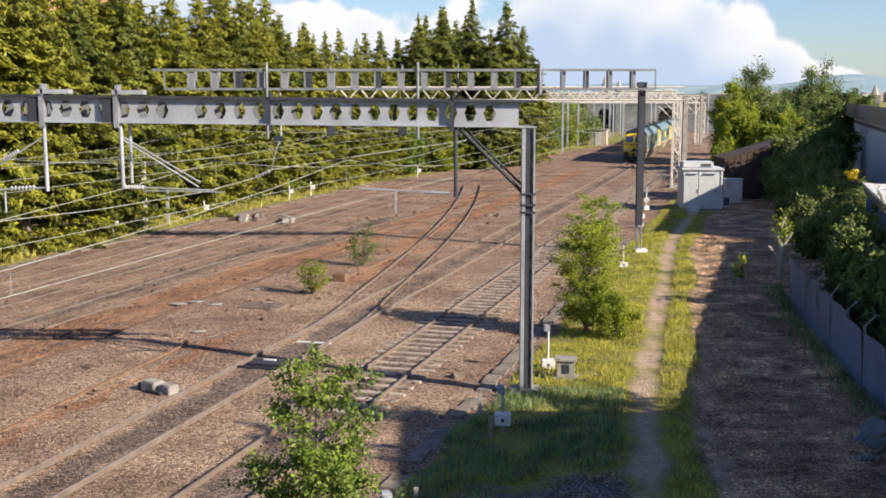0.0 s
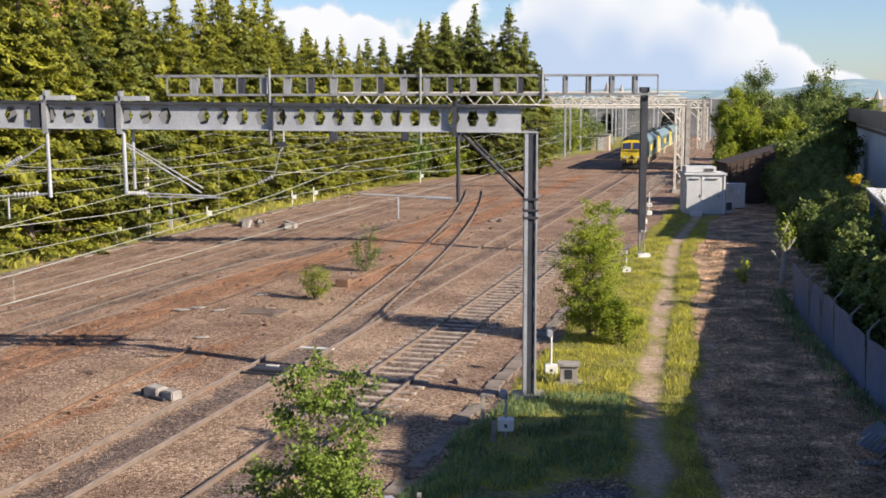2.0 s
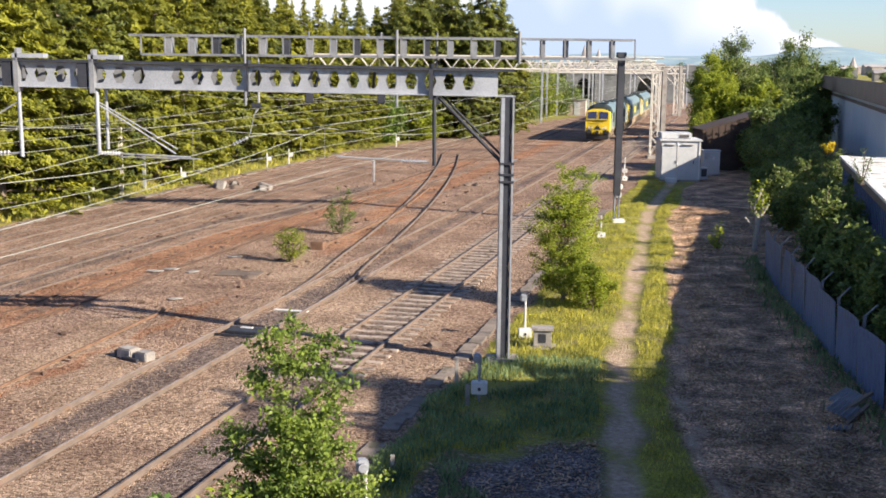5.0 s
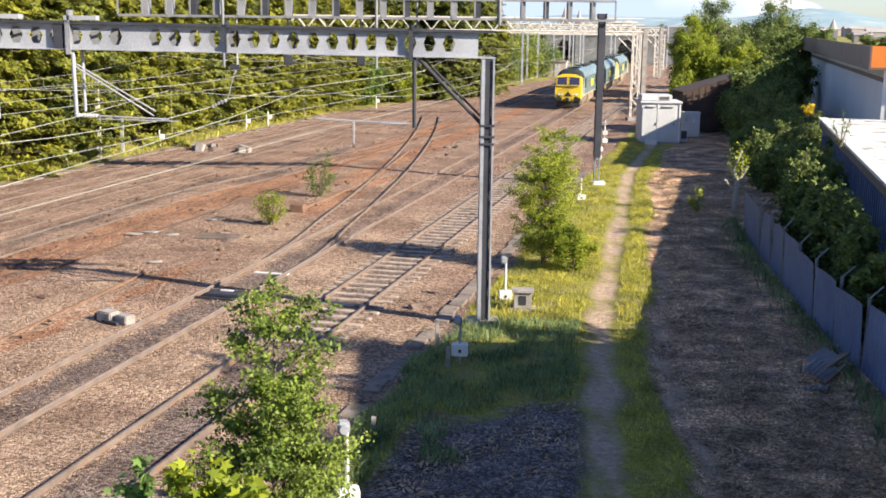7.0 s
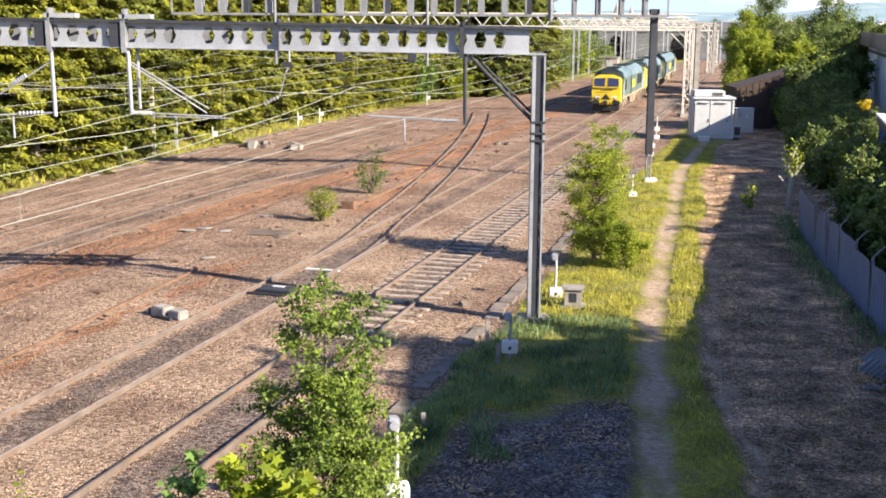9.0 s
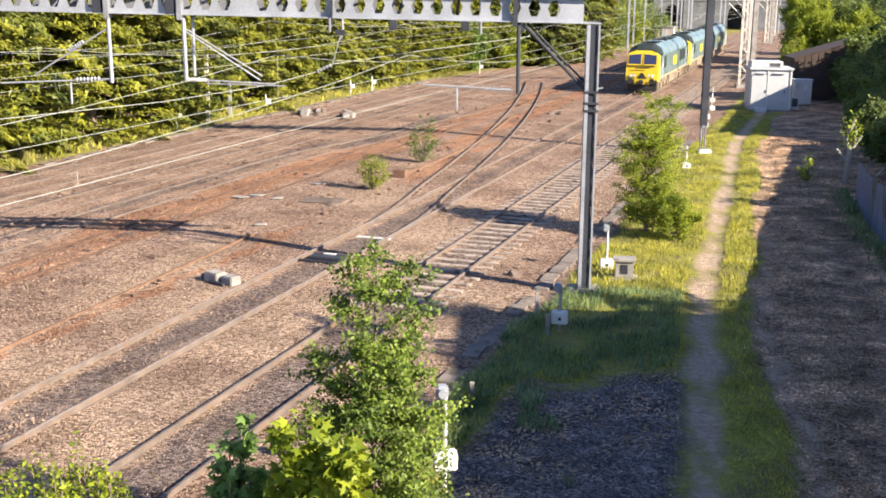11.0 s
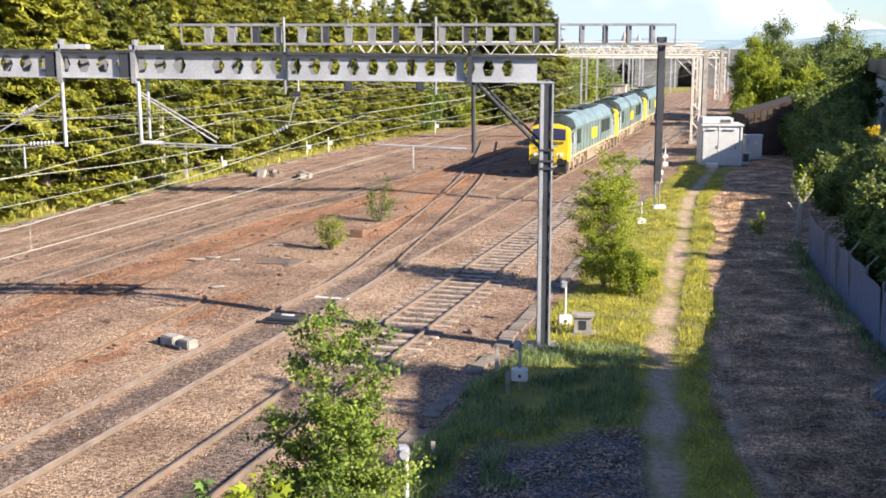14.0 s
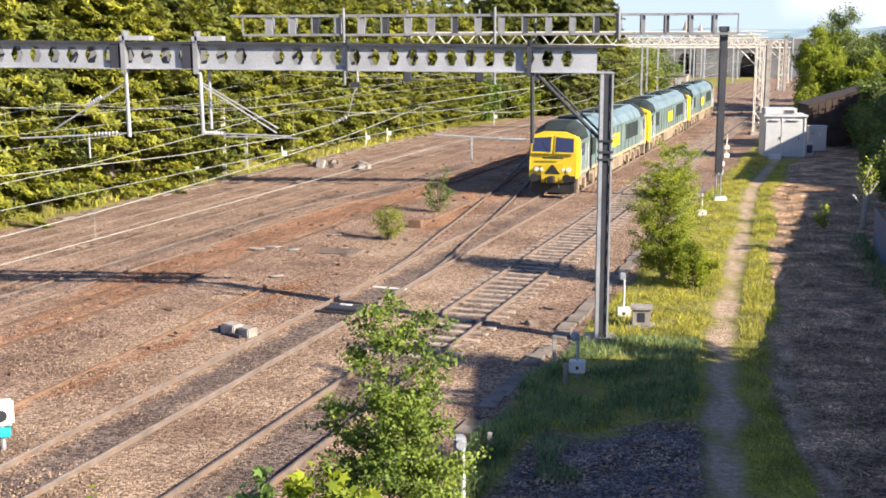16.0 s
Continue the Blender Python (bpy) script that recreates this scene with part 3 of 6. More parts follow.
def castellated_beam(length, depth=0.72, flange=0.24):
    """A beam whose web is pierced by a row of hexagons, from x = -length to 0."""
    bm = bmesh.new()
    pitch, n = 0.52, int(length / 0.52)
    zt, zb = depth - 0.03, 0.03
    zc, hh = depth / 2, 0.215

    def face(y, flip):
        for k in range(n):
            x1 = -length + (k + 1) * pitch
            x0 = x1 - pitch
            c = (x0 + x1) / 2
            a, w = 0.085, 0.17
            if x1 > -0.55 or k % 17 == 16:
                f = [bm.verts.new((p, y, q)) for p, q in ((x0, zb), (x1, zb), (x1, zt), (x0, zt))]
                bm.faces.new(f[::-1] if flip else f)
                continue
            hexa = [(c - a, zc - hh), (c + a, zc - hh), (c + w, zc), (c + a, zc + hh), (c - a, zc + hh), (c - w, zc)]
            rim = [(x0, zb), (x1, zb), (x1, zc), (x1, zt), (x0, zt), (x0, zc)]
            hv = [bm.verts.new((p, y, q)) for p, q in hexa]
            rv = [bm.verts.new((p, y, q)) for p, q in rim]
            for i in range(6):
                f = (rv[i], rv[(i + 1) % 6], hv[(i + 1) % 6], hv[i])
                bm.faces.new(f[::-1] if flip else f)
    face(0.0, False)
    box(bm, -length, 0.0, -flange / 2, flange / 2, 0.0, 0.03)
    bmesh.ops.solidify(bm, geom=[f for f in bm.faces if len(f.verts) == 4 and abs(f.normal.y) > 0.9 and all(abs(v.co.y) < 1e-5 for v in f.verts)], thickness=0.016)
    return bm


def insulator(p, q, parent, r=0.065, n=7):
    p, q = Vector(p), Vector(q)
    bm = bmesh.new()
    tube(bm, p, q, r * 0.45, 8)
    for k in range(n):
        c = p.lerp(q, (k + 0.5) / n)
        d = (q - p).normalized() * 0.018
        tube(bm, c - d, c + d, r, 10, r * 0.7)
    return part("insulator", bm, M_PORCELAIN, parent, "pale ribbed insulator")


def near_portal():
    px, py = 2.30, 30.96
    top, depth = 7.98, 0.73
    g = thing("overhead_line_portal", "grey steel portal with a pierced beam carrying the overhead wires", "gantry", pose(px, py, 0))
    lattice_post(g, 7.25)
    part("footing", boxes((-0.45, 0.45, -0.4, 0.4, -0.4, 0.05), bevel=0.03), M_CONC, g, "concrete footing block")
    beam = part("beam", castellated_beam(27.0, depth), M_GALV, g, "pierced grey beam with hexagonal holes")
    beam.matrix_basis = pose(0.22, 0, 7.27, 0, 0.62, 0)
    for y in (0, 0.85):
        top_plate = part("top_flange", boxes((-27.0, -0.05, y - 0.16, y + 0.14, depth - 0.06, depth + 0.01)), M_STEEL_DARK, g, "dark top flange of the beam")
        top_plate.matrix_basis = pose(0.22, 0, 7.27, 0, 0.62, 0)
    # darker grey than the front beam: the shade behind it is in the colour
    back = part("beam", castellated_beam(27.0, depth), M_STEEL_MID, g, "second pierced beam, the first one's shade put into its grey")
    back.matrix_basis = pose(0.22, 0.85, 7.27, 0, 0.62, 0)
    rows, a, s = [], -26.4, 0
    while a < -0.9:
        z = 7.31 - math.sin(radians(0.62)) * a
        for dz in (0.0, depth - 0.12):
            rows.append(((a, 0.03 if s else 0.82, z + dz), (a + 1.04, 0.82 if s else 0.03, z + dz), 0.04))
        a, s = a + 1.04, 1 - s
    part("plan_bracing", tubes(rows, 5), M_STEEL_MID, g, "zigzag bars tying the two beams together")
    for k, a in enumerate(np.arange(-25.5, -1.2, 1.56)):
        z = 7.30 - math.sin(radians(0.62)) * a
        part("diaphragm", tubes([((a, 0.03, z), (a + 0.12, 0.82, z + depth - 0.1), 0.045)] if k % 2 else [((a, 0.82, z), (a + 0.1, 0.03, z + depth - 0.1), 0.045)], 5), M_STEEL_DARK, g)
    for x in np.arange(-26.5, 0, 2.1):
        part("batten", boxes((x, x + 0.1, 0.0, 0.85, 7.275 - math.sin(radians(0.62)) * x, 7.30 - math.sin(radians(0.62)) * x)), M_GALV, g)
    zb = lambda x: 7.27 - math.sin(radians(0.62)) * x
    part("far_column", boxes((-26.9, -26.6, -0.15, 0.15, 0, 7.5)), M_GALV, g)
    # clamps where the drop tubes hang
    for x in (-2.02, -11.05, -13.05, -6.95):
        z = zb(x)
        wide = 0.10 if x != -6.95 else 0.03
        part("clamp", boxes((x - wide, x + wide * 0.2, -0.17, 0.17, z - 0.12, z + depth + 0.1), (x - 0.03, x + 0.03, -0.2, 0.2, z + depth, z + depth + 0.3 if x < -10 else z + depth + 0.12)),
             M_STEEL_DARK if x > -8 else M_STEEL_MID, g, "bolted clamp plate")
        if x < -10:
            part("cap_plate", boxes((x - 0.12, x + 0.72, -0.2, 0.2, z + depth + 0.04, z + depth + 0.16)), M_GALV, g)
            part("stiffener", boxes((x - 0.42, x - 0.18, -0.13, -0.02, z + 0.03, z + depth - 0.03)), M_STEEL_DARK, g)

    # drop tubes with cantilever arms
    def drop(x, z_low, arm, dark=False, brace=None):
        z = zb(x)
        steel = M_STEEL_DARK if dark else M_GALV
        part("drop_tube", tubes([((x + 0.03, 0, z), (x + 0.05, 0, z_low), 0.055)], 10), steel, g)
        if arm:
            x1, z1 = arm
            insulator((x + 0.1, 0, z_low + 0.04), (x + 0.62, 0, z_low + 0.03), g)
            part("cantilever_arm", tubes([((x + 0.55, 0, z_low + 0.03), (x1, 0, z_low - 0.05), 0.024), ((x + 0.6, 0.02, z_low - 0.06), (x1 + 0.3, 0, z_low - 0.1), 0.016)]), M_GALV, g)
        if brace:
            part("stay_tube", tubes([((x + 0.05, 0, z - 0.42), (brace[0], 0, brace[1]), 0.024), ((x + 0.05, 0.03, z - 0.35), (brace[0] + 0.05, 0.03, brace[1] + 0.12), 0.02)]), M_GALV, g)
    drop(-11.05, 5.62, (-8.55, 5.5), False, (-8.95, 5.66))
    part("drop_tube", tubes([((-10.83, 0.25, 7.35), (-10.83, 0.25, 5.75), 0.045)], 8), M_GALV, g)
    drop(-13.12, 5.55, None)
    insulator((-13.4, 0, 5.66), (-14.1, 0, 5.62), g)
    part("cantilever_arm", tubes([((-13.1, 0, 5.65), (-16.2, 0, 5.5), 0.024), ((-13.15, 0, 7.0), (-15.2, 0, 5.75), 0.022)]), M_GALV, g)
    insulator((-13.8, 0, 6.65), (-14.25, 0, 6.4), g)
    part("drop_tube", tubes([((-14.25, 0.05, 5.6), (-14.25, 0.05, 4.95), 0.03)], 8), M_GALV, g)
    drop(-2.0, 5.4, None, True)
    insulator((-2.15, 0, 5.5), (-2.85, 0, 5.52), g)
    part("cantilever_arm", tubes([((-2.1, 0, 5.5), (-4.6, 0, 5.62), 0.024), ((-3.6, 0, 5.52), (-3.6, 0, 4.95), 0.028)]), M_GALV, g)
    part("knee_brace", tubes([((-1.85, 0, 7.25), (-0.12, 0, 5.5), 0.05), ((-1.75, 0.12, 7.28), (-0.05, 0.12, 5.62), 0.03)], 8), M_STEEL_DARK, g, "slanting dark knee brace")
    for z in (5.45, 5.15, 4.95):
        part("fixing_band", boxes((-0.19, 0.21, -0.19, 0.19, z, z + 0.06)), M_STEEL_DARK, g)
    for z in (5.55, 5.0):
        part("feeder_bracket", tubes([((0.1, -0.05, z), (0.32, -0.05, z + 0.04), 0.025)]), M_GALV, g)


near_portal()




def signal_gantry():
    D = 59.0
    g = thing("signal_gantry", "grey signal gantry with a railed walkway and backing panels", "gantry", pose(10.2, D, 0))
    X = lambda p: (p - 784) / 2016 * D - 10.2
    part("mast", boxes((-0.17, 0.17, -0.19, 0.19, 1.4, 8.62), bevel=0.01), M_STEEL_DARK, g, "dark painted square mast")
    part("mast_foot", tubes([((-0.1, 0, 0), (-0.1, 0, 1.5), 0.05), ((0.12, 0, 0), (0.12, 0, 1.5), 0.04), ((-0.05, 0.1, 0), (-0.05, 0.1, 1.5), 0.05)], 8), M_STEEL_MID, g)
    part("mast_cap", boxes((-0.22, 0.22, -0.24, 0.24, 8.5, 8.75)), M_STEEL_DARK, g)
    part("footing", boxes((-0.2, 0.45, -0.3, 0.3, -0.3, 0.14), bevel=0.02), M_WHITE, g, "white painted concrete footing")
    x0, x1 = X(300), X(1153)
    for z in (8.40, 9.36):
        for y in (-0.45, 0.45):
            part("rail_bar", boxes((x0 - (0.6 if z > 9 else 0), x1, y - 0.05, y + 0.05, z - 0.055, z + 0.055)), M_STEEL_MID, g)
    part("walkway", boxes(*[(x0, x1, yy, yy + 0.03, 8.33, 8.37) for yy in (-0.36, -0.12, 0.1, 0.33)]), M_STEEL_MID, g, "open bar walkway grating")
    n = 21
    for k in range(n + 1):
        x = x0 + (x1 - x0) * k / n
        part("upright", boxes((x - 0.035, x + 0.035, -0.5, -0.42, 8.4, 9.36)), M_STEEL_MID, g)
        if 0 < k < n:
            part("panel", boxes((x - 0.02, x + 0.30, -0.40, 0.40, 8.46, 9.26)) if k < 16 else boxes((x - 0.02, x + 0.2, -0.3, 0.3, 8.46, 9.3)), M_STEEL_MID if k % 3 else M_STEEL_DARK, g)
    for p in (478, 740, 952):
        x = X(p)
        part("hanger_post", tubes([((x, -0.55, 5.9 if p < 900 else 8.1), (x, -0.55, 9.75), 0.075)], 8), M_STEEL_MID, g)
    for p in (712, 585, 810):
        x = X(p)
        part("hanger_post", tubes([((x, 0.55, 6.2), (x, 0.55, 9.65), 0.05)], 8), M_STEEL_MID, g)
        part("signal_ladder", tubes([((x - 0.14, 0.62, 6.5), (x - 0.14, 0.62, 8.4), 0.018), ((x + 0.14, 0.62, 6.5), (x + 0.14, 0.62, 8.4), 0.018)] + [((x - 0.14, 0.62, 6.6 + 0.3 * q), (x + 0.14, 0.62, 6.6 + 0.3 * q), 0.012) for q in range(6)], 5), M_STEEL_MID, g)
        part("signal_head", boxes((x - 0.2, x + 0.2, 0.3, 0.6, 6.0, 6.5), bevel=0.03), M_STEEL_DARK, g, "dark signal head seen from behind")


signal_gantry()
po = thing("wire_pull_off", "pale rod and insulator hung under the signal gantry", "overhead wire", pose(0, 59.0, 0))
part("hanger_rod", tubes([((-8.36, 0, 8.3), (-8.36, 0, 5.98), 0.05), ((-8.55, 0, 5.5), (-8.89, 0, 4.26), 0.022)], 8), M_GALV, po)
part("bracket", boxes((-8.75, -8.25, -0.1, 0.1, 5.75, 6.0), bevel=0.02), M_STEEL_DARK, po)
part("bracket", tubes([((-8.36, 0, 5.8), (-8.55, 0, 5.5), 0.05)], 8), M_GALV, po)
insulator((-8.95, 0, 4.22), (-9.75, 0, 3.84), po, 0.12, 5)
part("wire", poly_tube([(-9.75, 0, 3.84), (-11.9, -2, 3.3), (-15.5, -8, 3.0), (-20.5, -20, 3.2)], 0.018, 5), M_WIRE, po)
part("wire", poly_tube([(-8.89, 0, 4.26), (-4.5, 6, 4.7), (1.5, 14, 5.2)], 0.018, 5), M_WIRE, po)


def truss_portal(x_right, y, x_left, z0, z1, label, leg_pair=True):
    g = thing("truss_portal", label, "gantry", pose(x_right, y, 0))
    w = x_left - x_right
    rows = []
    for dy in (-0.45, 0.45):
        for z in (z0, z1):
            rows.append(((w, dy, z), (0.5, dy, z), 0.07))
    part("chord", tubes(rows, 6), M_LATTICE, g)
    rows, k, n = [], 0, int(-w / 0.9)
    for k in range(n):
        xa, xb = w + (-w) * k / n, w + (-w) * (k + 1) / n
        a, b = (z0, z1) if k % 2 else (z1, z0)
        for dy in (-0.45, 0.45):
            rows.append(((xa, dy, a), (xb, dy, b), 0.045))
    tagged(part("web_bracing", tubes(rows, 5), M_LATTICE, g), kind="stuff")
    for xx in (0, w):
        rows = [((xx + sx, sy, 0), (xx + sx, sy, z0), 0.055) for sx in (-0.32, 0.32) for sy in (-0.3, 0.3)]
        z, s = 0.3, 1
        while z < z0 - 0.8:
            for sy in (-0.3, 0.3):
                rows.append(((xx - s * 0.32, sy, z), (xx + s * 0.32, sy, z + 0.8), 0.03))
            z, s = z + 0.8, -s
        part("lattice_leg", tubes(rows, 5), M_LATTICE, g)
        part("footing", boxes((xx - 0.6, xx + 0.6, -0.6, 0.6, -0.3, 0.15)), M_CONC, g)
    part("knee_brace", tubes([((-2.2, 0, z0), (-0.3, 0, z0 - 1.8), 0.06)]), M_LATTICE, g)
    return g


truss_portal(20.6, 101, -20.0, 7.6, 8.7, "pale lattice truss portal spanning all the tracks")
truss_portal(33.0, 160, -6.0, 7.0, 8.2, "more distant pale lattice truss portal")
truss_portal(49.0, 216, 12.0, 6.4, 7.4, "pale lattice truss portal standing before the stone bridge")
truss_portal(41.5, 187, 2.0, 6.6, 7.8, "far pale lattice truss portal")


def mast(x, y, h, r=0.16, steel=None, label="plain pale overhead line mast", arms=True):
    g = thing("overhead_line_mast", label, "mast", pose(x, y, 0), "overhead line masts")
    part("pole", boxes((-r, r, -r, r, 0, h), bevel=0.02), steel or M_LATTICE, g)
    if arms:
        part("bracket_arm", tubes([((0, 0, h - 0.8), (-2.4, 0, h - 0.9), 0.04), ((0, 0, h - 0.1), (-2.2, 0, h - 0.85), 0.03)]), M_GALV, g)
        insulator((-2.2, 0, h - 0.9), (-2.75, 0, h - 0.95), g)
    return g


mast(22.7, 107.5, 7.85, 0.22, M_CONC, "stout pale concrete overhead line mast", False)
mast(41.0, 182, 7.9, 0.24, M_CONC, "stout pale concrete overhead line mast", False)
for x, y, h in ((11.6, 139, 10.2), (6.6, 150, 7.5), (13.2, 150, 8.5), (16.5, 158, 8.2), (34.5, 223, 8.2), (43, 232, 8.0), (38.5, 212, 8.5), (28, 178, 9.0), (19, 200, 8.0), (25, 190, 9.0), (36.5, 232, 8), (52, 225, 8), (18.5, 170, 8), (28.1, 200, 8.2), (29.8, 205, 8.4), (21, 178, 7.6), (31.8, 214, 7.8)):
    mast(x, y, h, 0.13, M_GALV)
for x, y, h, r, s in ((-18.14, 69.0, 4.95, 0.12, M_LATTICE), (-17.5, 72.1, 2.4, 0.10, M_GALV), (-18.2, 72.6, 2.3, 0.09, M_STEEL_DARK), (-19.2, 72, 2.4, 0.06, M_GALV)):
    mast(x, y, h, r, s, "short lineside post beside the far track", False)


def wires():
    """Contact and messenger wires over each line, with droppers."""
    for v, zc, lab in ((-14.6, 5.1, "running line"), (-10.7, 5.2, "siding"), (-22.6, 5.1, "rusty track"), (-26.7, 5.0, "old track"), (-31.3, 5.0, "far line")):
        g = thing("overhead_wire", "thin sagging overhead contact wire above the " + lab, "overhead wire", YARD)
        stops = [-10, 29, 60, 103, 160, 215]
        zig = [0.2, -0.2, 0.2, -0.2, 0.2, -0.2]
        con, mes = [], []
        for (a, za), (b, zb_) in zip(zip(stops, zig), zip(stops[1:], zig[1:])):
            for k in range(9):
                f = k / 8
                con.append((v + za + (zb_ - za) * f, a + (b - a) * f, zc))
                mes.append((v + za + (zb_ - za) * f, a + (b - a) * f, zc + 0.35 + 0.85 * (2 * f - 1) ** 2))
        part("contact_wire", poly_tube(con, 0.008, 4), M_WIRE, g)
        part("messenger_wire", poly_tube(mes, 0.008, 4), M_WIRE, g)
        for c, m in zip(con[2::3], mes[2::3]):
            part("dropper", tubes([(c, m, 0.005)], 3), M_WIRE, g)


wires()


# ---- vegetation ----
def leaf_mesh(name, centres, normals, sizes, rnd, long=1.0, mat=None, fold=False, lobes=0):
    """One mesh of many small leaves: a bent four-sided blade at each centre."""
    n = len(centres)
    c, w = np.asarray(centres), np.asarray(normals)
    w = w / np.maximum(np.linalg.norm(w, axis=1, keepdims=True), 1e-6)
    a = rnd.normal(size=(n, 3))
    a -= (a * w).sum(1, keepdims=True) * w
    a /= np.linalg.norm(a, axis=1, keepdims=True)
    b = np.cross(w, a)
    s = np.asarray(sizes)[:, None]
    k = 4
    p = np.stack([c - a * s * long, c + b * s * 0.55 + w * s * 0.12, c + a * s * long - w * s * 0.15, c - b * s * 0.55 + w * s * 0.12], 1)
    if fold:
        k = 3
        p = np.stack([c - a * s * long + b * s * 0.6, c - a * s * long - b * s * 0.6, c + a * s * long * 1.3 - w * s * 0.3], 1)
    if lobes:
        k = 2 * lobes
        ring = []
        for i in range(k):
            ang = 2 * math.pi * i / k
            rad = (1.0 if i % 2 == 0 else 0.52) * (1.15 if i == 0 else 0.8 if i == lobes else 1.0)
            ring.append(c + (a * math.cos(ang) + b * math.sin(ang)) * s * rad - w * s * (0.22 if i % 2 == 0 else 0.0))
        p = np.stack(ring, 1)
    me = bpy.data.meshes.new(name)
    me.vertices.add(k * n)
    me.vertices.foreach_set("co", p.reshape(-1).astype(np.float32))
    me.loops.add(k * n)
    me.loops.foreach_set("vertex_index", np.arange(k * n, dtype=np.int32))
    me.polygons.add(n)
    me.polygons.foreach_set("loop_start", np.arange(0, k * n, k, dtype=np.int32))
    me.update(calc_edges=True)
    me.validate()
    if mat:
        me.materials.append(mat)
    return me


def conifer_meshes(seed, h, r, mat, levels=30, start=0.0):
    """A tall conifer: tiers of drooping boughs, each a hanging plate of sprays with gaps between, narrowing to a leader."""
    rnd = np.random.RandomState(seed)
    cs, ns, sz, twigs = [], [], [], []
    for k in range(levels):
        f = k / levels
        if f < start:
            continue
        top = 1 - f
        rad = r * (0.10 + 0.90 * top ** 0.62) * (1.0 if f > 0.12 else 0.85) * (0.3 + 0.7 * min(1, top * 4))
        n = int(5 + 6 * min(1, top * 2.2))
        for j in range(n):
            if f < 0.45 and rnd.uniform() < 0.16:
                continue
            z = 0.25 + (h - 0.35) * max(0.0, f + rnd.uniform(-0.6, 0.6) / levels) ** 0.92
            az = 2 * math.pi * (j + rnd.uniform(-.45, .45)) / n + k * 0.7
            L = rad * rnd.uniform(0.62, 1.22)
            droop = rnd.uniform(0.1, 0.5) * L
            m = max(8, int(L * (64 if f > 0.45 else 44)))
            if f < 0.75:
                twigs.append(((0, 0, z), (math.cos(az) * L * 0.9, math.sin(az) * L * 0.9, z + 0.2 * L - droop * 0.8)))
            q = rnd.uniform(0.12, 1.0, m) ** 0.6
            pos = np.stack([np.cos(az) * L * q, np.sin(az) * L * q, z + 0.28 * L * q - droop * q ** 2], 1)
            side = np.array([-np.sin(az), np.cos(az), 0])
            across = rnd.uniform(-1, 1, (m, 1)) * 0.42 * (1.2 - q[:, None]) * min(1.0, L)
            pos += side * across + rnd.normal(0, 1, (m, 3)) * (0.06, 0.06, 0.035)
            pos[:, 2] -= 0.35 * np.abs(across[:, 0]) + rnd.uniform(0, 0.16, m) ** 1.4
            nor = np.tile(np.array([np.cos(az) * 0.5, np.sin(az) * 0.5, 0.85]), (m, 1)) + rnd.normal(0, 0.32, (m, 3))
            cs.append(pos), ns.append(nor), sz.append(rnd.uniform(0.045, 0.10, m) * (0.6 + 0.4 * min(1, top * 3)))
    m = 40
    cs.append(np.stack([rnd.normal(0, .05, m), rnd.normal(0, .05, m), h - rnd.uniform(0, 1.6, m)], 1))
    ns.append(rnd.normal(0, 1, (m, 3))), sz.append(rnd.uniform(0.08, 0.16, m))
    crown = leaf_mesh("crown", np.concatenate(cs), np.concatenate(ns), np.concatenate(sz), rnd, 1.9, mat, True)
    bm = bmesh.new()
    tube(bm, (0, 0, -0.3), (0, 0, h * 0.5), 0.22, 8, 0.13)
    tube(bm, (0, 0, h * 0.5), (0, 0, h - 0.3), 0.13, 6, 0.02)
    for a, b in twigs:
        tube(bm, a, b, 0.04, 3, 0.012, False)
    trunk = bpy.data.meshes.new("trunk")
    bm.to_mesh(trunk)
    bm.free()
    trunk.materials.append(M_BARK)
    return trunk, crown


def plant(name, label, category, trunk, crown, m, group="", kind=""):
    g = thing(name, label, category, m, group, kind)
    link("trunk", trunk, None, g)
    link("crown", crown, None, g)
    return g


CONIFERS_BACK = [conifer_meshes(31 + k, 10.0, 2.5, M_CONIFER if k else M_CONIFER_DARK, 28, 0.2) for k in range(3)]
CONIFERS = [conifer_meshes(11 + k, 10.0, 2.5 + 0.3 * (k % 3), M_CONIFER if k % 3 else M_CONIFER_DARK) for k in range(6)]


def place_conifers():
    rnd = random.Random(5)
    label = "tall dense yellow-green conifer in a lineside row"
    u = 40.0
    i = 0
    while u < 141:
        # the row follows the far boundary and its tops step up and down
        for row, (dv, hh) in enumerate(((0, 13.0), (3.6, 15.0))):
            v = -37.8 - dv + rnd.uniform(-0.7, 0.7) + max(0, u - 100) * 0.10
            h = hh * rnd.uniform(0.90, 1.05) * (1.14 if u < 66 else 1.06 if 76 < u < 92 else 0.93 if 92 < u < 122 else 1.12 if u > 124 else 1.0)
            p = yard(v, u + rnd.uniform(-0.6, 0.6) + row * 1.3)
            trunk, crown = CONIFERS_BACK[rnd.randrange(3)] if row else CONIFERS[rnd.randrange(6)]
            s = h / 10.0
            g = plant("conifer_tree", label, "tree", trunk, crown, Matrix.LocRotScale((p.x, p.y, 0.25 + 0.4 * row), Euler((0, 0, rnd.uniform(0, 6.28))), (s * 0.92, s * 0.92, s)), "lineside conifers")
            i += 1
        u += 2.8


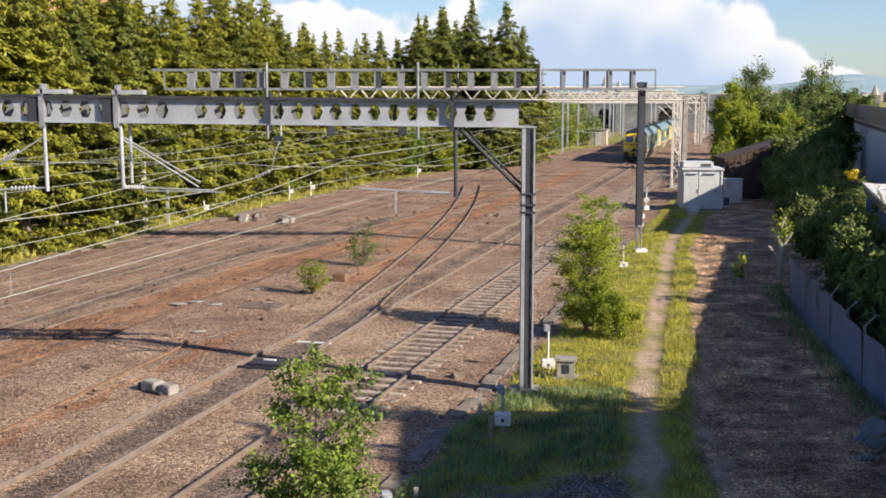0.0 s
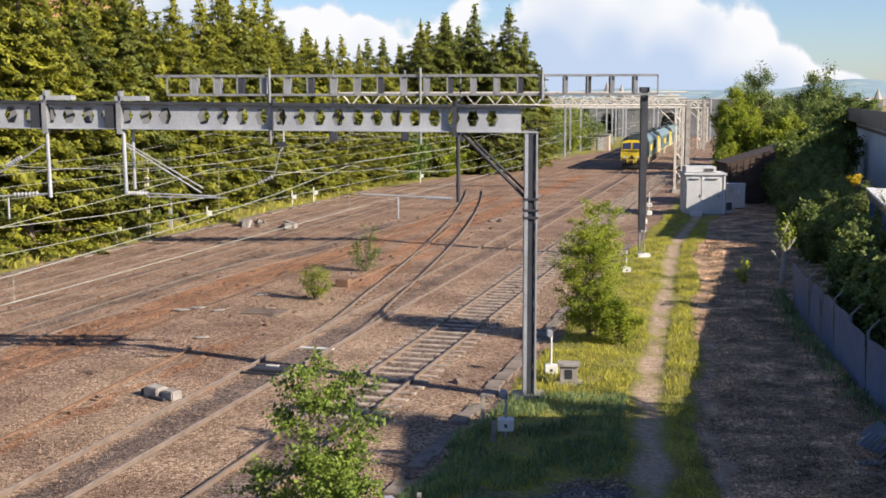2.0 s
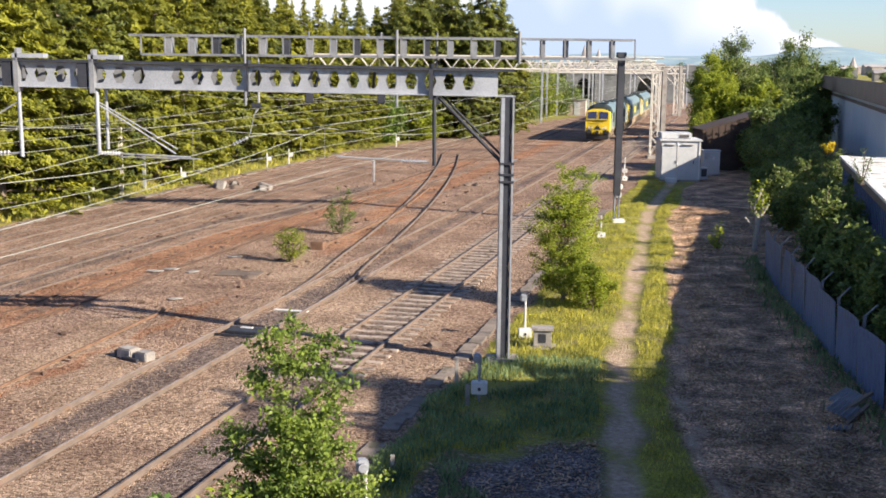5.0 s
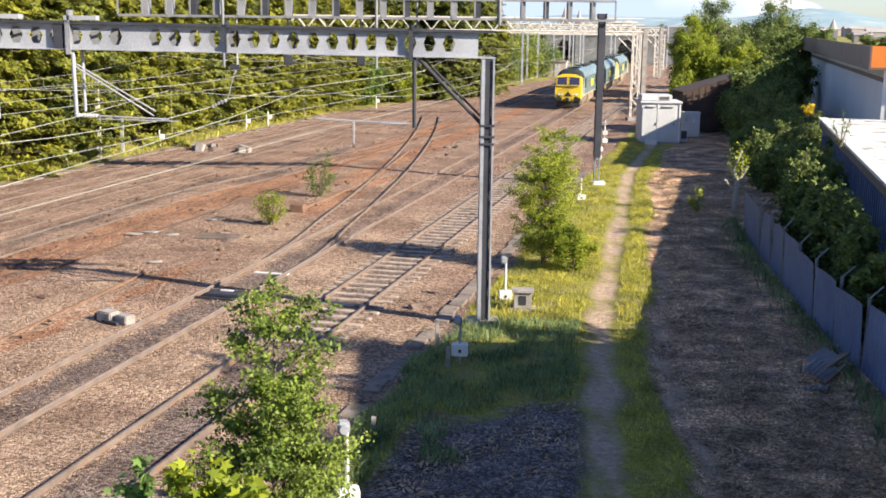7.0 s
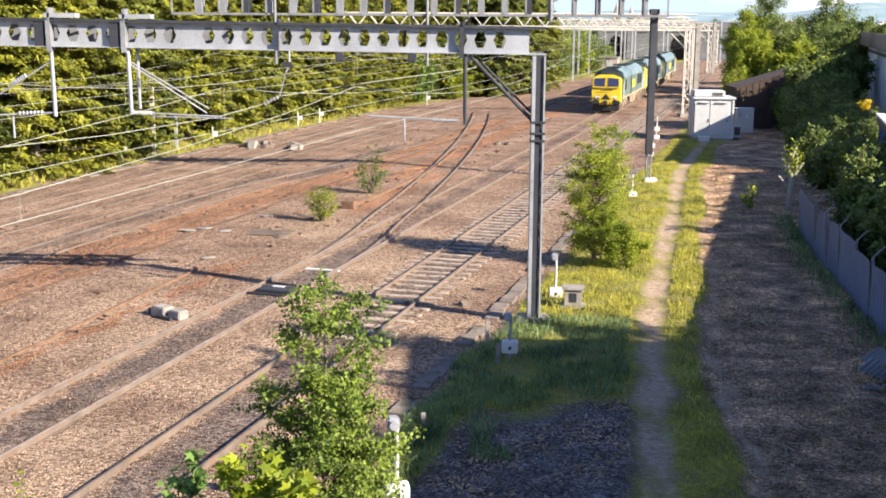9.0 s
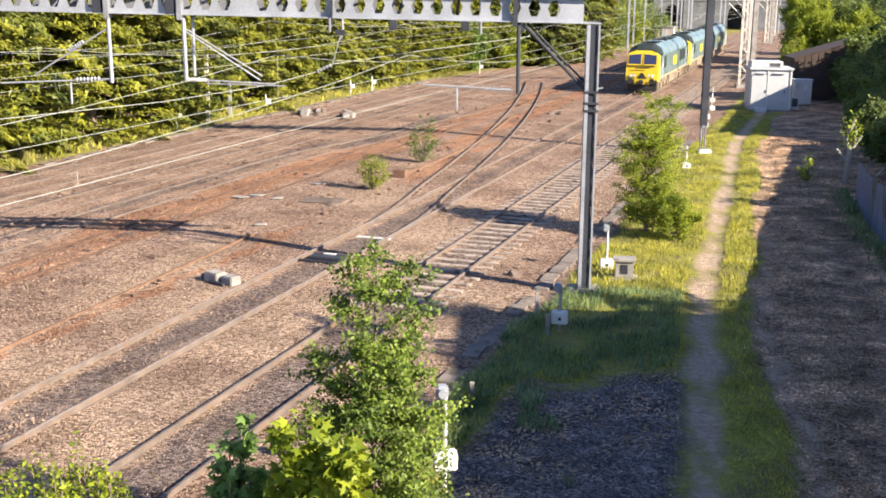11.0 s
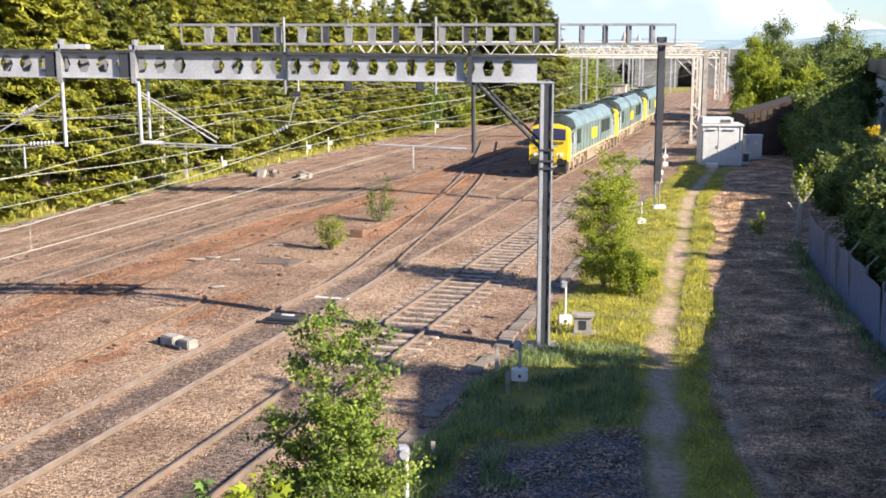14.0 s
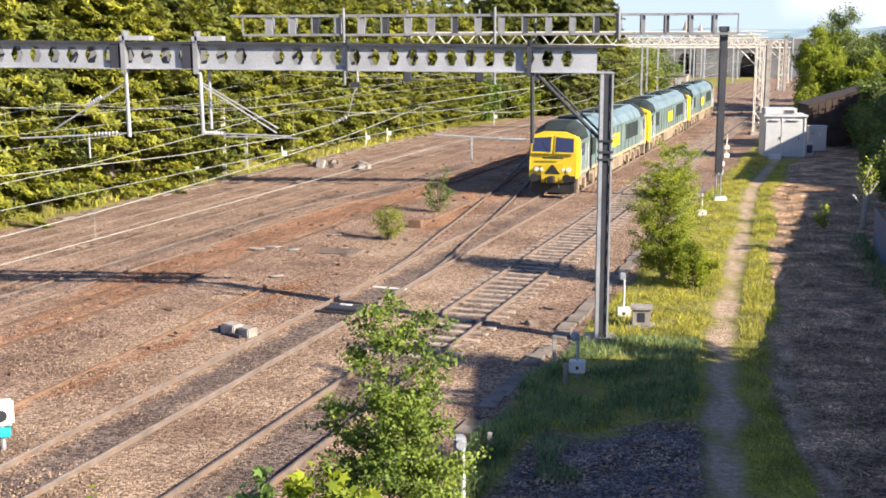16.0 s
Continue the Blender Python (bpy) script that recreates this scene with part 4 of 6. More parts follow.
place_conifers()
for x, y, h, k in ((0.0, 124.5, 17.6, 0), (3.2, 127.5, 18.4, 3), (7.2, 131.0, 18.6, 0), (5.2, 126.0, 15.0, 3), (9.2, 133.5, 16.0, 0), (-2.2, 121.0, 14.5, 3), (10.6, 137.0, 13.0, 1)):
    plant("conifer_tree", "taller dark pointed conifer at the end of the row", "tree", *CONIFERS[k], Matrix.LocRotScale((x, y, 0), Euler((0, 0, x)), (h / 10 * 0.85, h / 10 * 0.85, h / 10)), "lineside conifers")


def shrub_meshes(seed, h, r, mat, leaves, leaf=0.09, limbs=7, lean=0.25, low=0.15, lobes=0):
    """Stems that fork from the ground and carry leaf clusters at their ends."""
    rnd = np.random.RandomState(seed)
    bm = bmesh.new()
    cs, ns, sz = [], [], []
    ends = []
    for k in range(limbs):
        az = 2 * math.pi * k / limbs + rnd.uniform(-.4, .4)
        out = r * rnd.uniform(0.08, 0.85)
        zt = h * rnd.uniform(0.78, 1.0) * (1.12 - 0.72 * out / r)
        p0 = Vector((rnd.normal(0, .06), rnd.normal(0, .06), 0))
        p1 = Vector((math.cos(az) * out * 0.45, math.sin(az) * out * 0.45, zt * 0.5))
        p2 = Vector((math.cos(az) * out, math.sin(az) * out, zt))
        rad = 0.012 * h ** 0.7 + 0.008
        tube(bm, p0, p1, rad, 5, rad * 0.7, False)
        tube(bm, p1, p2, rad * 0.7, 5, rad * 0.2, False)
        for j in range(9):
            f = rnd.uniform(low, 1.0)
            c = p0.lerp(p1, f * 2) if f < 0.5 else p1.lerp(p2, f * 2 - 1)
            a2 = az + rnd.uniform(-1.6, 1.6)
            L = r * rnd.uniform(0.25, 0.6) * (1.1 - 0.6 * f)
            e = c + Vector((math.cos(a2) * L, math.sin(a2) * L, L * rnd.uniform(0.0, 0.7)))
            tube(bm, c, e, rad * 0.3, 3, rad * 0.1, False)
            ends.append((c, e))
        ends.append((p1, p2))
    per = max(3, leaves // len(ends))
    for c, e in ends:
        f = rnd.uniform(0.2, 1.08, per)
        pts = np.array(c)[None] * (1 - f[:, None]) + np.array(e)[None] * f[:, None]
        pts += rnd.normal(0, 0.055 * r + 0.025, (per, 3))
        cs.append(pts)
        ns.append(rnd.normal(0, 0.6, (per, 3)) + np.array((0, 0, 0.8)))
        sz.append(rnd.uniform(0.6, 1.25, per) * leaf)
    cs = np.concatenate(cs)
    cs[:, 2] = np.maximum(cs[:, 2], 0.03)
    crown = leaf_mesh("crown", cs, np.concatenate(ns), np.concatenate(sz), rnd, 0.95, mat, False, lobes)
    trunk = bpy.data.meshes.new("stems")
    bm.to_mesh(trunk)
    bm.free()
    trunk.materials.append(M_BARK)
    return trunk, crown


def sapling_meshes(seed, h, r, mat, leaves, leaf, stems=1, full=0.25):
    """A young birch-like tree: a slender stem, ascending branches that thin towards the tip, twigs with small hanging leaves."""
    rnd = np.random.RandomState(seed)
    bm = bmesh.new()
    runs = []
    for st in range(stems):
        lean = Vector((rnd.uniform(-.3, .3), rnd.uniform(-.3, .3), 0)) * (0.4 if stems == 1 else 1.0) * r
        hh = h * (1.0 if st == 0 else rnd.uniform(0.6, 0.85))
        spine = [Vector((0, 0, 0)) + lean * (k / 8) ** 1.3 + Vector((rnd.normal(0, .02), rnd.normal(0, .02), hh * k / 8)) for k in range(9)]
        base = 0.011 * h + 0.012
        for k in range(8):
            tube(bm, spine[k], spine[k + 1], base * (1 - k / 8.5), 6, base * (1 - (k + 1) / 8.5), False)
        n = int(96 / stems ** 0.5)
        for b in range(n):
            f = 0.06 + 0.92 * (b + rnd.uniform(0, 1)) / n
            i = min(7, int(f * 8))
            c = spine[i].lerp(spine[i + 1], f * 8 - i)
            wide = r * (0.35 + 0.65 * math.sin(math.pi * min(1.0, (1 - f) / (1 - full) * 0.5 + 0.0)) if f > full else 0.8 + 0.2 * f / full) * rnd.uniform(0.55, 1.15)
            az = b * 2.4 + rnd.uniform(-.5, .5)
            rise = rnd.uniform(0.25, 0.8)
            e = c + Vector((math.cos(az) * wide, math.sin(az) * wide, wide * rise))
            tube(bm, c, e, base * 0.34 * (1.1 - f), 4, 0.004, False)
            runs.append((c, e, 1.0))
            for t in range(4):
                g0 = rnd.uniform(0.3, 0.95)
                p0 = c.lerp(e, g0)
                a2 = az + rnd.uniform(-1.3, 1.3)
                L2 = wide * rnd.uniform(0.25, 0.5)
                p1 = p0 + Vector((math.cos(a2) * L2, math.sin(a2) * L2, L2 * rnd.uniform(-0.25, 0.5)))
                tube(bm, p0, p1, 0.006, 3, 0.003, False)
                runs.append((p0, p1, 1.0))
    per = max(4, leaves // len(runs))
    cs, ns, sz = [], [], []
    for c, e, _ in runs:
        k = max(3, int(per * rnd.uniform(0.5, 1.5)))
        f = rnd.uniform(0.15, 1.06, k)
        pts = np.array(c)[None] * (1 - f[:, None]) + np.array(e)[None] * f[:, None]
        pts += rnd.normal(0, 0.03 + 0.035 * r, (k, 3)) * (1, 1, 0.8)
        cs.append(pts)
        ns.append(rnd.normal(0, 0.7, (k, 3)) + np.array((0.25, -0.35, 0.6)))
        sz.append(rnd.uniform(0.55, 1.25, k) * leaf)
    cs = np.concatenate(cs)
    cs[:, 2] = np.maximum(cs[:, 2], 0.03)
    crown = leaf_mesh("crown", cs, np.concatenate(ns), np.concatenate(sz), rnd, 0.95, mat)
    trunk = bpy.data.meshes.new("stems")
    bm.to_mesh(trunk)
    bm.free()
    trunk.materials.append(M_BARK)
    return trunk, crown


def sapling(label, at, h, r, mat, leaves, leaf, seed, stems=1, full=0.25):
    t, c = sapling_meshes(seed, h, r, mat, leaves, leaf, stems, full)
    g = thing("sapling", label, "tree", pose(*at))
    link("stem", t, None, g)
    link("foliage", c, None, g)


def shrub(name, label, category, at, h, r, mat, leaves, leaf, seed, limbs=7, low=0.15, turn=0, group="", lobes=0):
    t, c = shrub_meshes(seed, h, r, mat, leaves, leaf, limbs, 0.25, low, lobes)
    g = thing(name, label, category, pose(*at, 0, 0, turn), group)
    link("stem", t, None, g)
    link("foliage", c, None, g)
    return g


sapling("young bushy broadleaf sapling growing beside the siding", (-1.62, 13.9, -0.1), 4.95, 0.98, M_SAPLING, 40000, 0.036, 3, 3, 0.5)
sapling("slender airy yellow-green birch sapling on the grass verge", (4.95, 38.8, -0.1), 4.75, 1.15, M_BIRCH, 30000, 0.04, 4, 4, 0.5)
shrub("bush", "dense low bright green bush at the foot of the birch sapling", "bush", (5.7, 37.6, -0.1), 1.7, 1.0, M_BIRCH, 6500, 0.05, 8, 13, 0.03)
shrub("weed_bush", "bright green weed bush growing in the ballast", "bush", (-5.42, 47.0, -0.14), 1.8, 0.9, M_BIRCH, 1700, 0.048, 5, 10)
shrub("weed_bush", "grey-green buddleia bush growing in the ballast", "bush", (-3.9, 54.8, -0.14), 2.35, 0.95, M_SHRUB, 1500, 0.05, 6, 10)
for label, x, y, h, r, mat, n, seed in (("bright lime maple sapling with broad leaves", -2.35, 12.6, 3.75, 0.62, M_LIME, 3200, 21),
                                        ("blue-green maple sapling with broad leaves", -3.25, 13.1, 3.35, 0.55, M_MAPLE, 2300, 22),
                                        ("lime maple sapling among tall weeds", -1.75, 12.2, 3.4, 0.65, M_LIME, 3200, 23)):
    shrub("maple_sapling", label, "tree", (x, y, -0.1), h, r, mat, n, 0.088, seed, 9, 0.35, 0, "", 5)
for k, (x, y, h) in enumerate(((-5.2, 13.0, 2.9), (-4.6, 12.6, 2.65), (-5.6, 12.5, 2.6), (-5.75, 13.4, 2.6), (-5.1, 12.1, 2.8), (-4.3, 12.2, 2.3), (-6.2, 13.0, 2.45))):
    shrub("weed_clump", "yellow-green tall weeds at the foot of the bridge", "weeds", (x, y, -0.1), h * 1.03, 0.62, M_LIME, 1700, 0.045, 30 + k, 9, 0.2, 0, "weeds by the bridge")


def big_tree(at, h, r, mat, seed, label, leaves=26000, leaf=0.13):
    t, c = shrub_meshes(seed, h * 1.2, r * 1.1, mat, int(leaves * 1.3), leaf, 22, 0.25, 0.05)
    g = thing("broadleaf_tree", label, "tree", pose(*at))
    link("trunk", t, None, g)
    link("crown", c, None, g)


for k, (x, y, h, r, m) in enumerate(((33.5, 132, 8.4, 3.2, M_BIRCH), (38, 140, 10.2, 4.6, M_BROAD), (43, 132, 9.6, 4.6, M_BROAD), (37.5, 122, 7.4, 3.4, M_BROAD),
                                     (31.5, 122, 6.4, 3.2, M_BIRCH), (31.0, 108, 4.6, 2.6, M_BIRCH), (28.8, 98, 4.0, 2.4, M_BROAD), (26.4, 88, 3.4, 2.2, M_BROAD),
                                     (47, 150, 9.5, 4.5, M_BROAD), (34.0, 113, 5.6, 2.6, M_BIRCH), (32.6, 100, 5.0, 2.6, M_BROAD), (29.8, 92, 4.4, 2.4, M_BIRCH), (27.6, 84, 4.0, 2.3, M_BROAD), (25.2, 76.5, 3.6, 2.1, M_BROAD), (26.2, 85.5, 4.6, 2.2, M_BROAD), (28.6, 87, 5.2, 2.4, M_BROAD), (34.5, 103, 6.4, 3.0, M_BROAD), (40, 116, 8.0, 3.6, M_BROAD))):
    big_tree((x, y, -0.1), h, r, m, 50 + k, ("sunlit yellow-green tree behind the equipment house" if m is M_BIRCH else "dense dark green broadleaf tree on the boundary"))
for k, (x, y, h, r) in enumerate(((24.4, 80, 3.9, 2.2), (22.4, 73, 3.6, 2.1), (20.6, 66, 3.4, 2.0), (18.9, 59.5, 3.0, 1.7), (17.6, 54, 2.7, 1.5), (16.6, 49.5, 2.5, 1.4), (15.6, 45.5, 2.4, 1.3),
                                  (14.9, 42.3, 2.5, 1.2), (14.5, 39.2, 2.2, 1.1), (14.0, 36.5, 2.3, 1.0), (13.3, 33.6, 2.1, 0.95), (12.7, 31.2, 2.1, 0.9), (12.2, 28.6, 1.9, 0.8),
                                  (20.6, 60.5, 2.9, 1.5), (23.6, 71, 3.3, 1.8), (18.6, 52.5, 2.8, 1.1), (26.4, 81, 3.5, 2.0), (17.0, 56.5, 2.0, 1.4), (18.6, 63.5, 2.2, 1.5), (20.2, 70.5, 2.2, 1.5))):
    big_tree((x + (1.7 if 43 < y < 76 else 0.3), y, -0.1), h * (1.25 if y < 46 else 1.0), r, M_BROAD, 80 + k, "dark green overgrown bush behind the steel fence", 5200, 0.09)
for k, (x, y, h, r) in enumerate(((-9.8, 108, 4.6, 2.6), (-6.8, 112, 4.2, 2.4), (-3.6, 116, 4.4, 2.6), (0.2, 121, 3.8, 2.2), (-13.5, 92, 2.6, 1.6), (-17.5, 79, 2.4, 1.4), (5, 135, 3.5, 2.5),
                                  (10.2, 152, 4, 3.5), (14.2, 162, 4.5, 4), (18, 172, 5, 4), (21.6, 182, 5, 4.5), (24.6, 194, 4, 3.5), (26.6, 206, 3.5, 3), (12, 165, 6.5, 5), (18, 185, 7, 6), (22, 205, 7, 5), (25, 225, 7, 5), (5.5, 147, 4.5, 3.5))):
    big_tree((x, y, -0.1), h, r, M_BROAD if y > 140 and k % 3 else M_BIRCH if k % 2 else M_SHRUB, 120 + k, "dull green bush in the scrub beyond the conifers" if y > 140 else "light green bush at the foot of the conifers", 3200, 0.17)
for k, (x, y, h) in enumerate(((27.2, 112, 3.0), (25.6, 101, 2.6), (29, 118, 3.5))):
    big_tree((x, y, -0.1), h, 1.3, M_LIME, 140 + k, "yellow-green scrub beside the concrete masts", 1500, 0.12)


def dead_tree():
    g = thing("dead_tree", "bare pale snag with a few yellowing leaves", "tree", pose(14.9, 50.0, -0.1))
    rows = [((0, 0, 0), (0.1, 0, 1.6), 0.09), ((0.1, 0, 1.6), (-0.35, 0.1, 2.3), 0.06), ((0.1, 0, 1.5), (0.55, 0, 2.2), 0.05), ((-0.1, 0, 2.0), (0.2, 0, 2.9), 0.045), ((0.05, 0, 1.0), (-0.5, 0, 1.6), 0.04), ((0.3, 0, 1.9), (0.25, 0, 2.6), 0.03)]
    part("stem", tubes([(a, b, r * 1.35) for a, b, r in rows], 7), M_CONC, g, "bleached bare stem and stubs")
    rnd = np.random.RandomState(4)
    n = 200
    c = rnd.normal(0, 1, (n, 3)) * (0.22, 0.2, 0.42) + (0.05, 0, 2.3)
    link("foliage", leaf_mesh("foliage", c, rnd.normal(0, 1, (n, 3)), rnd.uniform(0.05, 0.11, n), rnd, 1, M_LIME), None, g)


dead_tree()
shrub("weed_clump", "dry yellowing weeds in the shaded soil", "weeds", (13.4, 50.5, -0.1), 1.5, 0.5, M_LIME, 350, 0.07, 61, 6)
shrub("flowering_weed", "yellow-flowering ragwort on the edge of the flat roof", "flower", (21.9, 61.0, 3.5), 0.7, 0.45, M_YELLOW_FLOWER, 420, 0.06, 62, 6)
shrub("flowering_weed", "yellow-flowering ragwort beside the warehouse wall", "flower", (16.4, 44.5, 1.6), 1.2, 0.3, M_YELLOW_FLOWER, 180, 0.06, 63, 5)
shrub("weed_clump", "thin weeds growing out of the flat roof", "weeds", (17.6, 45.0, 3.5), 1.7, 0.6, M_SHRUB, 260, 0.05, 64, 6)


# ---- right-hand boundary: fence, warehouse, equipment house ----
M_SHEET = material("blue_grey_steel_sheet", (0.05, 0.08, 0.165), (0.105, 0.15, 0.27), 0.6, 0.9, 0.1, 0.0, 14, (0.13, 0.12, 0.12), 0.7)
M_ROOF = material("pale_roof_sheet", (0.50, 0.49, 0.47), (0.70, 0.69, 0.66), 0.8, 0.6, 0.2, 0, 9, (0.30, 0.28, 0.24), 0.6)
M_DARKTRIM = material("dark_fascia", (0.04, 0.035, 0.035), (0.09, 0.08, 0.08), 0.6, 1.5, 0.1)
M_CLAD = material("grey_cladding", (0.58, 0.59, 0.60), (0.70, 0.71, 0.71), 0.6, 0.3, 0.05, 0, 6)
M_BROWNTRIM = material("brown_fascia", (0.10, 0.06, 0.05), (0.17, 0.105, 0.085), 0.55, 0.8, 0.05)
M_ORANGE = material("orange_fascia", (0.62, 0.16, 0.02), (0.74, 0.22, 0.03), 0.45, 0.8, 0.03)
M_CABIN = material("pale_grey_cabin_paint", (0.40, 0.41, 0.42), (0.54, 0.54, 0.545), 0.55, 0.9, 0.08, 0, 16, (0.36, 0.33, 0.30), 0.7)
M_BRICK = material("red_brown_brick", (0.26, 0.12, 0.07), (0.42, 0.22, 0.14), 0.9, 0.7, 0.3, 0, 8)
M_SIGN = material("blue_sign", (0.02, 0.09, 0.35), (0.03, 0.13, 0.45), 0.4, 2, 0.0)
M_PALEBRICK = material("pale_pink_brick", (0.34, 0.27, 0.23), (0.52, 0.44, 0.38), 0.9, 0.8, 0.2, 0, 8)
M_STONE = material("dark_bridge_stone", (0.075, 0.078, 0.085), (0.165, 0.165, 0.17), 0.9, 0.5, 0.3, 0, 5)


def fence():
    g = thing("steel_fence", "blue-grey sheet steel fence with leaning cranked posts", "fence")
    rnd = random.Random(8)
    pts = [(10.55, 21.6), (10.95, 24.0), (11.2, 26.3), (11.42, 28.7), (11.7, 31.0), (12.05, 33.4), (12.4, 35.8), (12.75, 38.2), (13.1, 40.5), (13.5, 42.8), (13.95, 45.2)]
    for (x0, y0), (x1, y1) in zip(pts, pts[1:]):
        d = Vector((x1 - x0, y1 - y0, 0))
        L = d.length
        m = pose(x0, y0, -0.12, rnd.uniform(-3, 3), rnd.uniform(-1, 1), math.degrees(math.atan2(d.y, d.x)))
        n, prof = 14, []
        for k in range(n + 1):
            prof.append((0.05 + (L - 0.1) * k / n, 0.012 * (1 if k % 2 else -1)))
        bm = bmesh.new()
        h = 1.8 + rnd.uniform(-0.06, 0.06)
        for s in (0.0, 0.006):
            lo = [bm.verts.new((a, b + s, 0.05)) for a, b in prof]
            hi = [bm.verts.new((a, b + s, h + 0.03 * math.sin(a * 2))) for a, b in prof]
            for k in range(n):
                f = (lo[k], lo[k + 1], hi[k + 1], hi[k])
                bm.faces.new(f if s == 0 else f[::-1])
        p = part("panel", bm, M_SHEET, g)
        p.matrix_basis = m
        post = bmesh.new()
        box(post, -0.035, 0.035, 0.02, 0.09, 0, 1.95)
        tube(post, (0, 0.055, 1.93), (0.05, 0.35, 2.25), 0.025, 6)
        q = part("post", post, M_STEEL_MID, g)
        q.matrix_basis = pose(x0, y0, -0.15, rnd.uniform(-4, 4), rnd.uniform(-5, 5), math.degrees(math.atan2(d.y, d.x)) - 180 + rnd.uniform(-8, 8))


fence()


def warehouse():
    g = thing("warehouse", "low flat-roofed warehouse clad in blue-grey steel sheet", "building", YARD)
    v0, v1, u0, u1, h = 4.95, 24.0, 24.0, 62.5, 3.55
    part("wall", boxes((v0 + 0.25, v0 + 0.4, u0, u1, -0.3, h - 0.3)), M_SHEET, g)
    for u in np.arange(u0 + 0.15, u1 - 0.1, 0.55):
        part("wall_rib", boxes((v0 + 0.17, v0 + 0.27, u, u + 0.16, -0.2, h - 0.32)), M_SHEET, g)
    part("wall", boxes((v0 + 0.4, v1, u1 - 0.15, u1, -0.3, h - 0.3)), M_SHEET, g)
    part("wall", boxes((v0 + 0.4, v1, u0, u0 + 0.15, -0.3, h - 0.3)), M_SHEET, g)
    part("fascia", boxes((v0 + 0.05, v0 + 0.14, u0 - 0.1, u1 + 0.1, h - 0.42, h - 0.08)), M_DARKTRIM, g, "dark gutter board")
    part("roof", boxes((v0, v1, u0 - 0.15, u1 + 0.15, h - 0.08, h)), M_ROOF, g, "pale flat sheet roof")
    for k in range(18):
        u = u0 + 1.2 + k * 2.1
        part("roof_seam", boxes((v0 + 0.55, v1 - 0.2, u, u + 0.07, h, h + 0.05)), M_ROOF, g)
    part("verge_trim", boxes((v0 - 0.02, v0 + 0.42, u0, u1, h + 0.004, h + 0.05)), M_WHITE, g)


warehouse()


def retail_shed():
    g = thing("retail_shed", "grey clad shed with a brown and orange overhanging fascia", "building", YARD)
    v0, v1, u0, u1 = 8.4, 42.0, 66.0, 132.0
    part("wall", boxes((v0, v0 + 0.3, u0, u1, -0.3, 6.0)), M_CLAD, g)
    part("wall", boxes((v0 + 0.3, v1, u0, u0 + 0.3, -0.3, 6.0)), M_WHITE, g)
    part("wall", boxes((v0 + 0.3, v1, u1 - 0.3, u1, -0.3, 6.0)), M_CLAD, g)
    part("plinth_band", boxes((v0 + 0.31, v1, u0 - 0.03, u0 - 0.003, 1.5, 4.2)), M_BRICK, g)
    part("soffit", boxes((v0 - 0.9, v1, u0 - 0.9, u1 + 0.5, 6.0, 6.12)), M_BROWNTRIM, g)
    part("fascia", boxes((v0 - 0.9, v0 - 0.8, u0 - 0.9, u1 + 0.5, 6.12, 7.25)), M_BROWNTRIM, g, "brown fascia board")
    part("fascia", boxes((v0 - 0.8, v1, u0 - 0.9, u0 - 0.8, 6.12, 7.25)), M_ORANGE, g, "bright orange fascia board")
    part("string_course", boxes((v0 - 0.03, v0 - 0.003, u0, u1, 5.3, 5.55)), M_BROWNTRIM, g)
    part("string_course", boxes((v0 + 0.3, v1, u0 - 0.03, u0 - 0.003, 5.0, 5.75)), M_ORANGE, g)
    part("roof", boxes((v0 - 0.8, v1, u0 - 0.8, u1 + 0.5, 6.13, 6.25)), M_CONC, g)


retail_shed()
# unseen block, sized and placed to cast the near shade over path and verge
tower = thing("depot_block", "tall plain block out of view, added to shade the near verge", "building", pose(0, 0, 0))
part("wall", boxes((13.6, 40, -30, 20.6, -0.3, 8.2)), M_CLAD, tower)
part("roof", boxes((13.4, 40.2, -30.2, 20.8, 8.2, 8.35)), M_ROOF, tower)
# unseen trees, added so their crowns make the block's shadow edge uneven
for k, (x, y, h, r) in enumerate(((12.9, 21.0, 8.6, 1.4), (12.4, 18.0, 8.8, 1.4), (12.2, 14.0, 7.4, 1.5), (12.3, 9.5, 6.4, 1.5), (16.2, 22.4, 7.6, 1.7), (18.8, 22.8, 7.4, 1.7), (13.0, 4.5, 6.0, 1.6))):
    big_tree((x, y, -0.1), h, r, M_BROAD, 170 + k, "out-of-view tree added to roughen the block's shadow edge", 5200, 0.13)


def shade_wedge():
    # added solid: its dark brown stands for a building's slanting shadow here
    g = thing("lean_to_shed", "dark brown wedge added for the slanting shade among the bushes", "shed", pose(22.0, 89.0, -0.1))
    prof = [(0, 0), (4.6, 0), (4.6, 4.52), (0, 3.2)]
    part("wall", extrude(prof, 0, 3.4), M_SHADEWEDGE, g)
    part("roof", extrude([(-0.12, 3.165), (4.7, 4.55), (4.7, 4.63), (-0.12, 3.245)], -0.05, 3.5), M_SHADEWEDGE, g)
    for k in range(9):
        x = 0.25 + k * 0.5
        part("board_cover", boxes((x, x + 0.06, -0.03, -0.002, 0.1, 3.1 + x * 0.288)), M_SHADEWEDGE, g)


# shade put into the colour of the added wedge
M_SHADEWEDGE = material("dark_brown_shade", (0.035, 0.022, 0.017), (0.075, 0.048, 0.036), 0.85, 1.2, 0.2, 0, 18)
shade_wedge()


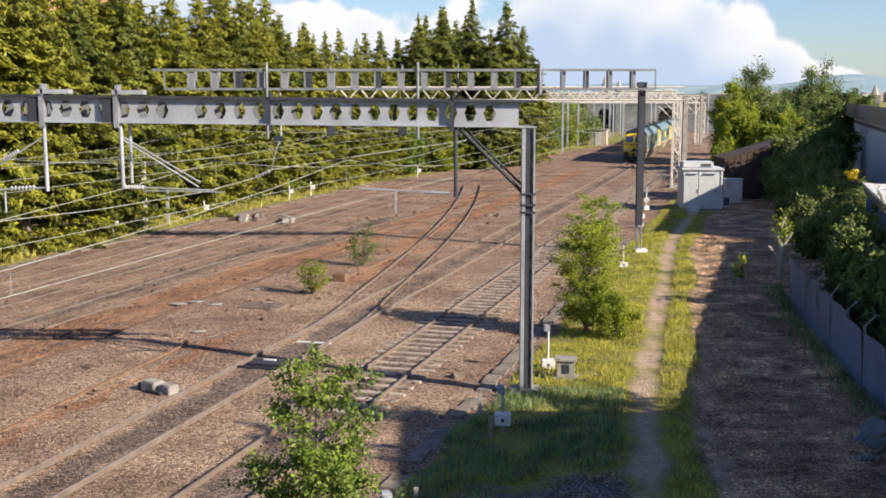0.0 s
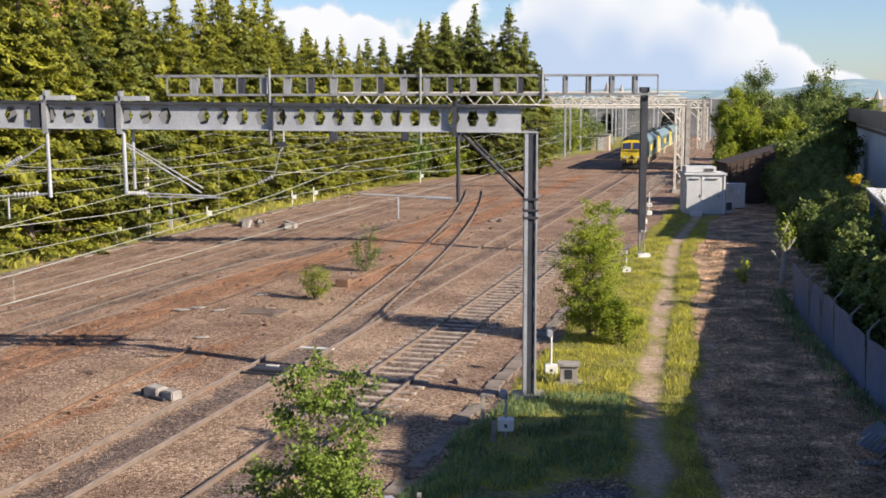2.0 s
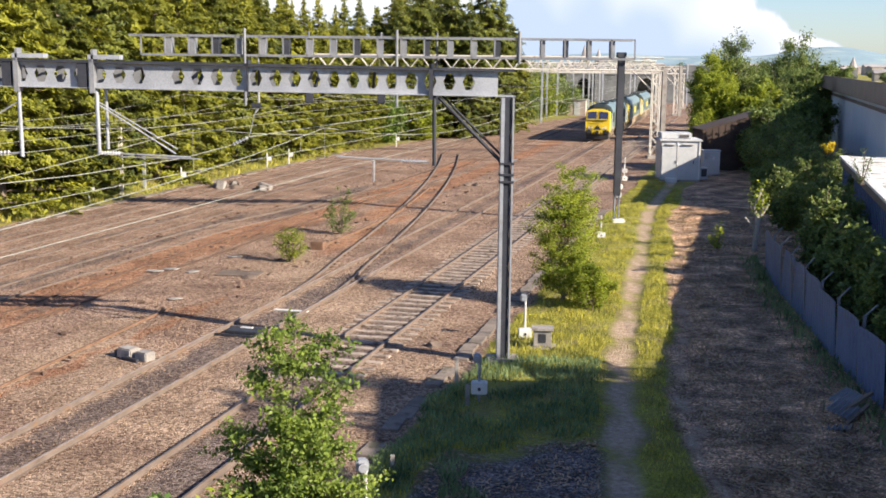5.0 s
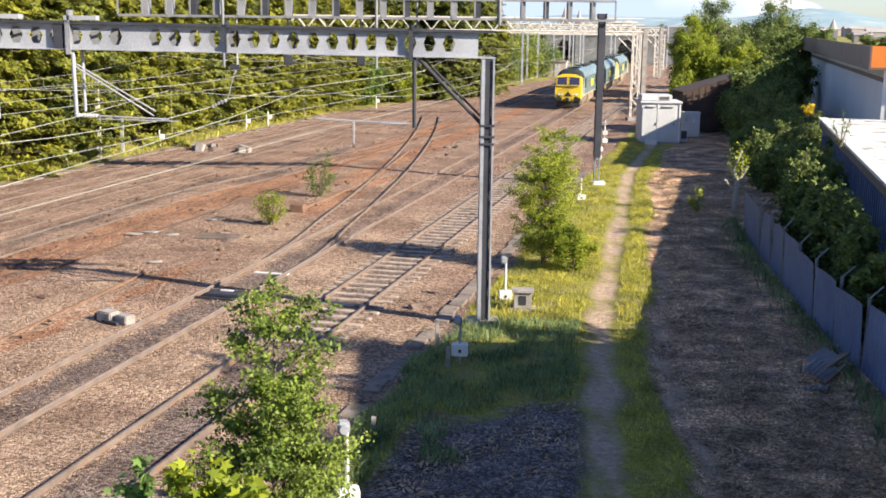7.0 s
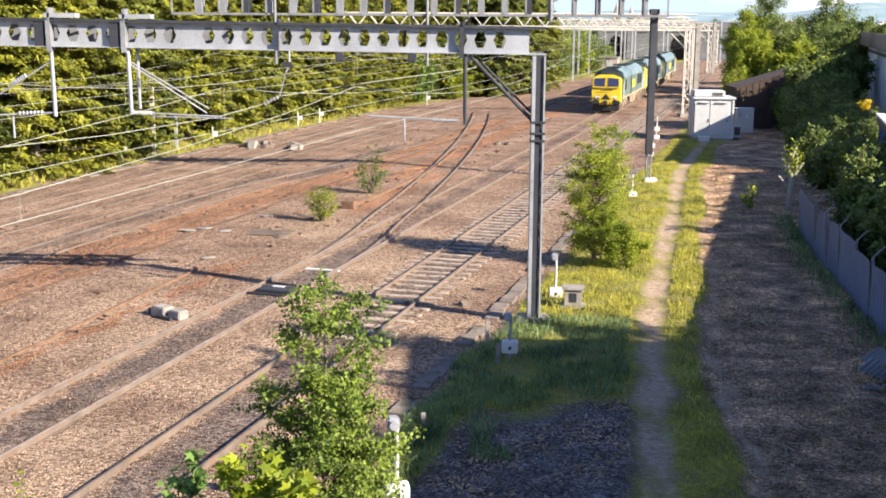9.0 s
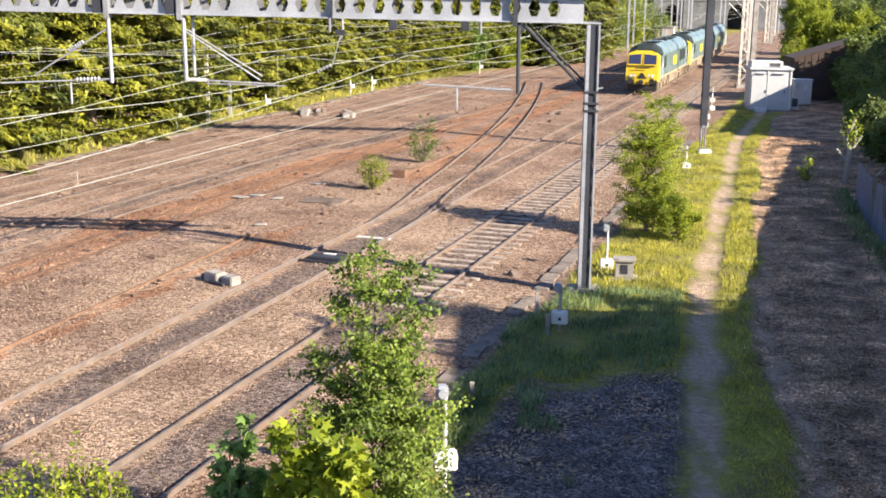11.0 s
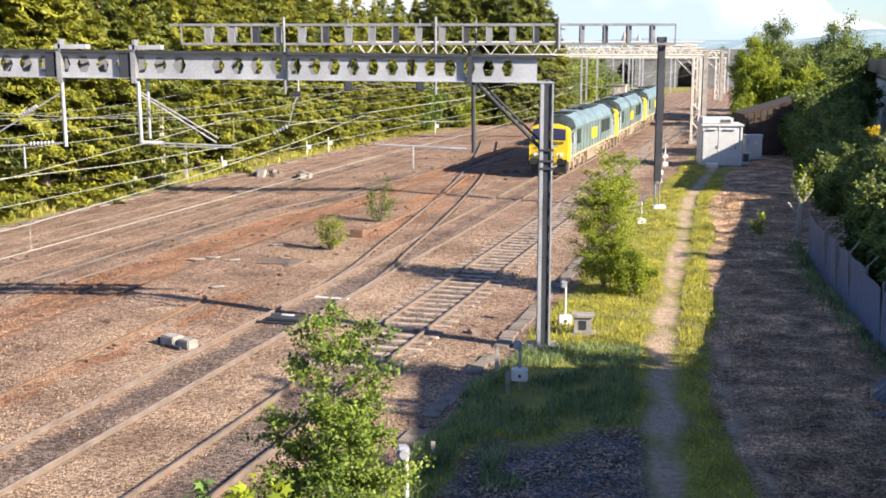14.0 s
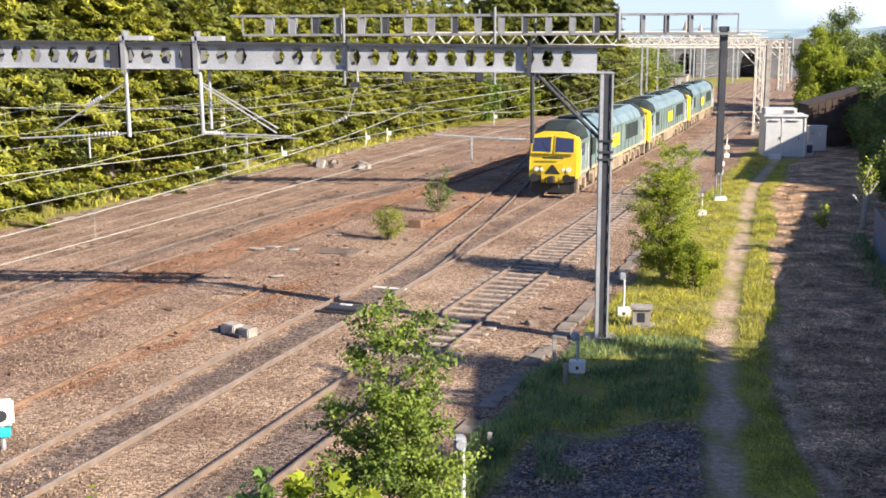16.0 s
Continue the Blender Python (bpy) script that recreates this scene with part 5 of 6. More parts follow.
def equipment_house():
    g = thing("equipment_house", "pale grey lineside equipment house with double doors", "equipment cabin", pose(16.9, 80.2, -0.05, 0, 0, -4))
    w, d = 2.75, 2.6
    part("body", boxes((0, w, 0, d, 0.15, 2.85), bevel=0.03), M_CABIN, g)
    part("plinth", boxes((-0.04, w + 0.04, -0.04, d + 0.04, -0.2, 0.15)), M_CONC, g)
    part("roof", boxes((-0.1, w + 0.12, -0.12, d + 0.1, 2.85, 3.0), bevel=0.03), M_CABIN, g)
    part("roof_unit", boxes((0.05, 2.2, 0.5, 2.2, 3.0, 3.42), bevel=0.04), M_CABIN, g)
    part("roof_vent", boxes((1.35, 2.0, 0.46, 0.5, 3.1, 3.3)), M_DARKTRIM, g)
    for x0, x1 in ((0.08, 1.12), (1.22, 2.4)):
        dr = part("door", boxes((x0, x1, -0.035, -0.002, 0.3, 2.55), bevel=0.01), M_CABIN, g)
        part("door_handle", boxes((x1 - 0.12, x1 - 0.07, -0.07, -0.035, 1.3, 1.5)), M_STEEL_DARK, dr)
        part("door_hood", boxes((x0 + 0.3, x1 - 0.1, -0.16, -0.002, 2.62, 2.68)), M_CABIN, dr)
    part("post_trim", boxes((1.135, 1.205, -0.06, -0.002, 0.15, 2.85)), M_WHITE, g)
    part("corner_trim", boxes((w - 0.1, w + 0.02, -0.05, -0.002, 0.15, 2.85)), M_WHITE, g)
    part("step", boxes((0.35, 1.1, -0.6, -0.05, 0, 0.3), bevel=0.02), M_WHITE, g)
    c = thing("equipment_cabinet", "small grey lineside cabinet next to the equipment house", "cabinet", pose(21.0, 84.5, -0.05))
    part("body", boxes((0, 1.25, 0, 0.8, 0.1, 1.85), bevel=0.02), M_CABIN, c)
    part("lid", boxes((-0.05, 1.3, -0.06, 0.85, 1.85, 1.93)), M_CABIN, c)
    part("door", boxes((0.08, 1.15, -0.025, -0.002, 0.2, 1.75)), M_CABIN, c)
    part("notice", boxes((0.7, 0.85, -0.035, -0.025, 1.2, 1.45)), M_WHITE, c)
    k = thing("equipment_cabinet", "tiny grey meter cabinet beside the equipment house", "cabinet", pose(19.95, 81.0, -0.05))
    part("body", boxes((0, 0.55, 0, 0.4, 0.1, 0.95), bevel=0.02), M_CABIN, k)
    part("door", boxes((0.08, 0.47, -0.02, -0.002, 0.3, 0.85)), M_DARKTRIM, k)


equipment_house()


# ---- lineside boxes, posts, troughing ----
def marker(x, y, h, label, box_z=0.12, head=True, dark=False):
    g = thing("lineside_box", label, "lineside box", pose(x, y, -0.1, 0, 0, random.uniform(-14, 14)), "lineside boxes on posts")
    part("post", tubes([((0, 0, 0), (0, 0, h), 0.032)], 8), M_GALV if dark else M_WHITE, g)
    part("case", boxes((-0.2, 0.2, -0.14, 0.14, box_z, box_z + 0.3), bevel=0.025), M_WHITE, g)
    part("lock", boxes((-0.03, 0.04, -0.155, -0.14, box_z + 0.1, box_z + 0.18)), M_STEEL_DARK, g)
    if head:
        bm = boxes((-0.16, 0.04, -0.12, 0.08, h - 0.16, h + 0.06), bevel=0.035)
        tube(bm, (-0.06, -0.17, h - 0.05), (-0.06, -0.11, h - 0.05), 0.075, 10)
        part("lamp_head", bm, M_GALV, g)
    return g


marker(1.45, 26.9, 1.25, "white box on a thin grey post with a round head", 0.3, True, True)
marker(3.17, 33.6, 1.35, "white box on a thin white post with a round head", 0.05)
marker(-0.86, 17.5, 1.95, "white box on a white post with a lamp head", 0.55)
for x, y, h in ((8.63, 53.9, 1.1), (13.2, 75.5, 1.2), (14.5, 81, 1.2), (12.3, 70.5, 1.1), (15.6, 87, 1.2)):
    marker(x, y, h, "small white lineside box on a white post", 0.02, False)
for x, y, h in ((-22.45, 60.1, 1.35), (-19.1, 65.5, 1.3), (-15.9, 75.5, 1.2), (-11.9, 88, 1.2), (-10.7, 92, 1.2), (-25.0, 54, 1.3), (-2.5, 112, 1.2)):
    g = thing("marker_post", "white marker post with a plate beside the far track", "marker post", pose(x, y, -0.1), "white marker posts")
    part("post", tubes([((0, 0, 0), (0, 0, h), 0.05)], 8), M_WHITE, g)
    part("plate", boxes((0.02, 0.34, -0.06, 0.0, h * 0.5, h * 0.5 + 0.32)), M_WHITE, g)
cab = thing("relay_cabinet", "grey lineside relay cabinet with a dark opening", "cabinet", pose(3.3, 32.3, -0.12, 0, 0, -6))
part("body", boxes((0, 0.52, 0, 0.4, 0.12, 0.62), bevel=0.015), M_CONC, cab)
part("lid", boxes((-0.06, 0.58, -0.06, 0.46, 0.62, 0.68)), M_CONC, cab)
part("base", boxes((-0.12, 0.66, -0.1, 0.5, -0.1, 0.12)), M_CONC, cab)
part("door", boxes((0.16, 0.36, -0.015, -0.002, 0.25, 0.52)), M_STEEL_DARK, cab)
for x, y, h in ((0.95, 28.6, 0.75), (-0.55, 22.3, 0.35), (1.15, 26.6, 0.6)):
    g = thing("stub_post", "short pale concrete stub post in the weeds", "post", pose(x, y, -0.1))
    part("post", boxes((-0.05, 0.05, -0.05, 0.05, 0, h), bevel=0.01), M_CONC, g)
pm = thing("point_machine", "pair of white-topped boxes lying in pale ballast", "track equipment", pose(-8.1, 31.3, -0.14, 0, 0, -35))
part("case", boxes((-0.42, 0.14, -0.2, 0.2, 0, 0.3), bevel=0.03), M_CONC, pm)
part("case", boxes((0.22, 0.68, -0.12, 0.26, 0, 0.26), bevel=0.03), M_CONC, pm)
part("motor_end", boxes((-0.6, -0.42, -0.14, 0.14, 0.02, 0.2), bevel=0.02), M_STEEL_DARK, pm)
part("foot", boxes((-0.1, 0.5, -0.3, -0.2, 0, 0.1)), M_STEEL_DARK, pm)
fr = thing("stretcher_box", "dark steel box with rods between the rails", "track equipment", YARD @ pose(-14.54, 31.6, -0.1))
part("case", boxes((-0.55, 0.55, -0.3, 0.3, 0, 0.09), bevel=0.02), M_STEEL_DARK, fr)
part("rod", boxes((-0.7, 0.7, -0.62, -0.55, 0, 0.06)), M_STEEL_DARK, fr)
part("rod", boxes((-0.7, 0.7, 0.5, 0.56, 0, 0.05)), M_RAIL, fr)
part("plate", boxes((-0.2, 0.2, 0.12, 0.22, 0.09, 0.12)), M_WHITE, fr)
pl = thing("crossing_plate", "pale plate lying across the running line", "track equipment", YARD @ pose(-14.35, 34.9, -0.12))
part("plate", boxes((-0.6, 0.6, -0.08, 0.08, 0, 0.03)), M_WHITE, pl)
for x, y, s in ((0.43, 32.8, 0.26), (3.1, 77.2, 0.3), (3.75, 77.2, 0.3), (2.0, 41.5, 0.16), (-6.6, 43.3, 0.3), (-4.5, 50.6, 0.3), (-12.8, 74.6, 0.5), (-12.1, 74.2, 0.5), (6.6, 52.3, 0.2)):
    g = thing("scrap_lump", "dark lump of scrap lying in the ballast", "scrap", pose(x, y, -0.14, 0, 0, random.uniform(0, 90)))
    bm = bmesh.new()
    bmesh.ops.create_icosphere(bm, subdivisions=2, radius=s)
    for vt in bm.verts:
        vt.co *= 1 + 0.45 * noise.noise(vt.co * 3 / s + Vector((x, y, 0)))
        vt.co.z = max(-0.05, vt.co.z * 0.6)
    part("lump", bm, M_OLD_SLEEPER, g)


for x, y, a, w, d in ((-10.5, 44.5, 20, 0.55, 0.35), (-9.95, 44.95, -10, 0.6, 0.3), (-9.0, 44.4, 8, 0.4, 0.25), (-7.9, 48.0, 12, 0.55, 0.35), (-8.6, 39.2, 40, 0.5, 0.22)):
    g = thing("litter_sheet", "flat pale scrap of board lying on the ballast", "scrap", pose(x, y, -0.10, random.uniform(-4, 4), random.uniform(-4, 4), a), "pale boards on the ballast")
    bm = bmesh.new()
    rim = [(math.cos(t) * w * 0.7 * random.uniform(0.6, 1.0), math.sin(t) * d * random.uniform(0.6, 1.0)) for t in np.arange(0, 6.2, 0.7)]
    lo, hi = [[bm.verts.new((px, py, z)) for px, py in rim] for z in (0.0, 0.035)]
    bm.faces.new(lo[::-1])
    bm.faces.new(hi)
    for k in range(len(rim)):
        bm.faces.new((lo[k], lo[(k + 1) % len(rim)], hi[(k + 1) % len(rim)], hi[k]))
    part("board", bm, M_CONC, g)
dp = thing("cover_plate", "dark round-cornered cover plate flush in the ballast", "track equipment", pose(-7.1, 44.1, -0.12, 0, 0, -10))
part("plate", boxes((-0.85, 0.85, -0.55, 0.55, 0, 0.05), bevel=0.02), M_OLD_SLEEPER, dp)
rnd_pile = random.Random(44)
for k in range(13):
    x, y = (-12.6 + rnd_pile.uniform(-0.9, 0.9), 74.8 + rnd_pile.uniform(-0.8, 0.8)) if k < 8 else (-9.7 + rnd_pile.uniform(-1.1, 1.1), 73.5 + rnd_pile.uniform(-0.6, 0.6))
    g = thing("rubble_block", "broken grey concrete block tipped beside the far track", "rubble", pose(x, y, -0.05, rnd_pile.uniform(-25, 25), rnd_pile.uniform(-25, 25), rnd_pile.uniform(0, 180)), "tipped rubble blocks")
    a, b, c = rnd_pile.uniform(0.18, 0.5), rnd_pile.uniform(0.12, 0.3), rnd_pile.uniform(0.2, 0.55 if k < 8 else 0.35)
    bm = boxes((-a, a, -b, b, -0.15, c), bevel=0.03)
    for vt in bm.verts:
        vt.co *= 1 + 0.25 * noise.noise(vt.co * 2.5 + Vector((k, 0, 0)))
    part("block", bm, M_CONC if k % 3 else M_OLD_SLEEPER, g)


def troughing(v, u0, u1, name, label):
    g = thing(name, label, "cable trough", YARD, kind="structure")
    lid = bpy.data.meshes.new("lid")
    bm = boxes((-0.21, 0.21, 0, 0.88, -0.12, -0.02), bevel=0.012)
    bm.to_mesh(lid)
    bm.free()
    lid.materials.append(M_TROUGH)
    u = u0
    rnd = random.Random(3)
    while u < u1:
        if rnd.random() < 0.16:
            u += 0.92
            continue
        ob = link("lid", lid, None, g)
        ob.matrix_basis = pose(v + rnd.uniform(-.06, .06), u, rnd.uniform(-0.07, -0.01), rnd.uniform(-1.5, 1.5), rnd.uniform(-2, 2), rnd.uniform(-2.5, 2.5))
        u += 0.92


troughing(-7.42, 22, 66, "cable_trough", "broken pale concrete cable trough along the siding")
troughing(-34.9, 44, 104, "cable_trough", "pale concrete cable trough along the far boundary")


def scrap_sheet():
    prof = [(k * 0.06, 0.025 * (1 if k % 2 else -1)) for k in range(18)]
    for k, m in enumerate((pose(9.95, 25.3, 0.08, 14, -16, 40), pose(10.05, 25.75, 0.22, 8, -24, 22), pose(9.7, 24.7, 0.03, -6, 5, 65))):
        g = thing("scrap_sheet", "bent pale corrugated sheet thrown against the fence", "scrap", m, "corrugated scrap sheets")
        part("sheet", extrude(prof[:11] + [(a, b + 0.008) for a, b in prof[10::-1]], 0, 0.6, "x"), M_STEEL_MID, g)
        part("batten", boxes((-0.15, 0.8, -0.1, -0.02, -0.03, 0.04)), M_BARK, g)


scrap_sheet()


gs = thing("ground_signal", "small lineside signal with a dark lens and teal case", "signal", pose(-10.55, 21.7, -0.1, 0, 0, 20))
part("post", tubes([((0, 0, 0), (0, 0, 0.5), 0.05)], 8), M_GALV, gs)
part("teal_case", boxes((-0.14, 0.16, -0.12, 0.12, 0.28, 0.48), bevel=0.02), material("teal_paint", (0.02, 0.30, 0.36), (0.03, 0.38, 0.44), 0.4, 3, 0.02), gs)
part("head", boxes((-0.22, 0.24, -0.12, 0.16, 0.52, 1.05), bevel=0.05), M_WHITE, gs)
part("lens", tubes([((0.0, -0.16, 0.75), (0.0, -0.11, 0.75), 0.12)], 14), M_STEEL_DARK, gs)


# ---- distance ----
def overbridge():
    g = thing("stone_overbridge", "dark stone arch bridge far along the railway", "bridge", pose(30, 245, 0, 0, 0, -2))
    L = 36.0
    arches = [(3.0, 1.5), (15.9, 1.8)]
    for y in (0, 14.0):
        for k, (a, w) in enumerate(arches):
            bm = bmesh.new()
            xa, xb = (0 if k == 0 else (arches[k - 1][0] + 2 * arches[k - 1][1] + a) / 2), (L if k == 1 else (a + 2 * w + arches[k + 1][0]) / 2)
            pts = [(a, -1)] + [(a + w - w * math.cos(t), 2.6 + 2.5 * math.sin(t)) for t in np.linspace(0, math.pi, 15)] + [(a + 2 * w, -1)]
            poly = [(xa, -1)] + pts + [(xb, -1), (xb, 7.6), (xa, 7.6)]
            bm.faces.new([bm.verts.new((p, y, q)) for p, q in poly])
            part("spandrel", bm, M_STONE, g)
    part("deck", boxes((0, L, 0.02, 13.98, 5.7, 6.3)), M_STONE, g)
    # added wall that blocks daylight through the arches, keeping the openings dark
    part("back_wall", boxes((0, L, 13.0, 13.9, -1, 5.7)), M_STONE, g)
    for k, y in ((0, -0.1), (1, 13.8)):
        part("parapet", boxes((0, L, y, y + 0.35, 6.5, 7.9)), M_STONE, g)
    part("string_course", boxes((0, L, -0.18, -0.01, 5.75, 6.05)), M_STONE, g)
    for x in (1.0, 7.2, 13.6, 22.0, 29.0):
        part("buttress", boxes((x - 0.45, x + 0.45, -0.4, -0.01, -1, 6.4)), M_STONE, g)
    for a, w in arches:
        part("pier", boxes((a - 1.5, a - 0.02, 0.02, 13.98, -1, 5.7)), M_STONE, g)


overbridge()


def relay_hut():
    g = thing("relay_hut", "small pale brick lineside hut with a flat roof", "hut", pose(24.6, 182, 0, 0, 0, -14))
    part("wall", boxes((-1.4, 1.4, 0, 2.2, -0.2, 2.3)), M_PALEBRICK, g)
    part("roof", boxes((-1.55, 1.55, -0.15, 2.35, 2.3, 2.5)), M_CONC, g, "flat concrete roof slab")
    part("door", boxes((-0.4, 0.5, -0.06, 0.0, -0.1, 1.95)), M_CABIN, g)


relay_hut()


def back_building():
    g = thing("brick_building", "long red brick block with a cream parapet behind the conifers", "building", pose(-32, 78, 0, 0, 0, 5))
    part("wall", boxes((-30, 0, 0, 66, -1, 18.3)), M_BRICK, g)
    part("parapet", boxes((-30.3, 0.3, -0.3, 66.3, 18.3, 19.3)), M_CONC, g, "pale cream parapet")
    part("sign_board", boxes((0.36, 0.44, 36, 48, 18.35, 19.25)), M_SIGN, g, "blue sign board")
    for y in range(48, 64, 4):
        part("window", boxes((-0.02, 0.05, y, y + 2.2, 15.6, 17.5)), M_DARKTRIM, g)


back_building()
# the blue of distance haze is mixed into the hills' own colour
M_HILL = material("hazy_far_hills", (0.16, 0.24, 0.30), (0.24, 0.33, 0.36), 1.0, 0.004, 0.0, 0, 0.02, (0.32, 0.38, 0.36), 0.6)
M_TOWNROOF = material("far_town", (0.22, 0.20, 0.20), (0.42, 0.38, 0.36), 0.9, 0.05, 0.0)


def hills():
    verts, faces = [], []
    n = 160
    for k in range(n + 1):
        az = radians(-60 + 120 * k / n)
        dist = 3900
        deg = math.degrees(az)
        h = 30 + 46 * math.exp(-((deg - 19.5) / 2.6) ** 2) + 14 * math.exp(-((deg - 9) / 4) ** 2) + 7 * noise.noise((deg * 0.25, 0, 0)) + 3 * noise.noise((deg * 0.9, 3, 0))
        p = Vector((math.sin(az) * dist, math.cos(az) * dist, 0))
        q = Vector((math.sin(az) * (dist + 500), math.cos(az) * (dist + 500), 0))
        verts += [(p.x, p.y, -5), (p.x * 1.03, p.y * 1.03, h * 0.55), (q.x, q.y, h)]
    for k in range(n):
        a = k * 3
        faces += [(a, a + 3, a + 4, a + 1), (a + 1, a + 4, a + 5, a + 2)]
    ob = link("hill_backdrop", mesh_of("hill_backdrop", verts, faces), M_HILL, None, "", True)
    tagged(ob, "low hills along the horizon, blue haze put into their green", "hills", kind="structure")


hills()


def town():
    rnd = random.Random(12)
    for k in range(70):
        az = radians(rnd.uniform(3, 25))
        d = rnd.uniform(650, 1900)
        x, y = math.sin(az) * d, math.cos(az) * d
        w, dp, h = rnd.uniform(9, 26), rnd.uniform(9, 14), rnd.uniform(4, 6.5) * (1 if d < 800 else 1.15)
        g = thing("town_house", "distant pale town building under a dark roof", "building", pose(x, y, 0, 0, 0, rnd.uniform(-25, 25)), "distant town buildings")
        part("wall", boxes((-w / 2, w / 2, -dp / 2, dp / 2, -1, h)), rnd.choice((M_CONC, M_BRICK, M_TOWNROOF, M_TOWNROOF)), g)
        part("roof", extrude([(-dp / 2 - .4, h), (dp / 2 + .4, h), (0, h + rnd.uniform(1.0, 2.6))], -w / 2 - .4, w / 2 + .4, "x"), M_TOWNROOF, g)
    for az, d, h in ((8.0, 700, 19), (8.7, 720, 17), (20.6, 640, 13)):
        a = radians(az)
        g = thing("church_spire", "distant dark church tower with a pointed spire", "church", pose(math.sin(a) * d, math.cos(a) * d, 0))
        part("tower", boxes((-2, 2, -2, 2, -1, h * 0.55)), M_STONE, g)
        bm = bmesh.new()
        tube(bm, (0, 0, h * 0.55), (0, 0, h), 2.4, 8, 0.05)
        part("spire", bm, M_TOWNROOF, g)
    s = thing("white_shed", "long white industrial shed beyond the bridge", "building", pose(76, 400, 0, 0, 0, -8))
    part("wall", boxes((-13, 5, 0, 15, -1, 8.9)), M_WHITE, s)
    part("roof", boxes((-13.4, 5.4, -0.4, 15.4, 8.9, 9.3)), M_CLAD, s)
    # far woods
    for k in range(60):
        az, d = radians(rnd.uniform(4, 26)), rnd.uniform(330, 900)
        h = rnd.uniform(6, 9.5)
        t, c = WOODS[k % 3]
        gg = thing("far_tree", "distant dark green tree among the town roofs", "tree", Matrix.LocRotScale((math.sin(az) * d, math.cos(az) * d, -0.5), None, (h * 1.3, h * 1.3, h)), "distant trees")
        link("trunk", t, None, gg)
        link("crown", c, None, gg)


WOODS = [shrub_meshes(200 + k, 1.0, 0.6, M_BROAD, 1500, 0.055, 9, 0.2, 0.1) for k in range(3)]
town()


# ---- loose cover: stones, grass, litter ----
M_STONES = leaf_material("loose_ballast", (0.10, 0.065, 0.045), (0.36, 0.25, 0.175), 0.0, 0.95)
M_LITTER = leaf_material("leaf_litter", (0.12, 0.072, 0.045), (0.58, 0.40, 0.25), 0.1, 0.9)
M_TWIG = material("bleached_twigs", (0.20, 0.14, 0.095), (0.48, 0.36, 0.25), 0.9, 3.0, 0.2, 0, 20)
M_DRY = leaf_material("dry_grass", (0.16, 0.13, 0.05), (0.40, 0.33, 0.14), 0.3, 0.8)


def loose_stones():
    rnd = np.random.RandomState(2)
    n = 62000
    u = 13 + 55 * rnd.uniform(0, 1, n) ** 1.5
    v = rnd.uniform(-31, -7.8, n)
    keep = (np.abs(np.abs(v + 14.54) - 0.753) > 0.09) & (np.abs(np.abs(v + 10.65) - 0.753) > 0.09) & ~((np.abs(v + 10.65) < 1.25) & (rnd.uniform(0, 1, n) < 0.8))
    u, v = u[keep], v[keep]
    n = len(u)
    x, y = v * CA + u * SA, -v * SA + u * CA
    s = rnd.uniform(0.015, 0.036, n)
    base = np.array([(1, 0, 0), (-.5, .87, 0), (-.5, -.87, 0), (0.1, 0.1, 0.9)])
    ang = rnd.uniform(0, 6.28, n)
    ca, sa = np.cos(ang), np.sin(ang)
    z = -0.133 + 0.05 * np.array([noise.noise((a * 0.8, b * 0.8, 0.5)) for a, b in zip(x, y)])
    pts = np.zeros((n, 4, 3))
    for k in range(4):
        bx, by, bz = base[k]
        bx, by = bx * rnd.uniform(0.7, 1.3, n), by * rnd.uniform(0.7, 1.3, n)
        pts[:, k] = np.stack([x + s * (bx * ca - by * sa), y + s * (bx * sa + by * ca), z + s * bz * 1.3], 1)
    idx = np.arange(n)[:, None] * 4
    f = np.concatenate([idx + np.array([[0, 1, 3]]), idx + np.array([[1, 2, 3]]), idx + np.array([[2, 0, 3]])])
    me = bpy.data.meshes.new("ballast_stones")
    me.from_pydata(pts.reshape(-1, 3).tolist(), [], f.tolist())
    me.update()
    ob = link("ballast_stones", me, M_STONES)
    tagged(ob, "loose brown and grey ballast stones between the rails", "ballast", kind="stuff")


def blades(name, pts, heights, widths, mat, label, category, seed):
    rnd = np.random.RandomState(seed)
    n = len(pts)
    a = rnd.uniform(0, 6.28, n)
    d = np.stack([np.cos(a), np.sin(a), np.zeros(n)], 1)
    lean = rnd.normal(0, 0.35, (n, 2))
    h = heights[:, None]
    mid = pts + np.concatenate([lean * h * 0.35, h * 0.6], 1)
    tip = pts + np.concatenate([lean * h * 1.0, h], 1)
    w = d * widths[:, None]
    p = np.stack([pts - w, pts + w, mid + w * 0.7, tip, mid - w * 0.7], 1)
    me = bpy.data.meshes.new(name)
    me.from_pydata(p.reshape(-1, 3).tolist(), [], (np.arange(n)[:, None] * 5 + np.arange(5)[None]).tolist())
    me.update()
    ob = link(name, me, mat)
    tagged(ob, label, category, kind="stuff")


def scatter(n, seed, want, box_, power=1.0):
    """Points on the ground where want(zones, u, v, x, y) holds, closer together near the bridge."""
    rnd = random.Random(seed)
    out = []
    tries = 0
    while len(out) < n and tries < n * 14:
        tries += 1
        x = rnd.uniform(box_[0], box_[1])
        y = box_[2] + (box_[3] - box_[2]) * rnd.random() ** power
        q = zone_at(x, y)
        clump = noise.noise((x * 0.9, y * 0.9, 21.0))
        if want(q, x, y) and clump > rnd.uniform(-0.5, 0.25):
            out.append((x, y, -0.128 + 0.10 * (1 - q[0]) * (1 - q[3]) - 0.02))
    return np.array(out)


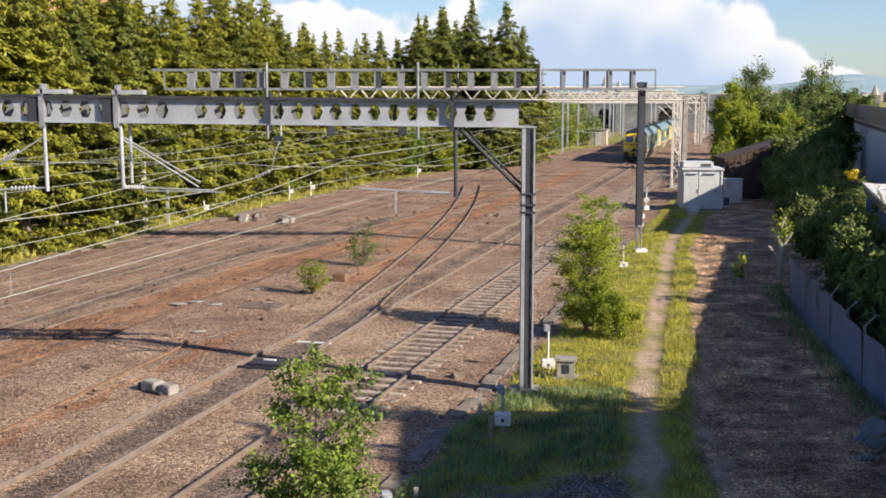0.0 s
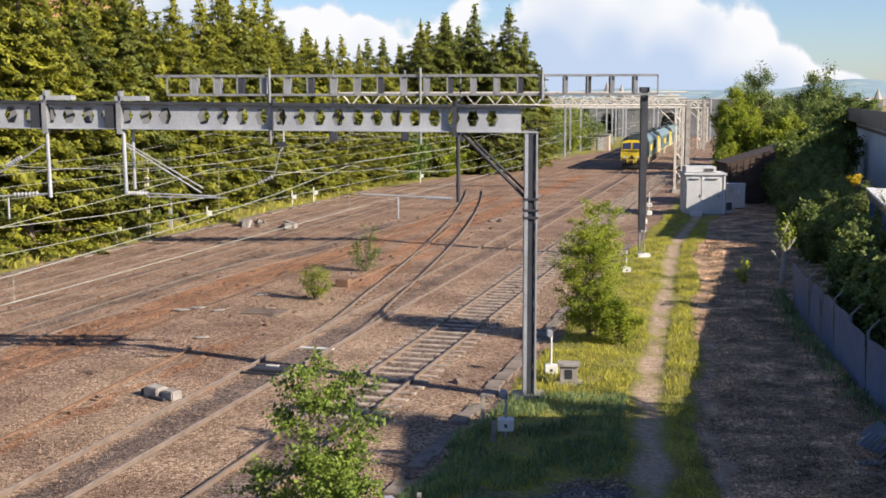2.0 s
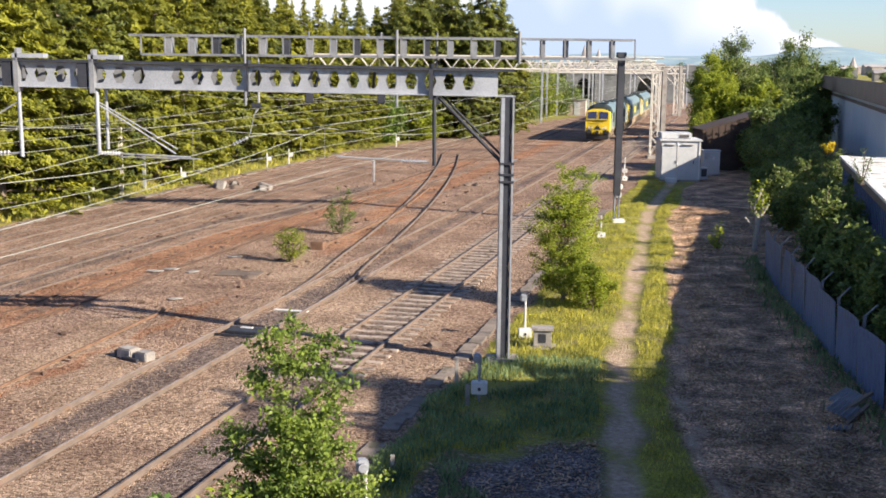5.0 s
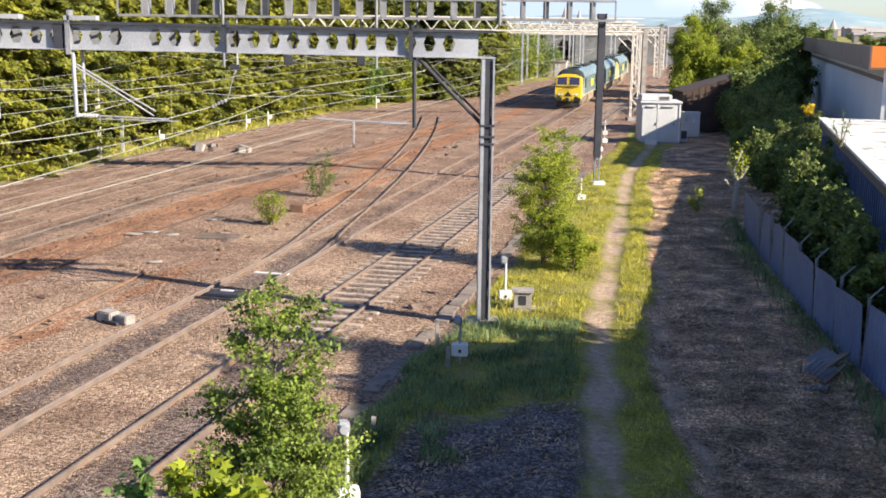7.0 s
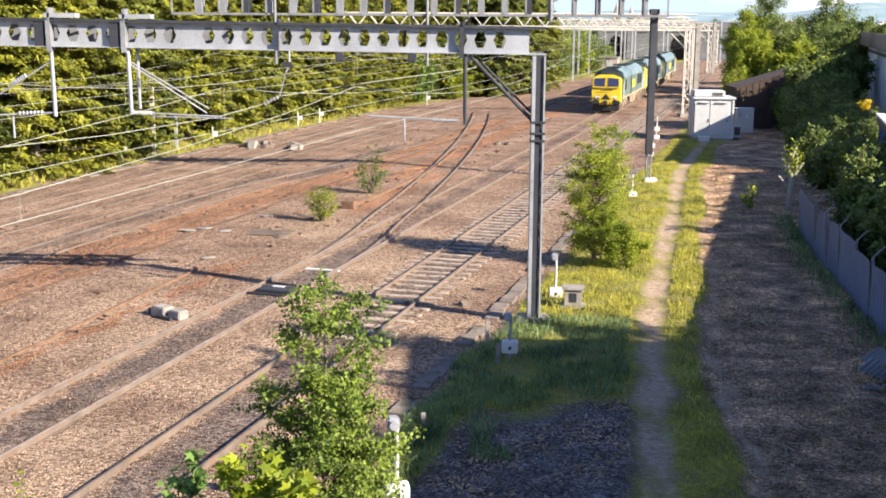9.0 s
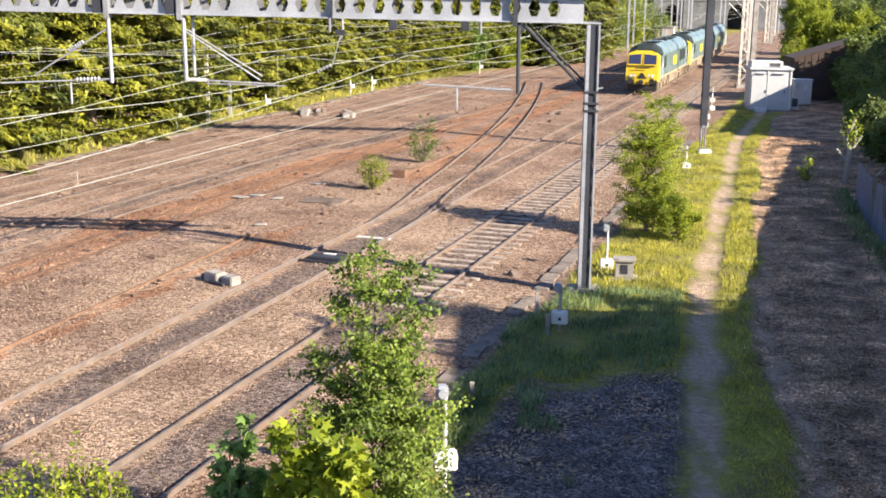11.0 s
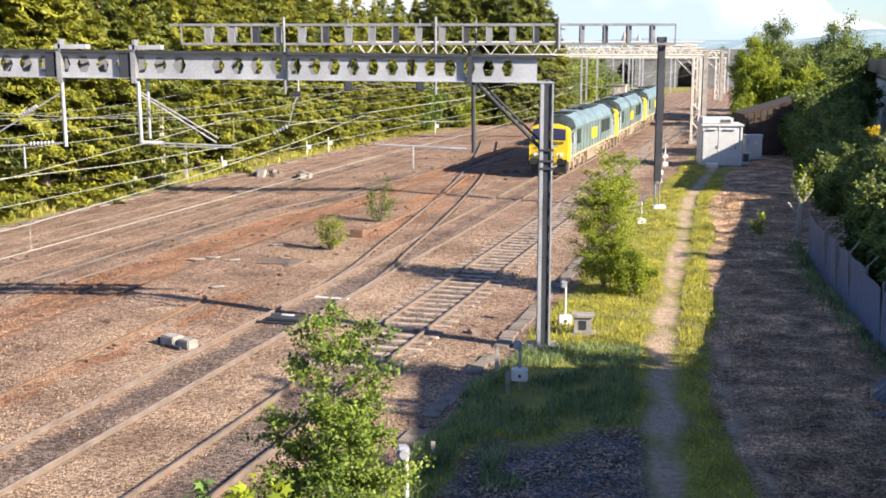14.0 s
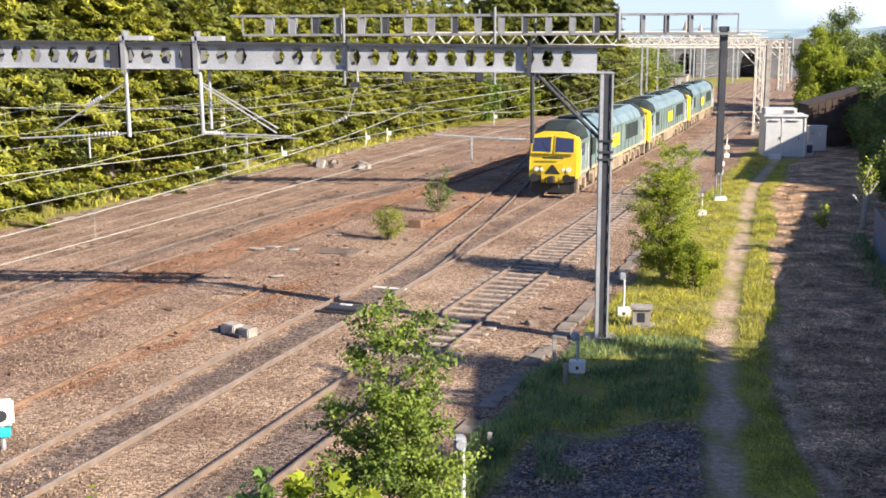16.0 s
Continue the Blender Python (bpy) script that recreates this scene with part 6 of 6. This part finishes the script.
def yard_scrap():
    """Chairs, spikes and broken lumps left along the old lines."""
    rnd = random.Random(15)
    bm = bmesh.new()
    for _ in range(260):
        v = rnd.choice((-22.6, -21.8, -23.4, -24.4, -26.7, -25.9, -28.9, -17.4, -18.6, -19.6)) + rnd.uniform(-0.5, 0.5)
        u = 22 + 75 * rnd.random() ** 1.2
        p = yard(v, u)
        a, b, c = rnd.uniform(0.03, 0.15), rnd.uniform(0.03, 0.08), rnd.uniform(0.02, 0.06)
        n0 = len(bm.verts)
        box(bm, -a, a, -b, b, -0.05, c)
        bm.verts.ensure_lookup_table()
        m = pose(p.x, p.y, -0.12, rnd.uniform(-15, 15), rnd.uniform(-15, 15), rnd.uniform(0, 180))
        for vt in bm.verts[n0:]:
            vt.co = m @ (vt.co * rnd.uniform(0.8, 1.2))
    ob = part("iron_scrap", bm, M_RUSTRAIL)
    tagged(ob, "dark broken iron scrap strewn along the old tracks", "scrap", kind="stuff")


yard_scrap()
loose_stones()
rs = np.random.RandomState(9)
g1 = scatter(46000, 1, lambda q, x, y: q[0] < 0.4 and q[3] < 0.35 and q[4] < 0.4 and q[6] < 0.45, (-1.5, 17, 15, 82), 1.5)
blades("grass", g1, rs.uniform(0.05, 0.19, len(g1)) * np.where(g1[:, 1] < 31, 0.6, 1.0), rs.uniform(0.007, 0.016, len(g1)), M_GRASS, "rough yellow-green grass on the verge", "grass", 1)
g2 = scatter(9000, 2, lambda q, x, y: q[0] < 0.8 and q[3] < 0.2 and (q[6] < 0.4 or noise.noise((x * 0.8, y * 0.8, 77.0)) > 0.42) and q[4] < 0.35 and x < 0.2 * y - 0.9, (-2.0, 5.0, 14, 31), 1.0)
blades("tall_weeds", g2, rs.uniform(0.05, 0.26, len(g2)), rs.uniform(0.01, 0.022, len(g2)), M_WEED, "taller grey-green weeds in the shade by the siding", "weeds", 2)
g3 = scatter(6000, 3, lambda q, x, y: q[4] > 0.5, (4, 18, 15, 62), 1.2)
blades("dry_stalks", g3, rs.uniform(0.05, 0.22, len(g3)), rs.uniform(0.006, 0.014, len(g3)), M_DRY, "dry brown stalks on the shaded bare soil", "dry grass", 3)
lt = scatter(34000, 4, lambda q, x, y: ((q[4] > 0.4 and noise.noise((x * 0.35, y * 0.35, 61.0)) > -0.22) or q[6] > 0.5) and q[3] < 0.35, (-1, 18, 15, 66), 1.3)
link("leaf_litter", leaf_mesh("leaf_litter", lt + (0, 0, 0.05), rs.normal(0, 0.35, (len(lt), 3)) + (0, 0, 1), rs.uniform(0.012, 0.05, len(lt)), rs, 1.8, M_LITTER), None)
tagged(bpy.data.objects["leaf_litter"], "brown dead leaves and twigs littering the soil", "leaf litter", kind="stuff")
st = scatter(1500, 6, lambda q, x, y: q[4] > 0.5 and q[3] < 0.4, (4, 18, 16, 64), 1.3)
sticks = bmesh.new()
for x, y, z in st:
    a, l = rs.uniform(0, 6.28), rs.uniform(0.15, 0.75)
    d = Vector((math.cos(a) * l, math.sin(a) * l, rs.uniform(-0.02, 0.14)))
    c = Vector((x, y, z + 0.06))
    k = c + d * 0.5 + Vector((rs.normal(0, 0.05), rs.normal(0, 0.05), rs.uniform(0.0, 0.06)))
    tube(sticks, c, k, rs.uniform(0.008, 0.02), 3, 0.010, False)
    tube(sticks, k, c + d, 0.010, 3, 0.004, False)
tagged(part("dead_twigs", sticks, M_TWIG), "bleached dead twigs and stalks strewn on the soil", "twigs", kind="stuff")
ivy = np.array([(fx - abs(rs.normal(0, 0.35)) - 0.05, fy, -0.05) for fx, fy in ((10.35 + (fy - 21) * 0.135 + max(0, fy - 40) * 0.06, fy) for fy in rs.uniform(18, 48, 1900))])
blades("fence_weeds", ivy, rs.uniform(0.05, 0.38, len(ivy)), rs.uniform(0.012, 0.035, len(ivy)), M_WEED, "dull weeds and ivy along the foot of the fence", "weeds", 8)
far_pts = np.array([tuple(yard(rs.uniform(-38.5, -35.2), rs.uniform(18, 120), -0.05)) for _ in range(5200)])
blades("far_grass", far_pts, rs.uniform(0.15, 0.55, len(far_pts)), rs.uniform(0.015, 0.04, len(far_pts)), M_GRASS, "tall pale grass below the conifers", "grass", 5)
w5 = np.array([tuple(yard(rs.uniform(-34, -8), 15 + 70 * rs.uniform() ** 1.3, -0.17)) for _ in range(2600)])
w5 = np.concatenate([w5 + rs.normal(0, 0.12, w5.shape) * (1, 1, 0) for _ in range(2)])
blades("yard_weeds", w5, rs.uniform(0.03, 0.12, len(w5)), rs.uniform(0.005, 0.012, len(w5)), M_DRY, "sparse dry weeds in the ballast", "weeds", 6)


# ---- the train ----
M_LOCO = material("green_loco_paint", (0.085, 0.125, 0.12), (0.15, 0.20, 0.195), 0.5, 0.7, 0.03, 0, 9, (0.10, 0.115, 0.095), 0.62)
M_LOCOROOF = material("faded_teal_roof", (0.10, 0.155, 0.18), (0.19, 0.255, 0.28), 0.45, 0.8, 0.05, 0, 12, (0.08, 0.11, 0.12), 0.58)
M_YELLOW = material("warning_yellow_paint", (0.64, 0.45, 0.02), (0.77, 0.56, 0.03), 0.42, 0.9, 0.03, 0, 10, (0.45, 0.30, 0.03), 0.7)
M_DOME = material("dark_cab_roof", (0.012, 0.018, 0.018), (0.03, 0.04, 0.038), 0.75, 1.0, 0.05, 0, 20, None, 0.6, 0.25)
M_UNDER = material("brown_underframe", (0.13, 0.095, 0.065), (0.32, 0.25, 0.175), 0.85, 1.4, 0.3, 0, 14)
M_SOLE = material("cream_sole_bar", (0.26, 0.20, 0.12), (0.42, 0.34, 0.21), 0.6, 1.2, 0.1, 0, 12, (0.3, 0.2, 0.12), 0.62)
M_GLASS = bpy.data.materials.new("windscreen_glass")
M_GLASS.use_nodes = True
_g = M_GLASS.node_tree.nodes["Principled BSDF"]
# dark glass with the blue of a sky reflection mixed into its colour
_g.inputs["Base Color"].default_value = (0.035, 0.04, 0.09, 1)
_g.inputs["Roughness"].default_value, _g.inputs["Specular IOR Level"].default_value = 0.06, 0.8
M_LAMP = material("lamp_lens", (0.75, 0.73, 0.66), (0.85, 0.83, 0.78), 0.2, 4, 0.0)
M_BLACK = material("black_iron", (0.012, 0.012, 0.013), (0.035, 0.033, 0.032), 0.6, 2, 0.1)


def loft(rings):
    bm = bmesh.new()
    vs = [[bm.verts.new(p) for p in r] for r in rings]
    n = len(rings[0])
    for a, b in zip(vs, vs[1:]):
        for k in range(n):
            bm.faces.new((a[k], a[(k + 1) % n], b[(k + 1) % n], b[k]))
    bm.faces.new(vs[0][::-1])
    bm.faces.new(vs[-1])
    bmesh.ops.recalc_face_normals(bm, faces=bm.faces)
    return bm


def loco_section(y, hw, z0, zs, zt, rake=0.0):
    """A ring round the body: flat floor, upright sides, sloping shoulder and flat roof."""
    pts = [(-hw, z0), (hw, z0), (hw, zs), (hw * 0.86, zs + (zt - zs) * 0.55), (hw * 0.45, zt), (-hw * 0.45, zt), (-hw * 0.86, zs + (zt - zs) * 0.55), (-hw, zs)]
    return [(x, y + max(0, z - 2.05) * rake, z) for x, z in pts]


LOCO_LENGTH = 21.3


def cab_end(g, flip):
    """A driving cab; flip builds it at the far end."""
    def put(ob):
        if flip:
            ob.matrix_basis = pose(0, LOCO_LENGTH, 0, 0, 0, 180)
        return ob
    put(part("cab_front", loft([loco_section(0.0, 1.27, 0.98, 2.95, 3.38, 0.22), loco_section(0.42, 1.32, 1.02, 3.0, 3.42, 0.14)]), M_YELLOW, g, "warning yellow cab front"))
    put(part("cab_roof", loft([loco_section(0.36, 1.20, 3.0, 3.08, 3.46), loco_section(0.8, 1.27, 3.0, 3.1, 3.70), loco_section(1.6, 1.315, 2.95, 3.1, 3.86), loco_section(2.5, 1.315, 2.95, 3.1, 3.86)]), M_DOME, g, "dark domed cab roof"))
    put(part("cab_side", loft([loco_section(0.42, 1.32, 1.05, 2.95, 3.0), loco_section(0.72, 1.322, 1.05, 2.95, 3.0)]), M_YELLOW, g, "yellow wrap round the cab corner"))
    put(part("cab_side", loft([loco_section(0.72, 1.31, 1.05, 2.9, 2.98), loco_section(2.5, 1.318, 1.05, 2.95, 3.0)]), M_LOCO, g))
    for s in (-1, 1):
        fr = put(part("windscreen_frame", loft([[(s * a, y + (z - 2.05) * 0.22, z) for a, z in ((0.06, 2.25), (1.19, 2.25), (1.16, 3.12), (0.06, 3.2))] for y in (-0.035, 0.01)]), M_YELLOW, g))
        pane = part("windscreen", loft([[(s * a, y + (z - 2.05) * 0.22, z) for a, z in ((0.12, 2.34), (1.11, 2.34), (1.08, 3.04), (0.12, 3.11))] for y in (-0.045, -0.036)]), M_GLASS, fr, "dark windscreen with reflected blue put into its colour")
        put(part("lamp_cluster", tubes([((s * 0.85, -0.07, 1.42), (s * 0.85, 0.02, 1.42), 0.12), ((s * 0.58, -0.06, 1.42), (s * 0.58, 0.02, 1.42), 0.09)], 12), M_LAMP, g, "round pale headlamp"))
        put(part("buffer", tubes([((s * 0.87, -0.5, 1.02), (s * 0.87, -0.45, 1.02), 0.23), ((s * 0.87, -0.46, 1.02), (s * 0.87, 0.15, 1.02), 0.1)], 14), M_BLACK, g))
        put(part("side_window", boxes((s * 1.30 - 0.025, s * 1.30 + 0.025, 1.05, 1.75, 2.1, 2.75)), M_GLASS, g))
        put(part("door", boxes((s * 1.305 - 0.02, s * 1.305 + 0.025, 1.95, 2.45, 1.1, 2.9)), M_LOCO, g))
        for yy, zz in ((1.88, 2.7), (0.8, 2.4), (2.5, 2.7)):
            put(part("handrail", tubes([((s * 1.34, yy, 1.15), (s * 1.34, yy, zz), 0.02)], 6), M_WHITE, g))
        put(part("wiper", tubes([((s * 0.2, 0.0, 2.3), (s * 0.6, 0.13, 2.85), 0.012)], 4), M_BLACK, g))
        put(part("cab_step", boxes((s * 1.08 - 0.2, s * 1.08 + 0.2, 0.35, 0.7, 0.35, 1.0)), M_UNDER, g))
    put(part("nose_panel", boxes((-0.62, 0.62, -0.05, 0.0, 0.72, 1.75), bevel=0.03), M_YELLOW, g))
    put(part("grille", boxes((-0.55, 0.55, -0.03, -0.003, 1.98, 2.06)), M_BLACK, g))
    put(part("nose_recess", loft([[(-0.42, y, 1.2), (0.42, y, 1.2), (0.05, y, 1.66), (-0.05, y, 1.66)] for y in (-0.07, -0.045)]), M_BLACK, g, "black triangular recess over the coupling"))
    put(part("coupler", boxes((-0.16, 0.16, -0.55, 0.0, 0.75, 1.1), bevel=0.04), M_BLACK, g))
    for s in (-1, 1):
        put(part("brake_hose", tubes([((s * 0.35, -0.12, 1.0), (s * 0.39, -0.2, 0.5), 0.03)], 6), M_BLACK, g))
    put(part("buffer_beam", boxes((-1.22, 1.22, -0.04, 0.35, 0.78, 1.1), bevel=0.02), M_BLACK, g))
    put(part("snow_plough", loft([[(-1.15, 0.05, 0.2), (1.15, 0.05, 0.2), (1.15, 0.05, 0.75), (-1.15, 0.05, 0.75)], [(-1.2, 0.3, 0.2), (1.2, 0.3, 0.2), (1.2, 0.3, 0.75), (-1.2, 0.3, 0.75)]]), M_BLACK, g))


def wheelset_mesh():
    bm = bmesh.new()
    for s in (-1, 1):
        tube(bm, (s * 0.69, 0, 0), (s * 0.82, 0, 0), 0.53, 24)
        tube(bm, (s * 0.66, 0, 0), (s * 0.69, 0, 0), 0.56, 24)
        tube(bm, (s * 0.82, 0, 0), (s * 0.86, 0, 0), 0.2, 12)
        box(bm, s * 0.825, s * 0.835, -0.4, 0.4, -0.05, 0.05)
    tube(bm, (-0.8, 0, 0), (0.8, 0, 0), 0.09, 10)
    me = bpy.data.meshes.new("wheelset")
    bm.to_mesh(me)
    bm.free()
    me.materials.append(M_UNDER)
    return me


AXLES = (2.3, 4.3, 6.3, 15.0, 17.0, 19.0)


def locomotive():
    g = thing("diesel_locomotive", "green diesel locomotive with a yellow cab front on the running line", "locomotive", pose(0, 0, 0), "three coupled locomotives")
    L = LOCO_LENGTH
    part("body", loft([loco_section(2.5, 1.318, 1.3, 2.95, 3.0), loco_section(L - 2.5, 1.318, 1.3, 2.95, 3.0)]), M_LOCO, g)
    part("roof", loft([loco_section(2.5, 1.31, 2.97, 3.05, 3.82), loco_section(L - 2.5, 1.31, 2.97, 3.05, 3.82)]), M_LOCOROOF, g, "faded teal roof panels")
    cab_end(g, False)
    cab_end(g, True)
    part("sole_bar", boxes((-1.335, 1.335, 0.5, L - 0.5, 1.14, 1.3)), M_SOLE, g, "dirty cream sole bar")
    for y in np.arange(3.2, L - 3.2, 1.25):
        for s in (-1, 1):
            part("body_rib", boxes((s * 1.318 - 0.025, s * 1.318 + 0.03, y, y + 0.06, 1.3, 2.95)), M_LOCO, g)
    for y0, y1, h in ((3.4, 5.2, 3.96), (6.4, 8.0, 3.9), (9.2, 10.6, 4.0), (11.6, 15.6, 3.93), (16.4, 17.6, 3.88)):
        part("roof_hatch", boxes((-0.62, 0.62, y0, y1, 3.78, h), bevel=0.03), M_DOME if h > 3.9 else M_LOCOROOF, g)
    part("exhaust", boxes((-0.3, 0.3, 8.3, 8.9, 3.8, 4.0)), M_BLACK, g)
    for s in (-1, 1):
        part("logo_patch", boxes((s * 1.35 - 0.004, s * 1.35 + 0.006, 8.9, 11.3, 1.8, 2.55), bevel=0.0), M_YELLOW, g, "plain yellow emblem patch")
        part("grille", boxes((s * 1.34 - 0.01, s * 1.34 + 0.012, 13.6, 17.6, 1.9, 2.85)), M_DOME, g)
        part("grille", boxes((s * 1.34 - 0.01, s * 1.34 + 0.012, 3.0, 4.3, 1.9, 2.85)), M_DOME, g)
    part("fuel_tank", boxes((-1.2, 1.2, 7.9, 13.4, 0.3, 1.14), bevel=0.08), M_UNDER, g)
    for c in (4.3, 17.0):
        for s in (-1, 1):
            part("bogie_frame", loft([[(s * x, y, z) for y, z in ((c - 3.0, 0.55), (c - 2.4, 0.4), (c + 2.4, 0.4), (c + 3.0, 0.55), (c + 3.0, 0.92), (c - 3.0, 0.92))] for x in (0.95, 1.1)]), M_UNDER, g)
            for a in (-2.0, 0, 2.0):
                part("axle_box", boxes((s * 1.17 - 0.1, s * 1.17 + 0.1, c + a - 0.22, c + a + 0.22, 0.32, 0.78), bevel=0.03), M_UNDER, g)
            for a in (-1.0, 1.0):
                part("spring", tubes([((s * 1.12, c + a, 0.45), (s * 1.12, c + a, 1.14), 0.11)], 10), M_UNDER, g)
    me = wheelset_mesh()
    for y in AXLES:
        w = link("wheelset", me, None, g)
        w.matrix_basis = pose(0, y, 0.53)
    return g


LEAD = locomotive()
LOCOS = [LEAD] + [copy_thing(LEAD, pose(0, 0, 0)) for _ in range(2)]


def head_along(t):
    """Distance of the leading buffer along the yard at t seconds: the train gathers speed towards the bridge."""
    return 137.7 - 2.5 * t - 0.157 * t * t


def loco_pose(u):
    return YARD @ pose(line_b(u), u, 0.003, 0, 0, math.degrees(math.atan((line_b(u) - line_b(u + 17)) / 17)))


def motions():
    for k, loco in enumerate(LOCOS):
        rows = [(t, loco_pose(head_along(t) + 0.5 + k * (LOCO_LENGTH + 1.0))) for t in np.arange(0, 16.01, 0.5)]
        walk(loco, rows)
        for part_ in loco.children:
            if part_.name.startswith("wheelset"):
                y = part_.location.y
                rows = []
                for f in range(0, 481, 2):
                    t = f / 30
                    rows.append((t, pose(0, y, 0.53, math.degrees((137.7 - head_along(t)) / 0.53), 0, 0)))
                walk(part_, rows)


motions()
